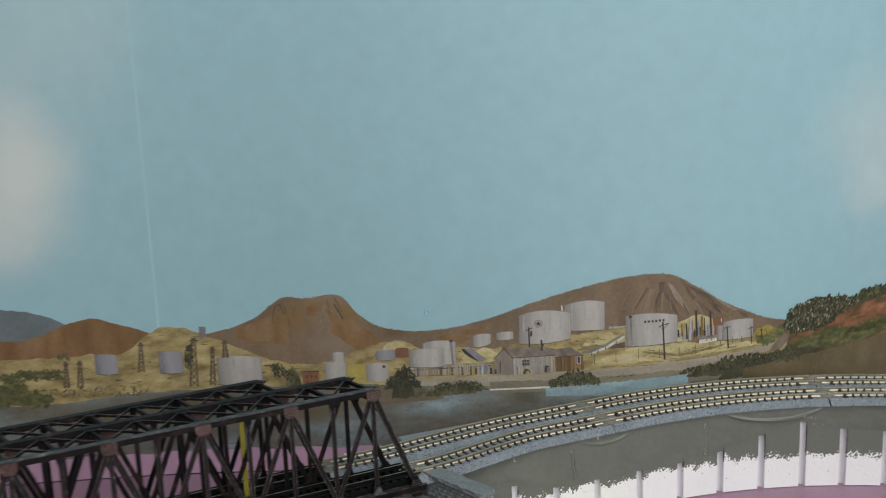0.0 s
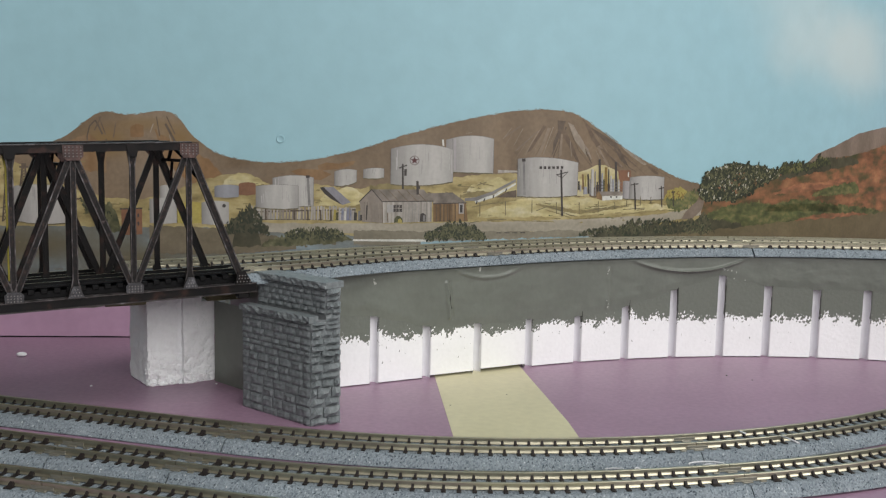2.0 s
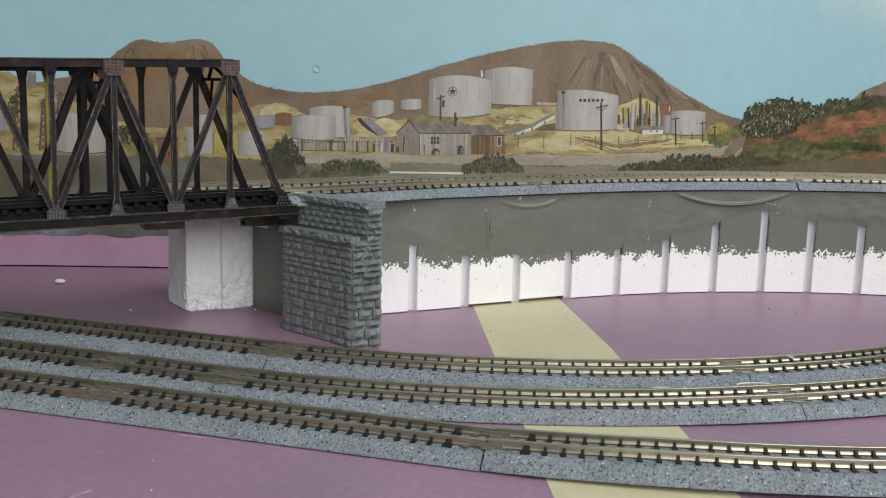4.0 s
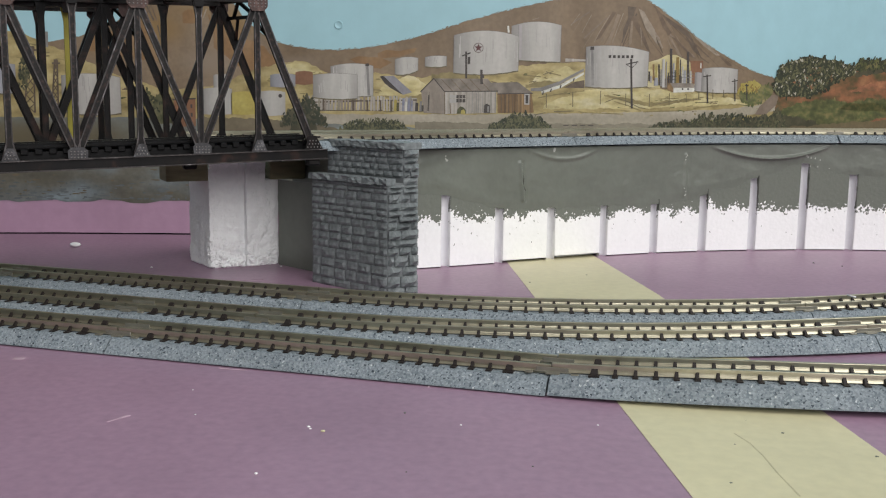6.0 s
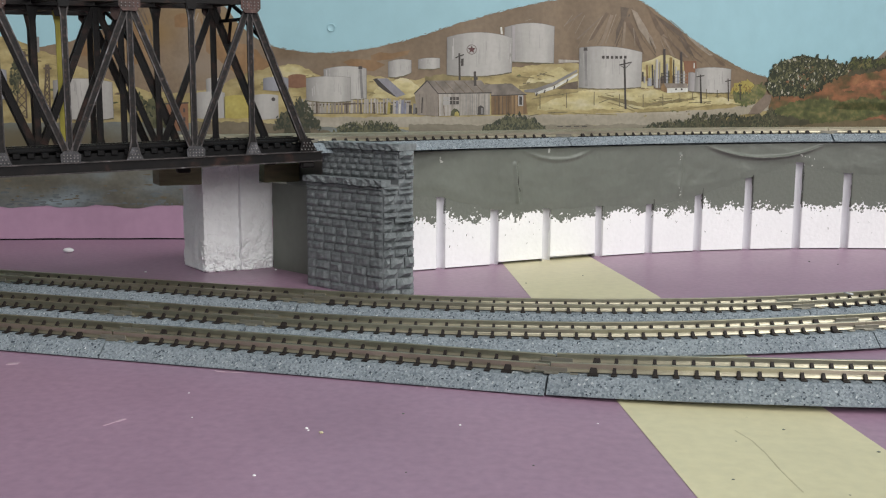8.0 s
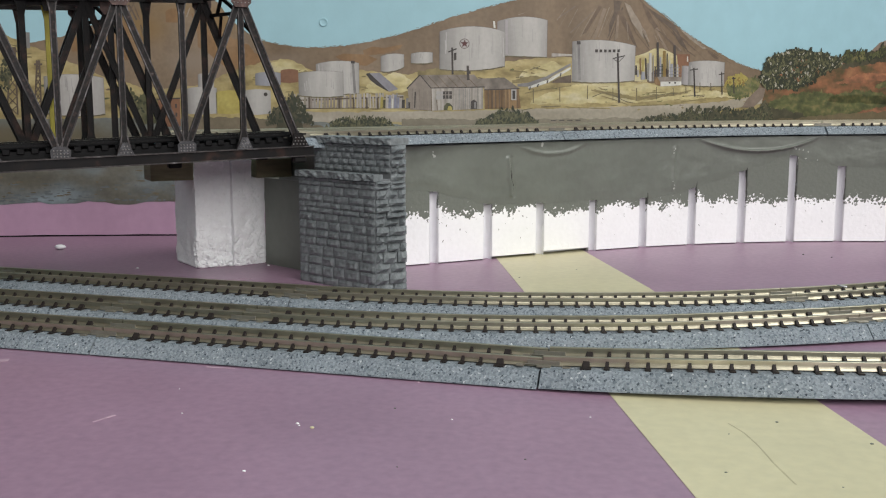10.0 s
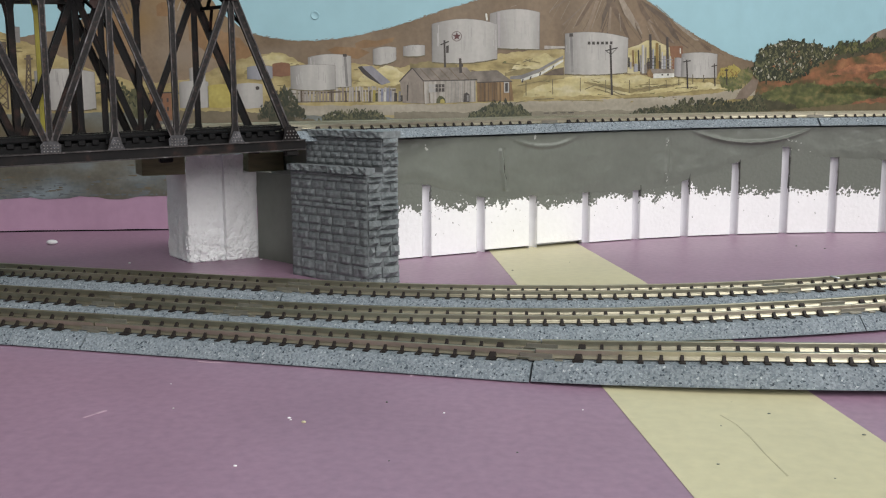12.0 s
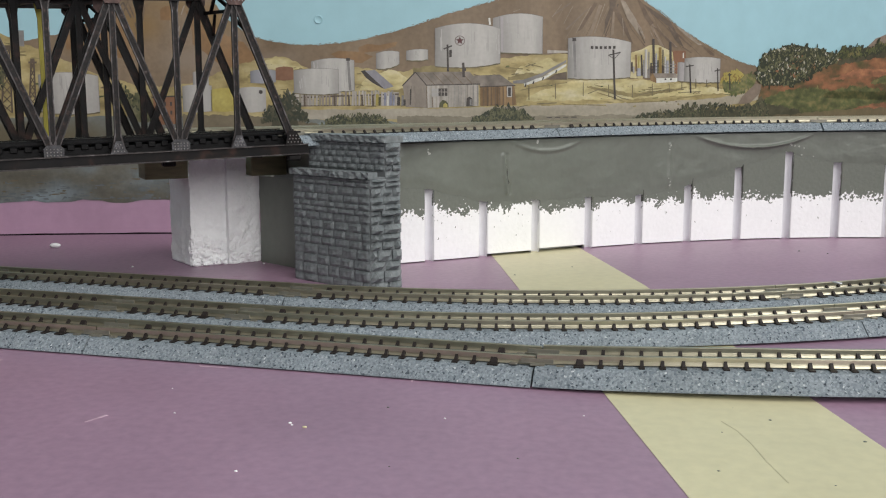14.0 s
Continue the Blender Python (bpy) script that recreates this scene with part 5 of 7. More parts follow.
stroke("painted_ravine", RAVINE, 4, (-1.41, 10.52), (-1.77, 10.02), 0.025)
stroke("painted_ravine", RAVINE, 4, (-0.98, 11.90), (-0.34, 10.54), 0.045)
stroke("painted_ravine", RAVINE, 4, (-0.34, 10.54), (0.42, 9.65), 0.030)
stroke("painted_ravine", RAVINE, 4, (0.15, 11.94), (1.55, 10.81), 0.040)
stroke("painted_ravine", RAVINE, 4, (1.55, 10.81), (2.55, 10.06), 0.035)
stroke("painted_ravine", RAVINE, 4, (0.85, 11.22), (1.45, 9.71), 0.020)
stroke("painted_ravine", RAVINE, 4, (2.11, 10.59), (2.98, 9.83), 0.025)
stroke("painted_ravine", RAVINE, 4, (3.26, 9.94), (5.03, 8.99), 0.025)
stroke("painted_ravine", RAVINE, 4, (1.83, 10.58), (2.43, 9.52), 0.020)
stroke("painted_ravine", RAVINE, 4, (2.69, 9.93), (3.57, 9.13), 0.020)
stroke("painted_ridge", RIDGE, 4, (-0.69, 11.77), (0.03, 10.74), 0.045)
stroke("painted_ridge", RIDGE, 4, (0.03, 10.74), (0.34, 10.15), 0.030)
stroke("painted_ridge", RIDGE, 4, (-3.26, 10.89), (-3.80, 9.97), 0.025)
stroke("painted_ridge", RIDGE, 4, (-2.42, 11.22), (-2.86, 10.31), 0.025)
stroke("painted_ridge", RIDGE, 4, (-3.93, 11.52), (-4.49, 10.49), 0.025)
stroke("painted_ridge", RIDGE, 4, (-1.90, 11.49), (-2.30, 10.12), 0.025)
stroke("painted_ridge", RIDGE, 4, (0.57, 11.48), (1.29, 10.44), 0.025)
stroke("painted_ridge", RIDGE, 4, (-1.57, 11.69), (-2.01, 10.71), 0.020)
stroke("painted_ravine", RAVINE_DARK, 4, (-1.28, 11.82), (-1.36, 11.11), 0.160)
stroke("painted_ravine", RAVINE_DARK, 4, (-1.36, 11.11), (-1.4, 10.53), 0.100)
stroke("painted_ravine", RAVINE_DARK, 4, (-1.4, 10.53), (-1.44, 10.06), 0.050)
stroke("painted_ravine", RAVINE_DARK, 4, (-1.07, 11.82), (-1.28, 11.35), 0.080)
stroke("painted_ravine", RAVINE_DARK, 4, (-1.52, 11.35), (-1.77, 10.41), 0.030)
stroke("painted_ravine", RAVINE_DARK, 4, (-1.77, 10.41), (-1.89, 10.06), 0.020)
stroke("painted_ravine", RAVINE_DARK, 4, (-0.07, 10.7), (0.2, 10.23), 0.070)
stroke("painted_ravine", RAVINE_DARK, 4, (0.2, 10.23), (0.4, 9.82), 0.050)
stroke("painted_ravine", RAVINE_DARK, 4, (0.34, 11.82), (0.87, 11.29), 0.050)
stroke("painted_ravine", RAVINE_DARK, 4, (0.87, 11.29), (1.58, 10.88), 0.070)
stroke("painted_ravine", RAVINE_DARK, 4, (0.46, 11.11), (0.99, 10.17), 0.030)
stroke("painted_ravine", RAVINE_DARK, 4, (0.99, 10.17), (1.58, 9.47), 0.025)
stroke("painted_ravine", RAVINE_DARK, 4, (-2.24, 11.11), (-2.72, 10.17), 0.020)
stroke("painted_ridge", RIDGE_PALE, 4, (-0.66, 11.82), (-0.42, 11.41), 0.100)
stroke("painted_ridge", RIDGE_PALE, 4, (-0.42, 11.41), (-0.13, 10.94), 0.160)
stroke("painted_ridge", RIDGE_PALE, 4, (-0.13, 10.94), (0.25, 10.35), 0.120)
stroke("painted_ridge", RIDGE_PALE, 4, (0.25, 10.35), (0.4, 10.06), 0.050)
stroke("painted_ridge", RIDGE_PALE, 4, (-0.83, 11.11), (-0.72, 10.17), 0.030)
stroke("painted_ridge", RIDGE_PALE, 4, (-1.77, 11.82), (-2.01, 11.11), 0.030)
stroke("painted_ridge", RIDGE_PALE, 4, (-2.01, 11.11), (-2.3, 10.29), 0.020)
stroke("painted_ridge", RIDGE_PALE, 4, (-2.48, 11.7), (-2.95, 10.88), 0.025)
stroke("painted_ridge", RIDGE_PALE, 4, (-2.95, 10.88), (-3.24, 10.29), 0.020)
stroke("painted_ridge", RIDGE_PALE, 4, (-3.42, 11.7), (-3.89, 10.76), 0.020)
stroke("painted_ridge", RIDGE_PALE, 4, (-4.01, 11.76), (-4.48, 11.11), 0.025)
stroke("painted_ridge", RIDGE_PALE, 4, (1.28, 11.47), (1.87, 11.0), 0.030)
stroke("painted_ridge", RIDGE_PALE, 4, (0.64, 10.53), (0.93, 9.94), 0.020)
stroke("painted_ridge", RIDGE_PALE, 4, (-6.13, 11.47), (-6.48, 11.35), 0.020)
patch("painted_slab", SHED, 8, ((-4.72, 9.41), (-3.6, 9.37)), ((-4.72, 9.23), (-3.6, 9.28)))
stroke("painted_ravine", RAVINE_DARK, 4, (-26.1, 11.76), (-26.4, 11.44), 0.07)
stroke("painted_ravine", RAVINE_DARK, 4, (-26.4, 11.44), (-26.54, 10.88), 0.07)
stroke("painted_ravine", RAVINE_DARK, 4, (-26.54, 10.88), (-26.51, 10.45), 0.07)
stroke("painted_ravine", RAVINE_DARK, 4, (-26.1, 11.76), (-25.94, 11.46), 0.09)
stroke("painted_ravine", RAVINE_DARK, 4, (-25.94, 11.46), (-25.74, 11.01), 0.09)
stroke("painted_ravine", RAVINE_DARK, 4, (-25.56, 10.77), (-25.44, 10.18), 0.06)
stroke("painted_ravine", RAVINE_DARK, 4, (-22.45, 11.65), (-22.18, 11.12), 0.12)
stroke("painted_ravine", RAVINE_DARK, 4, (-22.18, 11.12), (-21.91, 10.6), 0.12)
stroke("painted_ravine", RIDGE_PALE, 4, (-23.08, 11.64), (-23.26, 11.16), 0.06)
stroke("painted_ravine", RIDGE_PALE, 4, (-22.26, 11.06), (-22.1, 10.52), 0.05)
stroke("painted_ravine", RIDGE_PALE, 4, (-23.37, 10.61), (-23.41, 10.32), 0.05)
stroke("painted_ravine", HILL_ORANGE, 4, (-22.98, 11.35), (-22.79, 10.76), 0.10)
stroke("painted_ravine", HILL_ORANGE, 4, (-22.79, 10.76), (-22.66, 10.17), 0.10)
stroke("painted_ravine", HILL_ORANGE, 4, (-21.41, 10.62), (-20.86, 9.56), 0.12)
stroke("painted_ravine", SCRUB, 4, (-27.55, 9.49), (-26.65, 9.53), 0.05)
patch("painted_earth", HILL_ORANGE, 3, ((-24.3, 11.37), (-23.91, 11.62), (-23.53, 11.41)), ((-24.3, 10.92), (-23.6, 10.92)), ragged=0.12)
patch("painted_earth", HILL_ORANGE, 3, ((-28.96, 10.02), (-26.49, 11.02), (-25.26, 10.02)), ((-29.05, 9.46), (-25.57, 8.9)), ragged=0.12)
patch("painted_earth", HILL_ORANGE, 3, ((-22.75, 11.04), (-21.96, 10.67), (-20.13, 9.78), (-19.3, 8.69)), ((-22.79, 9.76), (-21.16, 8.44), (-19.46, 8.56)), ragged=0.12)
stroke("painted_scrub_line", SCRUB, 10, (-2.07, 7.20), (-1.33, 6.98), 0.05)
stroke("painted_scrub_line", SCRUB, 10, (-1.33, 6.98), (-0.62, 6.72), 0.05)
stroke("painted_scrub_line", SCRUB, 10, (-6.08, 7.33), (-5.17, 7.52), 0.05)
stroke("painted_scrub_line", SCRUB, 10, (-5.17, 7.52), (-3.67, 7.73), 0.05)
stroke("painted_scrub_line", SCRUB, 10, (0.29, 7.36), (1.38, 7.41), 0.05)
stroke("painted_scrub_line", SCRUB, 10, (2.08, 7.36), (2.78, 7.50), 0.05)
stroke("painted_scrub_line", SCRUB, 10, (-6.87, 8.51), (-5.96, 8.43), 0.05)
stroke("painted_scrub_line", SCRUB, 10, (-6.35, 8.12), (-5.70, 8.17), 0.05)
stroke("painted_scrub_line", SCRUB, 10, (-5.57, 8.66), (-4.92, 8.51), 0.05)
stroke("painted_scrub_line", SCRUB, 10, (2.24, 6.88), (3.66, 7.06), 0.05)
stroke("painted_scrub_line", SCRUB, 10, (-3.84, 6.59), (-1.58, 6.53), 0.05)
stroke("painted_scrub_line", SCRUB, 10, (-0.51, 6.66), (1.41, 6.74), 0.05)
dab = random.Random(11)
for mat_, count in ((SCRUB, 170), (GREENP, 70), (RAVINE, 15)):
    bm = bmesh.new()
    for _ in range(count):
        x = dab.uniform(-44, 6)
        top_z = sand_line(x) - 0.25
        z = dab.uniform(6.45, max(6.6, top_z))
        w, h, tilt = dab.uniform(0.06, 0.35), dab.uniform(0.015, 0.06), dab.uniform(-0.2, 0.2)
        ring = [(math.cos(t) * w * dab.uniform(0.6, 1.1), math.sin(t) * h * dab.uniform(0.5, 1.3)) for t in [0.7 * k for k in range(9)]]
        bm.faces.new([bm.verts.new(wall_point(x + u, z + v + tilt * u, 0.08 + 0.004 * dab.random())) for u, v in ring])
    part("painted_scrub_dabs", bm, mat_, backdrop)
for mat_, count, lo, hi in ((WATER_DARK, 300, 1.75, 2.7), (BANKP, 120, 2.0, 5.6)):
    bm = bmesh.new()
    for _ in range(count):
        x = dab.uniform(-40, -2) if lo > 3 else dab.uniform(-40, -12)
        z = lo + (hi - lo) * dab.random() ** 1.6
        w, h = dab.uniform(0.05, 0.3), dab.uniform(0.02, 0.06)
        ring = [(math.cos(t) * w * dab.uniform(0.5, 1.1), math.sin(t) * h * dab.uniform(0.5, 1.4)) for t in [0.7 * k for k in range(9)]]
        bm.faces.new([bm.verts.new(wall_point(x + u, z + v, 0.1 + 0.004 * dab.random())) for u, v in ring])
    part("painted_water_dabs", bm, mat_, backdrop)
# upright joint between two backdrop sheets
bm = bmesh.new()
for z in range(18):
    wall_strip(bm, -33.84, -33.68, 10.3 + 3.6 * (z + 1), 10.3 + 3.6 * z, 0.02, 0.08)
part("sheet_joint", bm, SKY_LIGHT, backdrop, "filled joint between backdrop sheets")
# a clear round blister on the sky
bm = bmesh.new()
ctr = Vector(wall_point(-16.35, 10.93, 0.02))
nrm = wall_normal(on_sheet(-16.35, 10.93)[0])
turn = Matrix.Translation(ctr) @ nrm.to_track_quat("Z", "Y").to_matrix().to_4x4()
loops = []
for i in range(24):
    c, d = math.cos(i * math.pi / 12), math.sin(i * math.pi / 12)
    loops.append([bm.verts.new(turn @ Vector((c * r, d * r, h))) for r, h in ((0.22, 0.0), (0.205, 0.045), (0.18, 0.05), (0.15, 0.02), (0.0 + 0.02, 0.025))])
for i in range(24):
    for j in range(4):
        bm.faces.new((loops[i][j], loops[(i + 1) % 24][j], loops[(i + 1) % 24][j + 1], loops[i][j + 1]))
bm.faces.new([l[-1] for l in loops])
part("blister", bm, SKY, backdrop, "small round blister in the sky paint", smooth=True)


def sky_clouds(m, spots, tone=(0.60, 0.66, 0.63)):
    """Soft white clouds sprayed on the sky; spots of (x, z, width, height, strength) in centimetres."""
    nt = m.node_tree
    b = nt.nodes["Principled BSDF"]
    colour = b.inputs["Base Color"].links[0].from_socket
    co = nt.nodes.new("ShaderNodeTexCoord")
    warp = nt.nodes.new("ShaderNodeTexNoise")
    warp.inputs["Scale"].default_value, warp.inputs["Detail"].default_value = 14, 5
    nt.links.new(co.outputs["Object"], warp.inputs["Vector"])
    for x, z, w, h, k in spots:
        mp = nt.nodes.new("ShaderNodeMapping")
        mp.vector_type = "TEXTURE"
        x, z = on_sheet(x, z)
        mp.inputs["Location"].default_value = (x * CM, wall_y(x) * CM, z * CM)
        mp.inputs["Scale"].default_value = (w * CM, 5, h * CM)
        nt.links.new(co.outputs["Object"], mp.inputs[0])
        ln = nt.nodes.new("ShaderNodeVectorMath")
        ln.operation = "LENGTH"
        nt.links.new(mp.outputs[0], ln.inputs[0])
        sub = nt.nodes.new("ShaderNodeMath")
        sub.operation = "MULTIPLY_ADD"
        nt.links.new(warp.outputs["Fac"], sub.inputs[0])
        sub.inputs[1].default_value = 0.9
        nt.links.new(ln.outputs["Value"], sub.inputs[2])
        mr = nt.nodes.new("ShaderNodeMapRange")
        mr.interpolation_type = "SMOOTHSTEP"
        mr.inputs[1].default_value, mr.inputs[2].default_value = 1.5, 0.5
        mr.inputs[3].default_value, mr.inputs[4].default_value = 0.0, k
        nt.links.new(sub.outputs[0], mr.inputs[0])
        mix = nt.nodes.new("ShaderNodeMix")
        mix.data_type = "RGBA"
        nt.links.new(mr.outputs[0], mix.inputs[0])
        nt.links.new(colour, mix.inputs[6])
        mix.inputs[7].default_value = (*tone, 1)
        colour = mix.outputs[2]
    nt.links.new(colour, b.inputs["Base Color"])


sky_clouds(HILL, [(-25.6, 10.6, 1.9, 1.2, 0.9), (-21.7, 10.8, 1.5, 1.2, 0.9), (-27.5, 9.6, 2.0, 0.8, 0.8), (-23.5, 11.6, 2.2, 0.5, 0.6)], (0.2, 0.125, 0.045))
sky_clouds(HILL, [(-22.9, 8.9, 2.0, 0.9, 0.9), (-18.5, 9.0, 1.6, 0.5, 0.5)], (0.22, 0.175, 0.13))
sky_clouds(WATER, [(-30, 4.9, 9, 1.5, 0.95), (-24, 4.2, 5, 1.3, 0.9), (-20, 4.8, 4, 0.9, 0.8), (-38, 4.5, 8, 2, 0.9)], (0.115, 0.098, 0.055))
sky_clouds(SKY, [(-40.5, 20.5, 4.5, 7.5, 0.9), (-43, 17, 5, 5, 0.6), (17, 17.5, 6, 4, 0.6), (13, 21, 5, 6, 0.35), (-38, 30, 8, 9, 0.2)])

# ---- bridge line: everything on the upper level follows it ----
BO = Vector((-13.24, -11.46, 0))
BD = Vector((-0.8158, -0.5783, 0))
BN = Vector((-0.5783, 0.8158, 0))
UP_HEAD = math.atan2(-BD.y, -BD.x)
UP_TURN = 14.4
UP_RADIUS = 30.2
DECK = 5.05


def climb(s):
    """The upper level rises gently away from the bridge."""
    return 0.0085 * max(0.0, min(s, 40) - 9)


def upper_run(across, s0, s1, z=0.0, step=0.35):
    """Points along the upper level, at a distance behind the bridge's near truss, from s0 to s1 along the riser's front."""
    out = []
    n = max(2, math.ceil((s1 - s0) / step))
    for i in range(n + 1):
        s = s0 + (s1 - s0) * i / n
        p, a = BO - BD * min(s, UP_TURN) + BN * across, UP_HEAD
        if s > UP_TURN:
            turn = (s - UP_TURN) / UP_RADIUS
            r = UP_RADIUS + across - FRONT
            p = BO - BD * UP_TURN + BN * (FRONT - UP_RADIUS)
            p = p + BN * (r * math.cos(turn)) - BD * (r * math.sin(turn))
            a = UP_HEAD - turn
        out.append((p.x, p.y, z + climb(s), a))
    return out


FRONT = 1.9

# ---- foam riser that carries the upper tracks ----
riser = root("foam_riser", "curved white foam riser half covered with grey paint", "foam riser")
bm = bmesh.new()
sweep(bm, upper_run(FRONT, 1.6, 60), [(0.5, 0), (5.2, 0), (5.2, DECK - 0.03), (0.5, DECK - 0.03)])
part("core", bm, FOAM, riser)


def foam_block(s0, s1, lift):
    """One block between two grooves, with rounded upright edges."""
    bm = bmesh.new()
    cols = []
    for k in (0, 0.006, 0.014, 0.024, 0.05, 0.2, 0.35, 0.5, 0.65, 0.8, 0.94, 0.976, 0.986, 0.994, 1):
        s = s0 + (s1 - s0) * k
        inset = 0.0
        for edge, r in ((k * (s1 - s0), 0.05), ((1 - k) * (s1 - s0), 0.05)):
            if edge < r:
                inset = r - math.sqrt(max(0.0, r * r - (r - edge) ** 2))
        (x, y, _, a), = upper_run(FRONT + inset, s, s + 0.001, step=1)[:1]
        col = []
        for j in range(13):
            z = lift + (DECK + climb(s) - lift) * j / 12
            wob = 0.006 * noise.noise((s * 1.7, z * 1.7, 3.1))
            col.append(bm.verts.new((x - math.sin(a) * wob, y + math.cos(a) * wob, z)))
        cols.append(col)
    for c, d in zip(cols, cols[1:]):
        for j in range(12):
            bm.faces.new((c[j], d[j], d[j + 1], c[j + 1]))
    for c, s in ((cols[0], s0), (cols[-1], s1)):
        (x, y, _, a), = upper_run(FRONT + 0.6, s, s + 0.001, step=1)[:1]
        back = [bm.verts.new((x, y, v.co.z)) for v in c]
        for j in range(12):
            bm.faces.new((c[j], c[j + 1], back[j + 1], back[j]))
    part("foam_block", bm, FOAM_PAINTED, riser, smooth=True)


GROOVES = (4.02, 6.64, 9.26, 11.95, 14.82, 17.58, 20.22, 22.86, 25.43, 27.87)


def groove(i):
    return GROOVES[i + 1] if i < 9 else GROOVES[-1] + 2.52 * (i - 8)


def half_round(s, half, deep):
    """A half-round groove in the foam, bare to the top; the shade inside is in its colour."""
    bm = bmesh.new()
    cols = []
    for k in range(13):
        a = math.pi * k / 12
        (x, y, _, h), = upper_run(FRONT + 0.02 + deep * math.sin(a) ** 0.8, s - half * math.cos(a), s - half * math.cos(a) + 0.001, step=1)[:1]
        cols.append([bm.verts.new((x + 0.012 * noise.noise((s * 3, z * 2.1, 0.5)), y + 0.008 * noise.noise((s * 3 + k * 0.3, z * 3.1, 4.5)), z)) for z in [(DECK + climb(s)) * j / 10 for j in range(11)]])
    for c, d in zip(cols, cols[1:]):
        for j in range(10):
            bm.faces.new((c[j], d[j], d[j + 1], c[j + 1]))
    part("groove", bm, FOAM_SHADED, riser, "bare half-round foam groove, tinted darker for its shade", smooth=True)


for i in range(-1, 18):
    foam_block(groove(i) + 0.2, groove(i + 1) - 0.2, 0.19 if i == 2 else 0.13 if i == 1 else 0.05)
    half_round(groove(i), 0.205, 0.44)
# dark raised beads along the grooves
for i in range(4, 10):
    bm = bmesh.new()
    g, top_z, low_z = groove(i) + 0.2, (3.1, 3.6, 4.2, 4.3, 3.7, 3.65)[i - 4] - 0.5, 2.05
    rings = []
    for k in range(43):
        z = low_z + (top_z - low_z) * k / 42
        (x, y, _, _a), = upper_run(FRONT - 0.012, g + 0.03 * noise.noise((z * 2.3, i, 0)), g + 1, step=9)[:1]
        r = 0.034 * (0.85 + 0.8 * noise.noise((z * 5.1, i, 5))) if 0 < k < 42 else 0.004
        rings.append([bm.verts.new((x + r * math.cos(q * math.pi / 4), y + 0.6 * r * math.sin(q * math.pi / 4), z)) for q in range(8)])
    for lower, upper in zip(rings, rings[1:]):
        for q in range(8):
            bm.faces.new((lower[q], lower[(q + 1) % 8], upper[(q + 1) % 8], upper[q]))
    bm.faces.new(rings[0][::-1])
    bm.faces.new(rings[-1])
    part("groove_bead", bm, BEAD, riser, "dark bead beside a groove", smooth=True)

# ---- tracks ----
GAUGE = 0.475
ROADBED = [(-0.6, 0.0), (-0.62, 0.035), (-1.25, 0.04), (-1.24, 0.075), (-0.9, 0.4), (0.9, 0.4), (1.24, 0.075), (1.25, 0.04), (0.62, 0.035), (0.6, 0.0)]


def chair(bm, y, side, wide, top):
    """A black rail clip: wide at the foot, narrow at the top, leaning on the rail's web."""
    y0, y1 = y + side * 0.045, y + side * 0.19
    lo = [(-wide, y0, 0.38), (wide, y0, 0.38), (wide, y1, 0.38), (-wide, y1, 0.38)]
    hi = [(-wide * 0.62, y0, top), (wide * 0.62, y0, top), (wide * 0.7, y1 - side * 0.035, 0.47), (-wide * 0.7, y1 - side * 0.035, 0.47)]
    a, b = [bm.verts.new(p) for p in lo], [bm.verts.new(p) for p in hi]
    bm.faces.new(a)
    bm.faces.new(b)
    for i in range(4):
        j = (i + 1) % 4
        bm.faces.new((a[i], a[j], b[j], b[i]))


def tie_mesh(wide, top):
    bm = bmesh.new()
    add_box(bm, (0, 0, 0.4), (wide * 2 + 0.025, 1.58, 0.07))
    for y in (-GAUGE, GAUGE):
        for side in (-1, 1):
            chair(bm, y, side, wide, top)
    return link_mesh("tie", bm, TIE)


TIE_MESH, END_TIE_MESH = tie_mesh(0.06, 0.575), tie_mesh(0.12, 0.57)
bm = bmesh.new()
for y in (-0.085, 0.085):
    add_box(bm, (0, y, 0.49), (0.82, 0.03, 0.12), bevel=0.01)
add_box(bm, (0, 0, 0.435), (0.95, 0.24, 0.03), bevel=0.008)
for x, wide in ((-0.58, 0.2), (0.02, 0.36), (0.58, 0.2)):
    add_box(bm, (x, -0.17, 0.415), (wide, 0.13, 0.05), bevel=0.012)
JOINER_MESH = link_mesh("rail_joiner", bm, JOINER)
RAIL_PROFILE = [(-0.09, 0.43), (0.09, 0.43), (0.09, 0.44), (0.04, 0.49), (0.034, 0.52), (0.058, 0.53), (0.058, 0.63), (0.045, 0.642), (-0.045, 0.642), (-0.058, 0.63), (-0.058, 0.53), (-0.034, 0.52), (-0.04, 0.49), (-0.09, 0.44)]


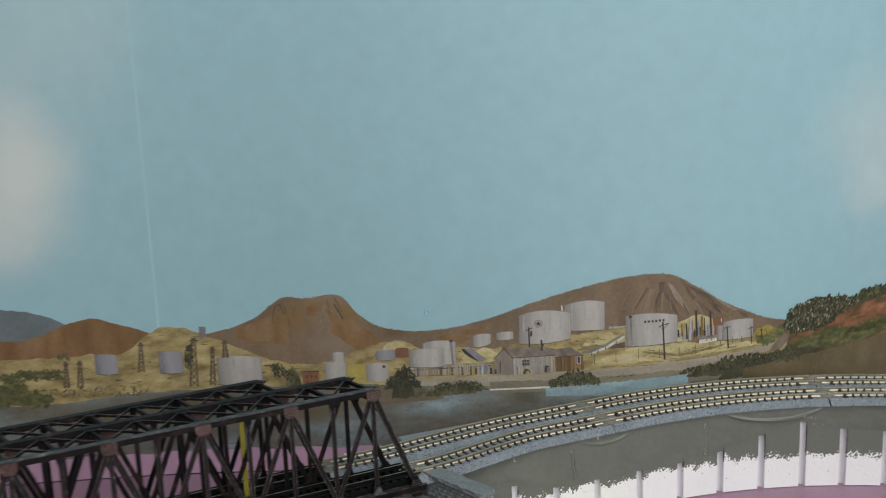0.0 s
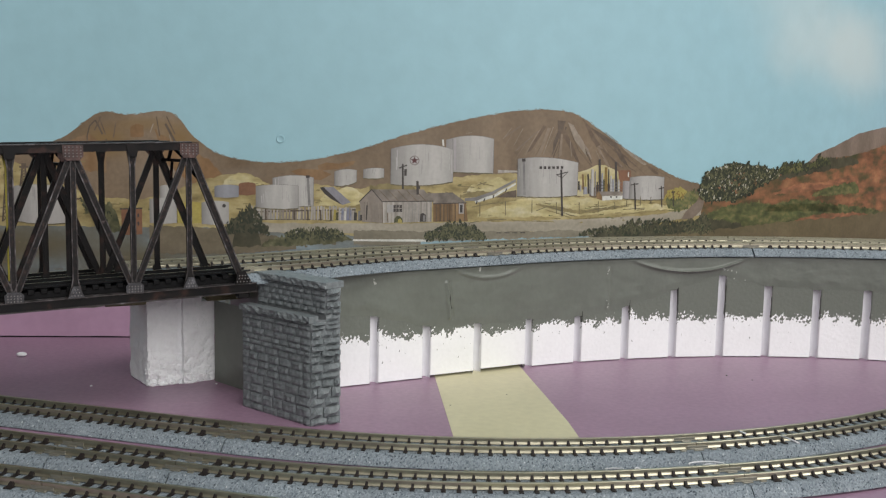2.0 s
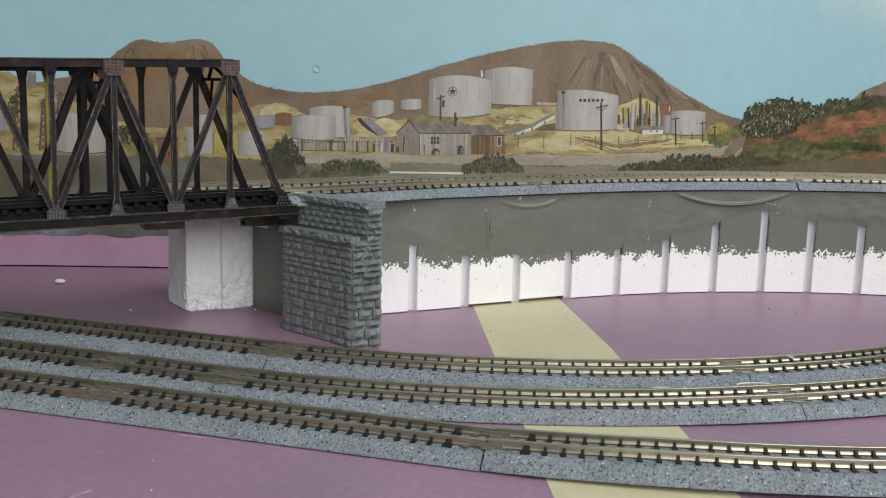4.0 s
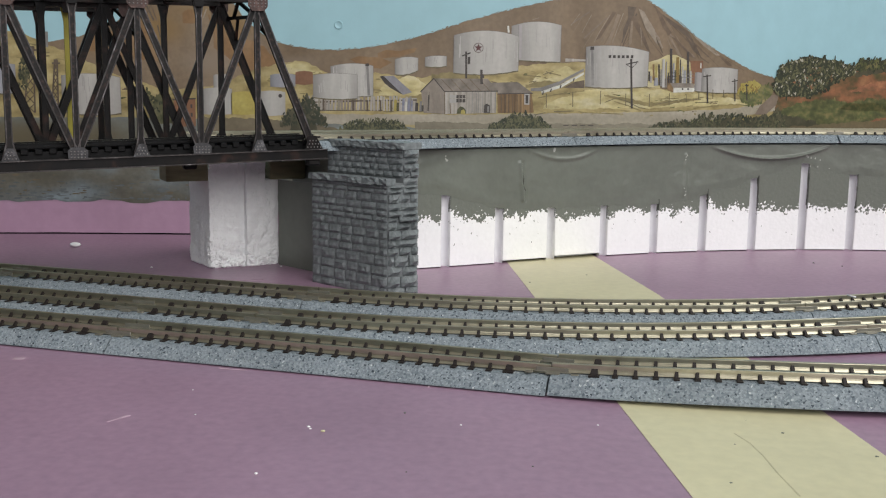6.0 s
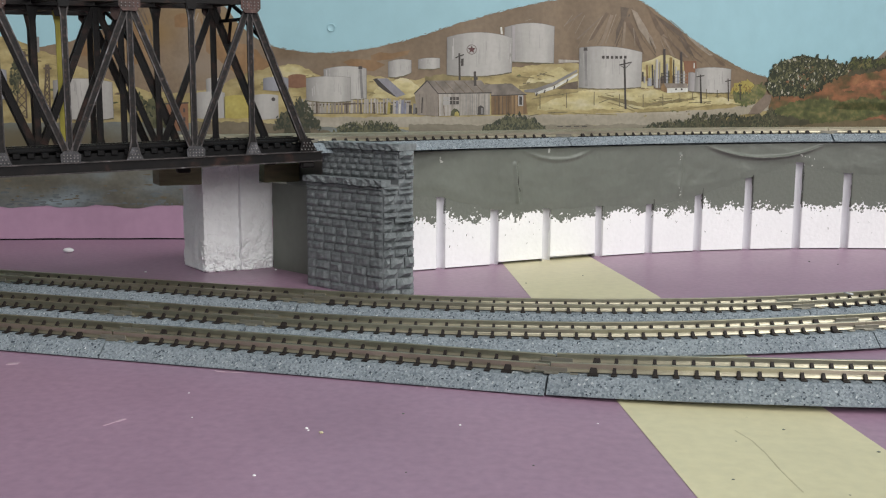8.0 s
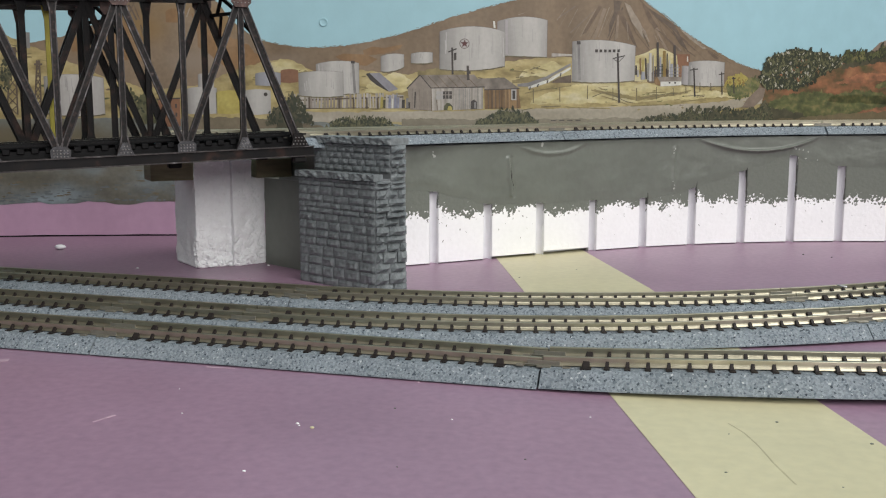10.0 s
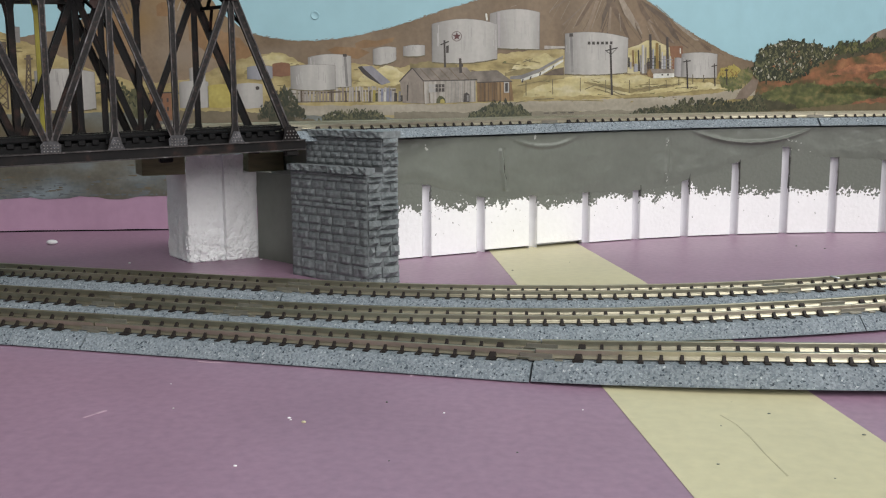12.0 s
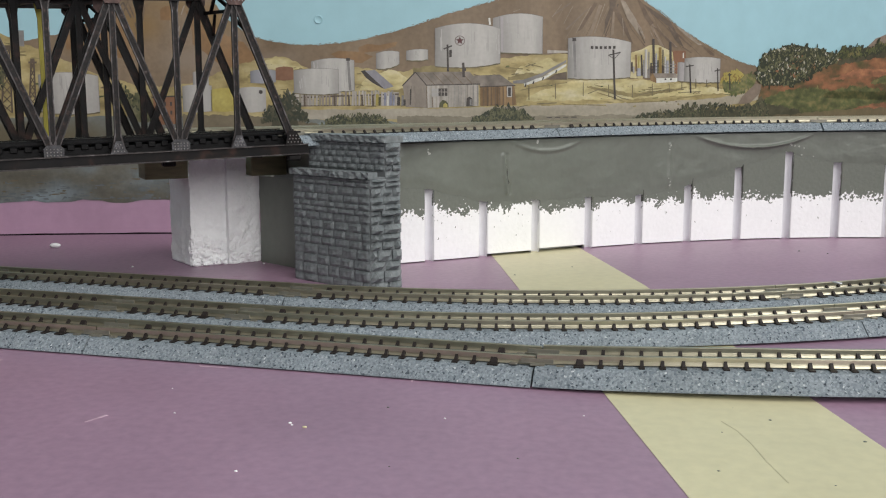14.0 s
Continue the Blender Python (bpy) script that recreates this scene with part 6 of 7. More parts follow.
def track_section(path, label, group):
    x, y, z, a = path[0]
    ob = root("track_section", label, "model track", group, at=(x, y, z))
    length = path_length(path)
    bm = bmesh.new()
    ends = [at_length(path, 0.018)] + path[1:-1] + [at_length(path, length - 0.018)]
    sweep(bm, ends, ROADBED, 0.0 if z < 1 else None)
    part("roadbed", bm, BALLAST, ob)
    for side in (-1, 1):
        bm = bmesh.new()
        ends = [at_length(path, 0.01)] + path[1:-1] + [at_length(path, length - 0.01)]
        sweep(bm, ends, [(u + side * GAUGE, v) for u, v in RAIL_PROFILE])
        part("rail", bm, RAIL, ob)

    def put(name, me, s, across=0.0):
        tx, ty, tz, ta = at_length(path, min(max(s, 0.0), length - 1e-4))
        m = Matrix.Translation(Vector((tx, ty, tz)) * CM) @ Matrix.Rotation(ta, 4, "Z") @ Matrix.Translation(Vector((0, across, 0)) * CM)
        piece(name, me, m, ob)

    put("tie", END_TIE_MESH, 1.05)
    put("tie", END_TIE_MESH, length - 1.05)
    n = max(1, round((length - 3.1) / 0.475))
    for i in range(n + 1):
        put("tie", TIE_MESH, 1.55 + (length - 3.1) * i / n)
    for side in (-GAUGE, GAUGE):
        put("rail_joiner", JOINER_MESH, 0.02, side)
    return ob


LOW, HIGH = "tracks laid on the board", "tracks on the riser"
# front track: straight pieces, then a curve
front_end = (-3.45, -22.84)
h0 = radians(-6.9)
d0 = Vector((math.cos(h0), math.sin(h0)))
for k in (1, 2, 3):
    sx, sy = front_end[0] - d0.x * 12.4 * k, front_end[1] - d0.y * 12.4 * k
    track_section(run(sx, sy, 0, h0, [(12.38, 0)]), "straight grey-ballasted model track with dark ties on the pink board", LOW)
def lifted(path, start, full, high):
    """A path whose roadbed stands a little proud of the board from start on."""
    out, s = [], 0.0
    for i, (x, y, z, a) in enumerate(path):
        if i:
            s += math.hypot(x - path[i - 1][0], y - path[i - 1][1])
        k = min(1.0, max(0.0, (s - start) / (full - start)))
        out.append((x, y, z + high * k * k * (3 - 2 * k), a))
    return out


track_section(lifted(run(*front_end, 0, h0, [(24.7, 33.0)]), -2.5, 6.0, 0.2), "curved grey-ballasted model track with brass-coloured rails", LOW)

for start, radius, h1 in (((-12.03, -15.3), 31.5, radians(-8.3)), ((-12.57, -18.85), 34.8, radians(-8.0))):
    arc = radius * radians(30)
    d1 = Vector((math.cos(h1), math.sin(h1)))
    first = lifted(run(*start, 0, h1, [(arc, radius)]), arc * 0.55, arc, 0.07 if radius > 33 else 0.0)
    track_section(first, "curved grey-ballasted model track with brass-coloured rails", LOW)
    track_section(run(*first[-1], [(arc, radius)]), "curved grey-ballasted model track leading away", LOW)
    back = 0.0
    for length in (4.55, 12.4, 12.4, 12.4) if radius > 33 else (12.4, 12.4, 12.4):
        back += length
        track_section(run(start[0] - d1.x * back, start[1] - d1.y * back, 0, h1, [(length - 0.02, 0)]), "straight grey-ballasted model track with dark ties", LOW)

# ---- truss bridge ----

GO = Vector((-13.26, -11.14, 0))
GD = Vector((-0.8066, -0.5911, 0))
GN = Vector((-0.5911, 0.8066, 0))
BRIDGE_HEAD = math.atan2(-GD.y, -GD.x)
PANEL, BW, ZL, ZT = 2.106, 2.4, 5.21, 10.7
GRADE = 0.056
ACROSS = Vector((-0.81, 0.5864, 0))  # the span is skew: its floor beams do not stand square to the trusses


def bp(s, w, z):
    p = GO + GD * (s * PANEL) + ACROSS * w
    return Vector((p.x, p.y, z - GRADE * s))


bm = bmesh.new()
bmesh.ops.create_uvsphere(bm, u_segments=6, v_segments=4, radius=0.028)
RIVET_MESH = link_mesh("rivet", bm, RIVET, True)


def flared_post(bm, a, b, wide, deep, flare_a, flare_b, side):
    """A channel post from a to b: a recessed web between two flanges with worn edges; its ends flare out along side."""
    a, b = Vector(a), Vector(b)
    ax = (b - a).normalized()
    side = (side - ax * side.dot(ax)).normalized()
    out = ax.cross(side).normalized()
    length = (b - a).length
    steps = ((0, flare_a), (0.05, flare_a * 0.55), (0.12, 0), (0.88, 0), (0.95, flare_b * 0.55), (1, flare_b))
    for lo, hi, d0, d1 in ((-1.0, -0.66, -deep / 2, deep / 2), (0.66, 1.0, -deep / 2, deep / 2), (-0.66, 0.66, -deep * 0.28, deep * 0.28)):
        rows = []
        for k, f in steps:
            half = wide / 2 + f
            p = a + ax * (length * k)
            rows.append([bm.verts.new(p + side * (u * half) + out * d) for u, d in ((lo, d0), (hi, d0), (hi, d1), (lo, d1))])
        for r, q in zip(rows, rows[1:]):
            for i in range(4):
                f = bm.faces.new((r[i], r[(i + 1) % 4], q[(i + 1) % 4], q[i]))
                f.material_index = 1 if i in (0, 2) and abs(lo) != abs(hi) else 0
        bm.faces.new(rows[0])
        bm.faces.new(rows[-1])


def plate(bm, p, shape, out, thick):
    """A flat plate with corners (along the bridge, up) round p, facing out."""
    lo = [bm.verts.new(p + GD * u + Vector((0, 0, v)) + out * 0.0) for u, v in shape]
    hi = [bm.verts.new(p + GD * u + Vector((0, 0, v)) + out * thick) for u, v in shape]
    bm.faces.new(lo)
    bm.faces.new(hi)
    for i in range(len(shape)):
        j = (i + 1) % len(shape)
        bm.faces.new((lo[i], lo[j], hi[j], hi[i]))


def edge_strip(bm, a, b, wide, high):
    """A thin flange whose long edges are rubbed bright."""
    n = len(bm.faces)
    bar(bm, a, b, wide, high)
    bm.faces.ensure_lookup_table()
    for f in bm.faces[n:]:
        f.material_index = 1


def truss_bridge(shift, across, label, detail, drop=0.0):
    ob = root("truss_bridge", label, "truss bridge", "truss bridges", at=tuple(bp(shift, across, ZL)))
    q = lambda s, w, z: bp(s + shift, w + across, z - drop)
    for w, face in ((0, -1), (BW, 1)):
        out = GN * face
        both = (DUSTY, WORN) if detail and face < 0 else (STEEL, STEEL)
        bm = bmesh.new()
        bar(bm, q(-0.26, w, ZL - 0.2), q(12.26, w, ZL - 0.2), 0.22, 0.32)
        edge_strip(bm, q(-0.26, w, ZL - 0.02), q(12.26, w, ZL - 0.02), 0.38, 0.036)
        edge_strip(bm, q(-0.26, w, ZL - 0.37), q(12.26, w, ZL - 0.37), 0.38, 0.036)
        part("bottom_chord", bm, (STEEL, both[1]), ob)
        bm = bmesh.new()
        bar(bm, q(0.95, w, ZT - 0.02), q(11.05, w, ZT - 0.02), 0.28, 0.28)
        edge_strip(bm, q(0.95, w, ZT + 0.14), q(11.05, w, ZT + 0.14), 0.4, 0.036)
        part("top_chord", bm, (STEEL, both[1]), ob)
        for s in range(1, 12):
            bm = bmesh.new()
            odd = s % 2
            yellow = not detail and w == 0 and s == 2
            flared_post(bm, q(s, w, ZL), q(s, w, ZT), 0.24 if yellow else 0.21, 0.12, 0.17 if odd else 0.0, 0.0 if odd else 0.13, GD)
            part("vertical", bm, YELLOW if yellow else both, ob, "yellow painted post" if yellow else "")
        for s in range(0, 12):
            za, zb = (ZL + 0.05, ZT - 0.1) if s % 2 == 0 else (ZT - 0.1, ZL + 0.05)
            bm = bmesh.new()
            end = s in (0, 11)
            flared_post(bm, q(s, w, za), q(s + 1, w, zb), 0.28 if end else 0.23, 0.15 if end else 0.11, 0.0, 0.0, GD)
            part("end_post" if end else "diagonal", bm, both, ob)
        for s in range(0, 13):
            odd = s % 2
            p = q(s, w, 0) + out * 0.145
            if s in (0, 12):
                g = part("gusset_plate", plate_mesh(p + Vector((0, 0, ZL)), ((-0.36, -0.02), (0.36, -0.02), (0.24, 0.5), (-0.06, 0.5)), out), STEEL, ob)
                spots = [(u, v) for v, us in ((0.08, (-0.25, -0.12, 0.01, 0.14, 0.27)), (0.2, (-0.16, -0.04, 0.08, 0.2)), (0.32, (-0.06, 0.06, 0.18))) for u in us]
                base = ZL
            elif odd:
                g = part("gusset_plate", plate_mesh(p + Vector((0, 0, ZT)), ((-0.36, 0.1), (0.36, 0.1), (0.36, -0.3), (0.22, -0.46), (-0.22, -0.46), (-0.36, -0.3)), out), RUST, ob, "rusty riveted plate")
                spots = [(-0.27 + 0.135 * i, 0.02 - 0.11 * j) for i in range(5) for j in range(4)]
                base = ZT
                f = part("foot_plate", plate_mesh(p + Vector((0, 0, ZL)), ((-0.3, -0.02), (0.3, -0.02), (0.15, 0.3), (0.1, 0.42), (-0.1, 0.42), (-0.15, 0.3)), out), PLATE, ob)
                if detail and face < 0 and s < 7:
                    for u, v in ((-0.17, 0.07), (-0.06, 0.07), (0.06, 0.07), (0.17, 0.07), (-0.1, 0.18), (0, 0.18), (0.1, 0.18), (-0.05, 0.29), (0.05, 0.29)):
                        piece("rivet", RIVET_MESH, Matrix.Translation((p + GD * u + Vector((0, 0, ZL + v)) + out * 0.045) * CM), f)
            else:
                g = part("gusset_plate", plate_mesh(p + Vector((0, 0, ZL)), ((-0.31, -0.04), (0.31, -0.04), (0.33, 0.26), (0.2, 0.38), (-0.2, 0.38), (-0.33, 0.26)), out), PLATE, ob, "worn riveted plate")
                spots = [(-0.22 + 0.11 * i, 0.04 + 0.1 * j) for i in range(5) for j in range(3)]
                base = ZL
                part("head_plate", plate_mesh(p + Vector((0, 0, ZT)), ((-0.24, 0.1), (0.24, 0.1), (0.14, -0.36), (-0.14, -0.36)), out), STEEL, ob)
            if detail and face < 0 and s < 7:
                for u, v in spots:
                    c = p + GD * u + Vector((0, 0, base + v)) + out * 0.045
                    piece("rivet", RIVET_MESH, Matrix.Translation(c * CM), g)
    # floor: beams, closed deck, stringers, ties and rails
    mid = BW / 2
    for s in range(0, 13):
        bm = bmesh.new()
        bar(bm, q(s, 0.1, ZL - 0.2), q(s, BW - 0.1, ZL - 0.2), 0.2, 0.3)
        part("floor_beam", bm, STEEL, ob)
    bm = bmesh.new()
    bar(bm, q(-0.25, mid, ZL - 0.02), q(12.25, mid, ZL - 0.02), BW - 0.5, 0.05)
    part("deck_plate", bm, BLACK, ob)
    for w in (mid - 0.8, mid + 0.8):
        bm = bmesh.new()
        bar(bm, q(-0.25, w, ZL + 0.12), q(12.25, w, ZL + 0.12), 0.1, 0.24)
        part("stringer", bm, BLACK, ob)
    for k in range(58):
        c = q(-0.2 + 12.4 * (k + 0.5) / 58, mid, ZL + 0.24)
        piece("bridge_tie", BRIDGE_TIE, Matrix.Translation(c * CM) @ Matrix.Rotation(BRIDGE_HEAD, 4, "Z"), ob)
    for w in (mid - GAUGE, mid + GAUGE, mid - 0.84, mid + 0.84):
        bm = bmesh.new()
        guard = abs(w - mid) > 0.7
        bar(bm, q(-0.25, w, ZL + 0.42), q(12.25, w, ZL + 0.42), 0.07, 0.06 if guard else 0.2)
        for f in bm.faces:
            f.normal_update()
            f.material_index = 1 if f.normal.z > 0.9 and not guard else 0
        part("guard_rail" if guard else "rail", bm, (BLACK, RAIL), ob)
    both = (STEEL, WORN)
    # top laterals with flat corner plates, struts and portals
    for s in range(1, 12):
        bm = bmesh.new()
        bar(bm, q(s, 0, ZT + 0.0), q(s, BW, ZT + 0.0), 0.14, 0.2)
        part("strut", bm, STEEL, ob)
        for w, d in ((0.15, 1), (BW - 0.15, -1)):
            bm = bmesh.new()
            tri = [q(s - 0.24, w, ZT + 0.1), q(s + 0.24, w, ZT + 0.1), q(s, w + d * 0.5, ZT + 0.1)]
            lo, hi = [bm.verts.new(p) for p in tri], [bm.verts.new(p + Vector((0, 0, 0.03))) for p in tri]
            bm.faces.new(lo)
            bm.faces.new(hi)
            for i in range(3):
                bm.faces.new((lo[i], lo[(i + 1) % 3], hi[(i + 1) % 3], hi[i]))
            part("corner_plate", bm, STEEL, ob)
        if s < 11:
            for w0, w1 in ((0.1, BW - 0.1), (BW - 0.1, 0.1)):
                bm = bmesh.new()
                bar(bm, q(s, w0, ZT + 0.05), q(s + 1, w1, ZT + 0.05), 0.09, 0.1)
                edge_strip(bm, q(s, w0, ZT + 0.115), q(s + 1, w1, ZT + 0.115), 0.05, 0.02)
                part("lateral", bm, both, ob)
    for s in (1, 11):
        for w0, w1, z0, z1 in ((0.1, BW - 0.1, 0.62, 0.62), (0.1, 0.75, 1.4, 0.66), (BW - 0.1, BW - 0.75, 1.4, 0.66), (0.5, mid, 0.62, 0.05), (BW - 0.5, mid, 0.62, 0.05)):
            bm = bmesh.new()
            k0, k1 = z0 / (ZT - ZL), z1 / (ZT - ZL)
            sg = -1 if s == 1 else 1
            bar(bm, q(s + sg * k0, w0, ZT - z0), q(s + sg * k1, w1, ZT - z1), 0.1, 0.12)
            part("portal_brace", bm, STEEL, ob)
    for w in (0, BW):
        for s in (0, 12):
            bm = bmesh.new()
            add_box(bm, q(s, w, ZL - 0.5), (0.5, 0.34, 0.22), GD, bevel=0.05)
            part("bearing_shoe", bm, STEEL, ob)
    return ob


def plate_mesh(p, shape, out):
    bm = bmesh.new()
    plate(bm, p, shape, out, 0.04)
    return bm


bm = bmesh.new()
add_box(bm, (0, 0, 0), (0.24, 1.8, 0.18), bevel=0.02)
BRIDGE_TIE = link_mesh("bridge_tie", bm, BLACK)
truss_bridge(0, 0, "black weathered steel truss bridge with rusty riveted plates", True)
truss_bridge(1.55, 2.62, "black steel truss bridge standing behind the other bridge", False, 0.16)

# ---- upper tracks ----
def easing(x0, y0, a0, x1, y1, a1, z, step=0.35):
    """A smooth bend from one place and heading to another."""
    p0, p1 = Vector((x0, y0)), Vector((x1, y1))
    pull = (p1 - p0).length
    t0, t1 = Vector((math.cos(a0), math.sin(a0))) * pull, Vector((math.cos(a1), math.sin(a1))) * pull
    out, n = [], max(4, round(pull / step))
    for i in range(n + 1):
        k = i / n
        p = p0 * (2 * k**3 - 3 * k**2 + 1) + t0 * (k**3 - 2 * k**2 + k) + p1 * (3 * k**2 - 2 * k**3) + t1 * (k**3 - k**2)
        d = p0 * (6 * k**2 - 6 * k) + t0 * (3 * k**2 - 4 * k + 1) + p1 * (6 * k - 6 * k**2) + t1 * (3 * k**2 - 2 * k)
        out.append((p.x, p.y, z, math.atan2(d.y, d.x)))
    return out


for across, join, b_s, b_w, lab in ((2.87, 9.0, -0.29, BW / 2, "curved model track on the riser leading to the bridge"), (5.19, 9.0, 1.26, 2.62 + BW / 2, "curved model track on the riser beside the backdrop")):
    top = DECK + 0.045
    rest = upper_run(across, join, 13.0, top)
    g = bp(b_s, b_w, 0)
    track_section(easing(g.x, g.y, BRIDGE_HEAD, rest[0][0], rest[0][1], UP_HEAD, top)[:-1] + rest, lab, HIGH)
    for s0, s1 in ((13.0, 26.9), (26.95, 44), (44.05, 60)):
        track_section(upper_run(across, s0, s1, top), lab, HIGH)

# ---- abutment, pier and shims ----
def stone_mesh(length, high, deep, seed, rocky=False):
    """A dressed stone: x along the wall, y out of it, z up, its back at y = 0; rocky ones are split into rough facets."""
    bm = bmesh.new()
    step = 0.16 if rocky else 0.12
    nx, nz = max(3, round(length / step)), max(2, round(high / step)) + (0 if rocky else 1)
    lean, roll = math.sin(seed * 7.1) * 0.6, math.sin(seed * 3.3) * 0.5
    ridge = 0.45 + 0.25 * math.sin(seed * 5.7)
    grid = []
    for i in range(nx + 1):
        col = []
        for j in range(nz + 1):
            u, v = i / nx, j / nz
            rim = min(u * length, (1 - u) * length, v * high, (1 - v) * high)
            if rocky:
                crest = 1 - abs(v - ridge) / max(ridge, 1 - ridge)
                y = deep * (0.3 + (0.0 if rim < 1e-6 else 0.5 + 0.75 * crest + 0.9 * noise.noise((i * 1.3 + seed, j * 1.7, seed * 2.1))))
            else:
                k = min(1.0, rim / 0.05)
                y = deep * (0.3 + 0.7 * k + k * (lean * (v - 0.5) + roll * (u - 0.5)) + k * 0.45 * noise.noise((u * length * 3.0 + seed, v * high * 3.0, seed)) + k * 0.3 * noise.noise((u * length * 8 + seed, v * high * 8, seed * 1.9)))
            wob = 0.022 * noise.noise((seed, j * 1.1, 5.0)) if i in (0, nx) else 0
            col.append(bm.verts.new((u * length + wob, max(0.01, y), v * high + 0.018 * noise.noise((u * 4 + seed, j, seed)))))
        grid.append(col)
    for a, b in zip(grid, grid[1:]):
        for j in range(nz):
            bm.faces.new((a[j], b[j], b[j + 1], a[j + 1]))
    border = [c[0] for c in grid] + grid[-1][1:] + [c[-1] for c in reversed(grid[:-1])] + grid[0][-2:0:-1]
    back = [bm.verts.new((v.co.x, 0, v.co.z)) for v in border]
    for i in range(len(border)):
        j = (i + 1) % len(border)
        bm.faces.new((border[i], border[j], back[j], back[i]))
    return bm


abutment = root("bridge_abutment", "grey cast stone bridge abutment standing on the pink board", "abutment", at=(-11.5, -11.5, 0))
AB_L, AB_R, AB_B = Vector((-13.45, -10.6, 0)), Vector((-10.0, -12.8, 0)), Vector((-9.05, -12.0, 0))
AB_K = AB_B + (AB_L - AB_R)


def prism(corners, z0, z1):
    bm = bmesh.new()
    lo, hi = [bm.verts.new((p.x, p.y, z0)) for p in corners], [bm.verts.new((p.x, p.y, z1)) for p in corners]
    bm.faces.new(lo)
    bm.faces.new(hi)
    for i in range(len(corners)):
        j = (i + 1) % len(corners)
        bm.faces.new((lo[i], lo[j], hi[j], hi[i]))
    return bm


rng = random.Random(5)


def stone_wall(p0, p1, z0, z1, heights, stone_len, deep, rocky=False, uneven=0.0):
    """Courses of stones from p0 to p1; the wall's outside is to the right of that way."""
    ax = (p1 - p0).normalized()
    outward = Vector((ax.y, -ax.x, 0))
    total = (p1 - p0).length
    m0 = Matrix((ax, outward, Vector((0, 0, 1)))).transposed().to_4x4()
    z, k = z0, 0
    while z < z1 - 0.05:
        h = min(heights[k % len(heights)], z1 - z)
        if z1 - z - h < 0.12:
            h = z1 - z
        cuts, x = [0.0], -rng.uniform(0, 0.6) * stone_len
        while True:
            x += stone_len * rng.uniform(0.75, 1.25)
            if x > total - 0.25:
                break
            if x > 0.25:
                cuts.append(x)
        cuts.append(total)
        for a, b in zip(cuts, cuts[1:]):
            me = link_mesh("stone", stone_mesh(b - a - 0.02, h - 0.02, deep * rng.uniform(0.75, 1.3), rng.uniform(0, 90), rocky), STONE)
            pos = p0 + ax * (a + 0.007) + Vector((0, 0, z + 0.007))
            pos = pos + outward * deep * uneven * rng.uniform(-0.5, 0.5)
            m = m0.copy()
            m.translation = pos * CM
            piece("stone", me, m, abutment)
        z += h
        k += 1


low_core = [AB_L, AB_R, AB_B, AB_K]
part("lower_core", prism(low_core, 0, 4.12), MORTAR, abutment)
UP_R = AB_R.lerp(AB_B, 0.5)
UP_L = AB_L.lerp(AB_K, 0.5) + (AB_R - AB_L).normalized() * 0.06
up_core = [UP_L, UP_R, AB_B, AB_K]
part("upper_core", prism(up_core, 4.1, 5.35), MORTAR, abutment)
COURSES = (0.3, 0.42, 0.36, 0.4, 0.3, 0.3, 0.33, 0.3, 0.2, 0.22, 0.28, 0.32, 0.18)
stone_wall(AB_L, AB_R, 0, 4.06, COURSES, 0.68, 0.06, False, 0.4)
stone_wall(AB_R, AB_B, 0, 4.06, COURSES, 0.62, 0.19, True, 0.7)
stone_wall(UP_L, UP_R, 4.3, 5.33, (0.23, 0.24, 0.23, 0.2, 0.16), 0.52, 0.06, False, 0.4)
stone_wall(UP_R, AB_B, 4.06, 5.33, (0.26, 0.22, 0.26, 0.24, 0.26), 0.36, 0.16, True, 0.7)
along = (AB_R - AB_L).normalized()
outw = Vector((along.y, -along.x, 0))
for name, a, b, z, wide, high in (("ledge_stone", AB_L - along * 0.02, AB_R + along * 0.08, 4.06, 0.5, 0.23), ("cap_stone", UP_L - along * 0.2, UP_R + along * 0.14, 5.33, 1.0, 0.24)):
    n = 8
    for i in range(n):
        p, q_ = a.lerp(b, i / n), a.lerp(b, (i + 1) / n)
        bm = bmesh.new()
        reach = wide + 0.04 * rng.uniform(-1, 1)
        add_box(bm, (p + q_) / 2 + outw * (0.16 - reach / 2) + Vector((0, 0, z + high / 2)), ((q_ - p).length - 0.008, reach, high), along)
        bmesh.ops.subdivide_edges(bm, edges=bm.edges[:], cuts=3, use_grid_fill=True)
        for v in bm.verts:
            rough_ = 0.1 if (v.co - a).dot(outw) > 0.02 else 0.012
            v.co += (outw * noise.noise(v.co * 7.5) + along * 0.25 * noise.noise(v.co * 5 + Vector((9, 0, 0))) + Vector((0, 0, 0.35 * noise.noise(v.co * 4 + Vector((0, 7, 0)))))) * rough_
        part(name, bm, STONE, abutment)

# white foam pier of two chunks
pier = root("foam_pier", "rough white foam block standing under the bridge", "foam block", at=(-18, -7, 0))


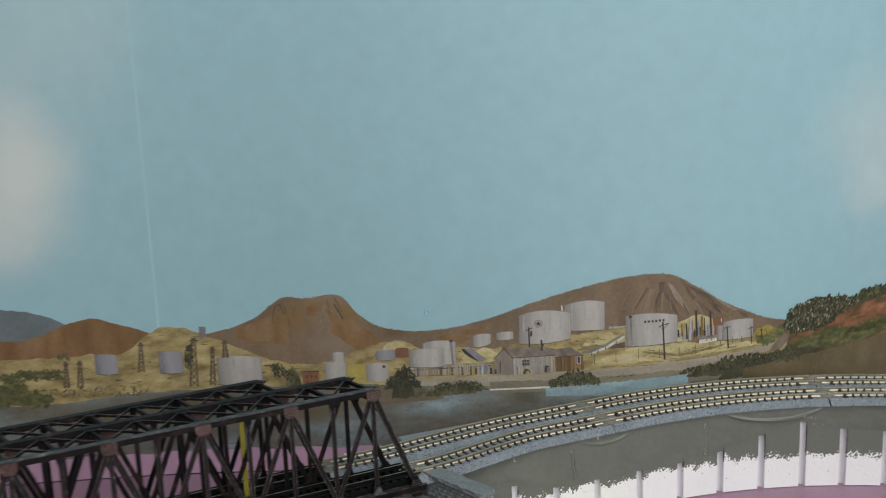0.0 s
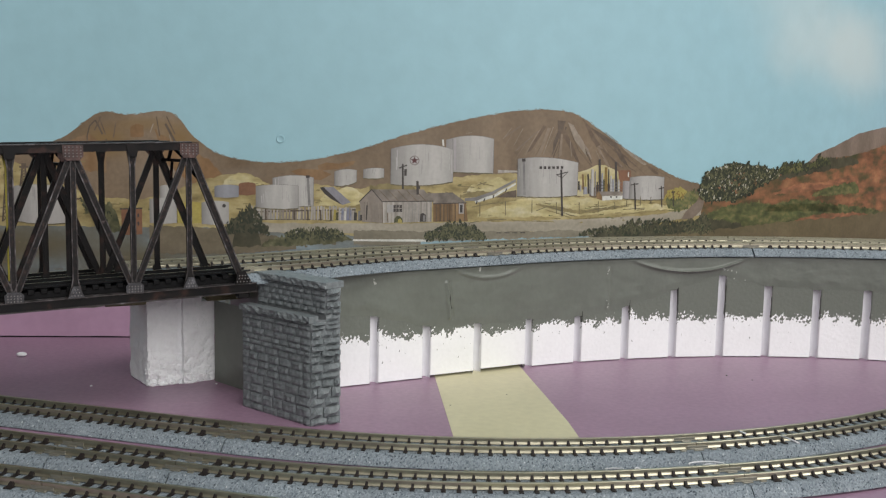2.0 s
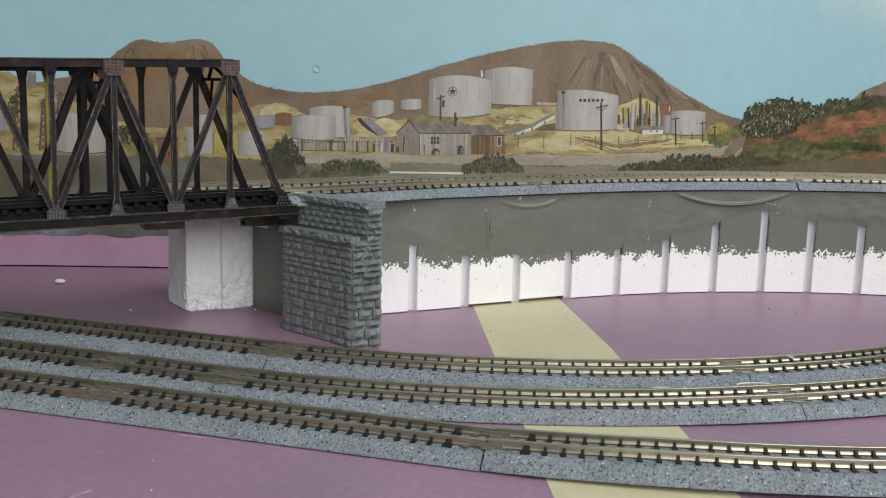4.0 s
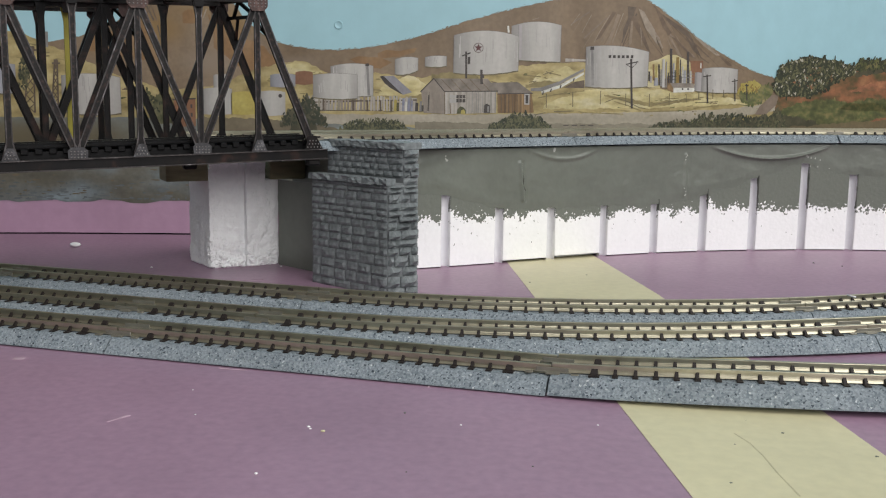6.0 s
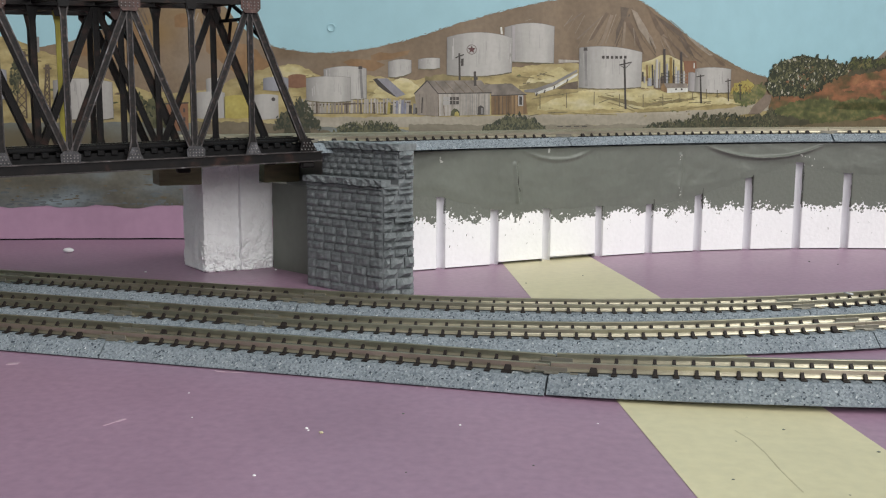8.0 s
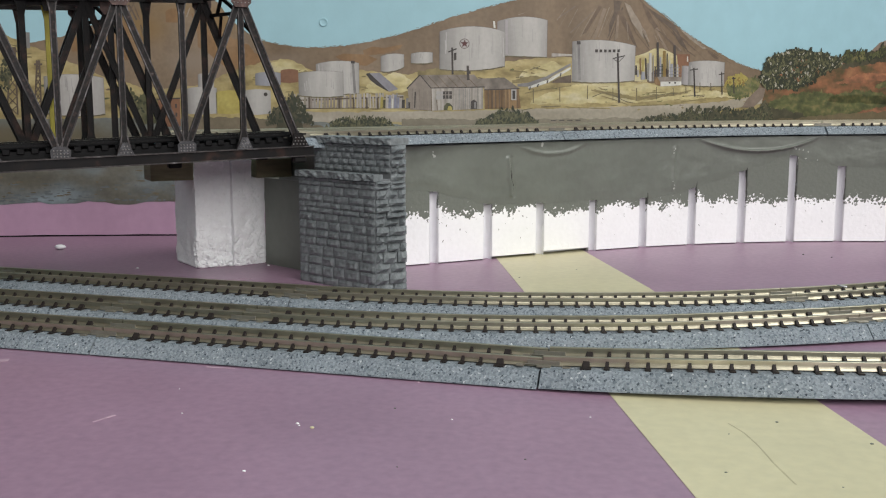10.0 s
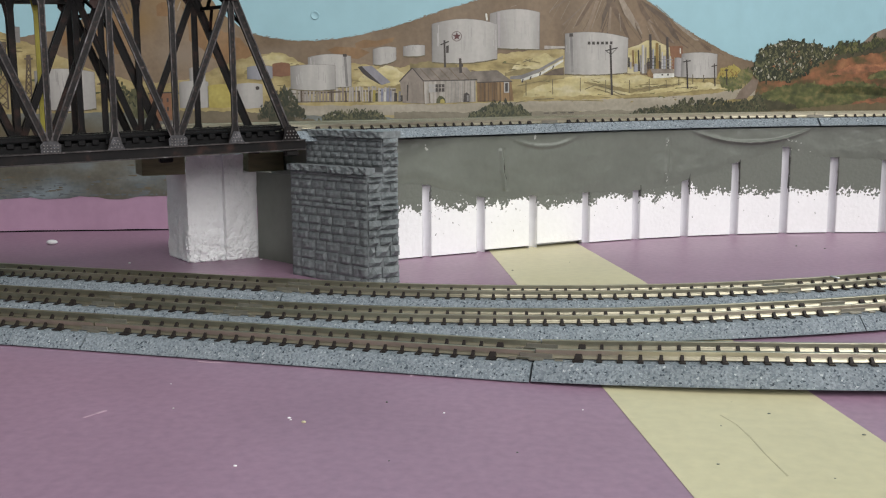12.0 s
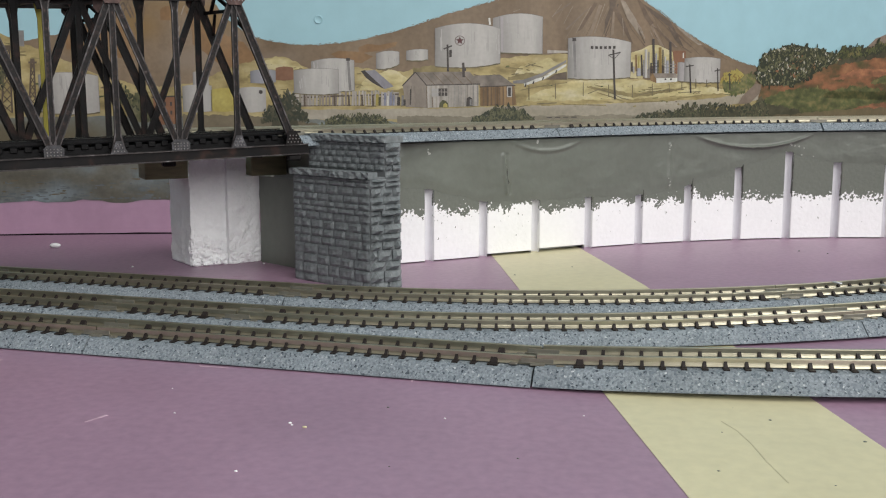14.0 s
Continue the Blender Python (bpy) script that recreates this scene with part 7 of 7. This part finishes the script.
def foam_chunk(name, corners, z0, z1, rough_z):
    bm = bmesh.new()
    pts = []
    for i, p in enumerate(corners):
        q_ = corners[(i + 1) % len(corners)]
        n = max(2, int(math.hypot(q_[0] - p[0], q_[1] - p[1]) / 0.055))
        pts += [(p[0] + (q_[0] - p[0]) * k / n, p[1] + (q_[1] - p[1]) * k / n) for k in range(n)]
    cx, cy = sum(p[0] for p in pts) / len(pts), sum(p[1] for p in pts) / len(pts)
    rows = []
    nz = max(3, int((z1 - z0) / 0.055))
    for j in range(nz + 1):
        z = z0 + (z1 - z0) * j / nz
        row = []
        for x, y in pts:
            chip = max(0.0, 1 - (z - z0) / rough_z) if rough_z else 0
            front = 1 if y < -6.9 and x > -18.6 else 0.15
            bead = 0.5 - noise.voronoi((x * 8.0, y * 8.0, z * 8.0))[0][0]
            w = 0.04 * noise.noise((x * 2.2, y * 2.2, z * 2.2)) + front * ((0.06 + 0.12 * chip) * noise.noise((x * 3.2, y * 3.2, z * 3.2)) + (0.035 + 0.22 * chip * chip) * bead + (0.012 + 0.035 * chip) * noise.noise((x * 14, y * 14, z * 14)))
            if j == 0 and z0 == 0:
                w -= 0.06
            d = math.hypot(x - cx, y - cy)
            row.append(bm.verts.new((x + (x - cx) / d * w, y + (y - cy) / d * w, z)))
        rows.append(row)
    for r, q_ in zip(rows, rows[1:]):
        for i in range(len(pts)):
            j = (i + 1) % len(pts)
            bm.faces.new((r[i], r[j], q_[j], q_[i]))
    bm.faces.new(rows[0])
    bm.faces.new(rows[-1])
    part(name, bm, FOAM, pier)


foam_chunk("lower_chunk", ((-20.0, -7.05), (-18.42, -8.7), (-17.42, -8.03), (-17.27, -7.74), (-17.1, -7.93), (-16.08, -6.85), (-17.9, -4.6), (-19.6, -5.0)), 0.0, 3.66, 1.9)
foam_chunk("upper_chunk", ((-18.42, -8.7), (-17.42, -8.03), (-17.27, -7.74), (-17.1, -7.93), (-16.5, -7.3), (-17.8, -5.6), (-18.9, -6.2)), 3.665, 4.43, 0)
for s0, s1, w0, w1 in ((2.66, 4.37, 5.2, 6.6), (-1.5, 0.05, 5.15, 6.8)):
    bm = bmesh.new()
    m0 = BO + BD * ((s0 + s1) / 2) + BN * ((w0 + w1) / 2)
    add_box(bm, (m0.x, m0.y, 4.065), (w1 - w0, s1 - s0, 0.79), BN, bevel=0.03)
    thing("wood_shim", bm, OLIVE, "olive painted wooden block on the foam pier under the bridge", "wooden block", "shims under the bridge")

# ---- paint-stiffened cloth over the upper part of the riser ----
cloth_low = line_through([(1.6, 0.02), (2.5, 0.02), (3.0, 3.3), (4.5, 3.3), (6.6, 3.1), (9.2, 2.45), (11.8, 2.35), (14.3, 2.4), (17, 2.25), (19.7, 2.6), (22.3, 3.35), (25.2, 4.3), (27.6, 3.75), (30.2, 3.65), (40, 3.6), (60, 3.6)])


def cloth_bulge(s_, z):
    """Folds: two sagging pleats below the deck edge, a tear and shallow waves."""
    w = 0.045 * noise.noise((s_ * 0.5, z * 0.9, 2.0)) + 0.02 * noise.noise((s_ * 1.7, z * 2.6, 4.0)) + 0.006 * noise.noise((s_ * 7.0, z * 7.0, 4.0))
    for c, half, drop, high in ((23.5, 3.1, 0.62, 0.18), (12.5, 1.9, 0.48, 0.09)):
        u = (s_ - c) / half
        if abs(u) < 1:
            fold = DECK + climb(c) - 0.06 - drop * (1 - u * u)
            w += high * math.exp(-(((z - fold) / 0.07) ** 2)) * (1 - u**4)
            if z > fold:
                w += high * 0.35 * (1 - u**4)
    for c, z0, z1, lean in ((10.22, 2.7, 4.5, 0.13), (19.15, 2.6, 4.75, 0.0)):
        if z0 < z < z1:
            jog = c + lean * (4.3 - z) + 0.06 * noise.noise((z * 3.0, c, 0))
            w += (1.0 if c < 15 else 0.4) * (0.09 * math.exp(-(((s_ - jog) / 0.07) ** 2)) - 0.07 * math.exp(-(((s_ - jog - 0.15) / 0.06) ** 2)))
    return w


bm = bmesh.new()
cols = []
for i in range(900):
    s_ = 1.6 + i * 0.05 if i < 700 else 36.6 + (i - 700) * 0.11
    low = cloth_low(s_) + 0.12 * noise.noise((s_ * 1.4, 0, 0)) + 0.05 * noise.noise((s_ * 5, 0, 2))
    (x, y, _, a), = upper_run(FRONT, s_, s_ + 0.001, step=1)[:1]
    col = []
    for j in range(44):
        z = low + (DECK + climb(s_) - low) * j / 43
        o = 0.008 + (0.03 + cloth_bulge(s_, z)) * min(1.0, (z - low) / 0.35)
        col.append(bm.verts.new((x + math.sin(a) * o, y - math.cos(a) * o, z)))
    o = -0.4
    col.append(bm.verts.new((x + math.sin(a) * o, y - math.cos(a) * o, DECK + climb(s_) + 0.012)))
    cols.append(col)
for c, d in zip(cols, cols[1:]):
    for j in range(44):
        bm.faces.new((c[j], d[j], d[j + 1], c[j + 1]))
part("painted_cloth", bm, GREY, riser, "creased cloth stiff with grey paint", smooth=True)
# a tear in the cloth
bm = bmesh.new()
edge_a, edge_b = [], []
for i in range(15):
    z = 4.35 - 1.3 * i / 14
    jog = 10.22 + 0.13 * (4.3 - z) + 0.06 * noise.noise((z * 3.0, 10.22, 0)) + 0.13
    for k, row in ((0.0, edge_a), (0.008 + 0.035 * abs(math.sin(math.pi * i / 5)), edge_b)):
        (x, y, _, a), = upper_run(FRONT, jog + k, jog + k + 0.001, step=1)[:1]
        o = 0.05 + cloth_bulge(jog + k, z)
        row.append(bm.verts.new((x + math.sin(a) * o, y - math.cos(a) * o, z)))
for i in range(14):
    bm.faces.new((edge_a[i], edge_a[i + 1], edge_b[i + 1], edge_b[i]))
part("cloth_tear", bm, TIE, riser, "dark tear in the cloth")
# spots where the grey paint has flaked off the cloth
flakes = random.Random(3)
for s0, z0, s1, z1, count, size in ((6.6, 4.8, 6.65, 4.5, 4, 0.045), (11.95, 4.94, 11.95, 4.9, 2, 0.07), (19.15, 4.7, 19.15, 4.4, 3, 0.04), (19.1, 3.1, 19.2, 2.65, 4, 0.035), (25.3, 4.65, 26.2, 4.45, 5, 0.045), (25.4, 4.2, 26.6, 4.05, 4, 0.03)):
    for i in range(count):
        k = (i + flakes.random()) / count
        s_, z = s0 + (s1 - s0) * k + flakes.gauss(0, 0.03), z0 + (z1 - z0) * k + flakes.gauss(0, 0.04)
        (x, y, _, a), = upper_run(FRONT, s_, s_ + 0.001, step=1)[:1]
        o = 0.052 + cloth_bulge(s_, z)
        c, along_ = Vector((x + math.sin(a) * o, y - math.cos(a) * o, z)), Vector((math.cos(a), math.sin(a), 0))
        bm = bmesh.new()
        ring = [(flakes.uniform(0.4, 1.2) * size * math.cos(t), flakes.uniform(0.5, 1.6) * size * math.sin(t)) for t in (0.2, 1.1, 2.1, 3.3, 4.2, 5.3)]
        bm.faces.new([bm.verts.new(c + along_ * u + Vector((0, 0, v))) for u, v in ring])
        part("paint_flake", bm, FLAKE, riser)
# smears and specks of grey paint on the bare foam
smear = random.Random(21)
for _ in range(46):
    s_, z = smear.uniform(6.0, 31.0), 0.15 + 1.75 * smear.random() ** 0.6
    if min(abs(s_ - groove(i)) for i in range(-1, 11)) < 0.3:
        continue
    (x, y, _, a), = upper_run(FRONT, s_, s_ + 0.001, step=1)[:1]
    o, size = 0.008, smear.choice((0.012, 0.018, 0.018, 0.03))
    c, along_ = Vector((x + math.sin(a) * o, y - math.cos(a) * o, z)), Vector((math.cos(a), math.sin(a), 0))
    bm = bmesh.new()
    lean = smear.uniform(-1, 1)
    ring = [(smear.uniform(0.4, 1.2) * size * math.cos(t), smear.uniform(0.8, 2.4) * size * math.sin(t)) for t in (0.2, 1.1, 2.1, 3.3, 4.2, 5.3)]
    bm.faces.new([bm.verts.new(c + along_ * (u + lean * v) + Vector((0, 0, v))) for u, v in ring])
    part("paint_speck", bm, smear.choice((GREY, FLAKE, BEAD)), riser)
# grey painted end of the riser under the bridge, and the painted strip behind the tracks
bm = bmesh.new()
e0, e1 = BO - BD * 1.57 + BN * 1.9, BO - BD * 1.57 + BN * 7.1
add_box(bm, ((e0.x + e1.x) / 2, (e0.y + e1.y) / 2, 2.52), ((e1 - e0).length, 0.05, 5.04), e1 - e0)
part("painted_end", bm, GREY, riser)
bm = bmesh.new()
e0, e1 = Vector((-13.1, -9.05, 0)), Vector((-16.0, -7.0, 0))
add_box(bm, ((e0.x + e1.x) / 2, (e0.y + e1.y) / 2, 1.83), ((e1 - e0).length, 0.06, 3.66), e1 - e0)
part("painted_end_panel", bm, GREY, riser, "dark grey painted panel beside the foam pier")
bm = bmesh.new()
sweep(bm, upper_run(FRONT, 1.6, 60), [(0.05, DECK - 0.02), (5.18, DECK - 0.02), (5.18, DECK + 0.015), (0.05, DECK + 0.015)])
part("painted_deck", bm, GREY_DECK, riser)

# ---- crumbs, scratches and specks on the board ----
bm = bmesh.new()
bmesh.ops.create_icosphere(bm, subdivisions=2, radius=0.2, matrix=Matrix.Translation((-26.76, -4.63, 0.12)) @ Matrix.Diagonal((1.3, 1, 0.6, 1)))
for v in bm.verts:
    v.co += v.co.normalized() * 0.03 * noise.noise(v.co * 6)
thing("foam_bead", bm, FOAM, "small white foam crumb lying on the pink board", "foam crumb", smooth=True)
CRACK = material("cracked_cream_paint", flat((0.48, 0.445, 0.29), 0.1), 300, rough=0.7)
CHALK = material("pale_scratch", flat((0.46, 0.33, 0.4), 0.15), 300, rough=0.8)
for x, y, l, w, a in ((-11.9, -23.24, 0.75, 0.05, -2), (-12.2, -23.2, 0.3, 0.04, -6), (-12.86, -27.45, 0.24, 0.1, 65), (-12.97, -27.72, 0.3, 0.04, 66), (-6.56, -23.7, 0.05, 0.3, 0), (-17.95, -23.4, 0.3, 0.2, 15), (-15.7, -10.6, 0.5, 0.08, 5)):
    bm = bmesh.new()
    add_box(bm, (x, y, 0.008), (l, w, 0.012), (math.cos(radians(a)), math.sin(radians(a)), 0), bevel=0.003)
    for v in bm.verts:
        v.co += Vector((noise.noise(v.co * 9), noise.noise(v.co * 9 + Vector((3, 0, 0))), 0)) * 0.05
    part("scratch", bm, CHALK, table)
bm = bmesh.new()
crack = [(0.62, -25.9), (0.87, -26.48), (1.04, -27.26), (1.17, -28.21), (1.38, -29.3)]
for (x0, y0), (x1, y1) in zip(crack, crack[1:]):
    bar(bm, (x0, y0, 0.012), (x1, y1, 0.012), 0.03, 0.006)
part("paint_crack", bm, CRACK, table, "fine crack in the cream paint")
for x, y, r, m in ((-8.62, -27.31, 0.05, FOAM), (-8.23, -27.54, 0.065, CREAM), (-8.55, -27.42, 0.035, FOAM), (-5.35, -26.53, 0.035, FOAM), (1.68, -25.67, 0.045, GREY), (-8.82, -30.15, 0.045, FOAM), (3.35, -26.82, 0.05, GREY), (-6.74, -25.94, 0.04, GREY), (-20.88, -9.05, 0.07, FOAM), (7.2, -1.0, 0.06, GREY), (8.3, -1.6, 0.05, GREY), (-5.1, -8.8, 0.05, GREY), (-2.9, -6.6, 0.04, GREY), (0.54, -26.62, 0.03, GREY), (0.19, -28.87, 0.04, GREY), (-15.75, -7.55, 0.07, FOAM), (-3.6, -28.73, 0.03, GREY), (-2.34, -25.92, 0.03, FOAM), (-11.38, -26.99, 0.03, FOAM), (-12.2, -25.2, 0.025, FOAM), (-6.0, -29.5, 0.025, GREY), (2.2, -29.3, 0.03, GREY), (1.0, -24.9, 0.02, GREY)):
    bm = bmesh.new()
    bmesh.ops.create_icosphere(bm, subdivisions=1, radius=r * 0.75, matrix=Matrix.Translation((x, y, r * 0.3)) @ Matrix.Diagonal((1.2, 0.9, 0.6, 1)))
    thing("speck", bm, m, "tiny crumb of foam or dirt on the board", "crumb", "crumbs on the board")

# ---- scraps of clear thread and lint on the tracks ----
THREAD = material("clear_thread", flat((0.75, 0.76, 0.78), 0.05), 300, rough=0.25)


def thread(name, pts, r, label, category):
    bm = bmesh.new()
    path = []
    for i, p in enumerate(pts):
        q_ = pts[min(i + 1, len(pts) - 1)]
        o = pts[max(i - 1, 0)]
        path.append((*p, math.atan2(q_[1] - o[1], q_[0] - o[0])))
    sweep(bm, path, [(r * math.cos(k * math.pi / 3), r * math.sin(k * math.pi / 3)) for k in range(6)])
    thing(name, bm, THREAD, label, category, "scraps on the tracks", smooth=True)


loop = [(4.55 + 0.64 * math.cos(t), -15.75 + 0.36 * math.sin(t), 0.47 + 0.02 * math.sin(2 * t)) for t in [0.3 * k for k in range(-1, 12)]]
thread("thread_loop", loop, 0.028, "loop of clear thread lying between the tracks", "thread")
loop = [(4.75 + 0.4 * math.cos(t), -15.8 + 0.2 * math.sin(t), 0.46) for t in [0.3 * k for k in range(0, 10)]]
thread("thread_loop", loop, 0.02, "small loop of clear thread lying between the tracks", "thread")
for pts in ([(1.1, -16.7, 0.44), (1.35, -16.62, 0.45), (1.72, -16.6, 0.45), (1.68, -16.8, 0.44), (1.45, -16.85, 0.44)], [(2.08, -16.55, 0.44), (2.15, -16.42, 0.46), (2.27, -16.48, 0.44)], [(2.52, -16.5, 0.44), (2.6, -16.4, 0.46), (2.68, -16.45, 0.44)]):
    thread("thread_scrap", pts, 0.022, "short scrap of clear thread on the ballast", "thread")
for pts in ([(6.03, -12.26, 0.68), (6.15, -12.4, 0.67), (6.27, -12.51, 0.665)], [(7.5, -12.55, 0.67), (7.75, -12.95, 0.68), (7.96, -13.34, 0.67)]):
    thread("lint", pts, 0.03, "white sliver of lint across the rails", "lint")
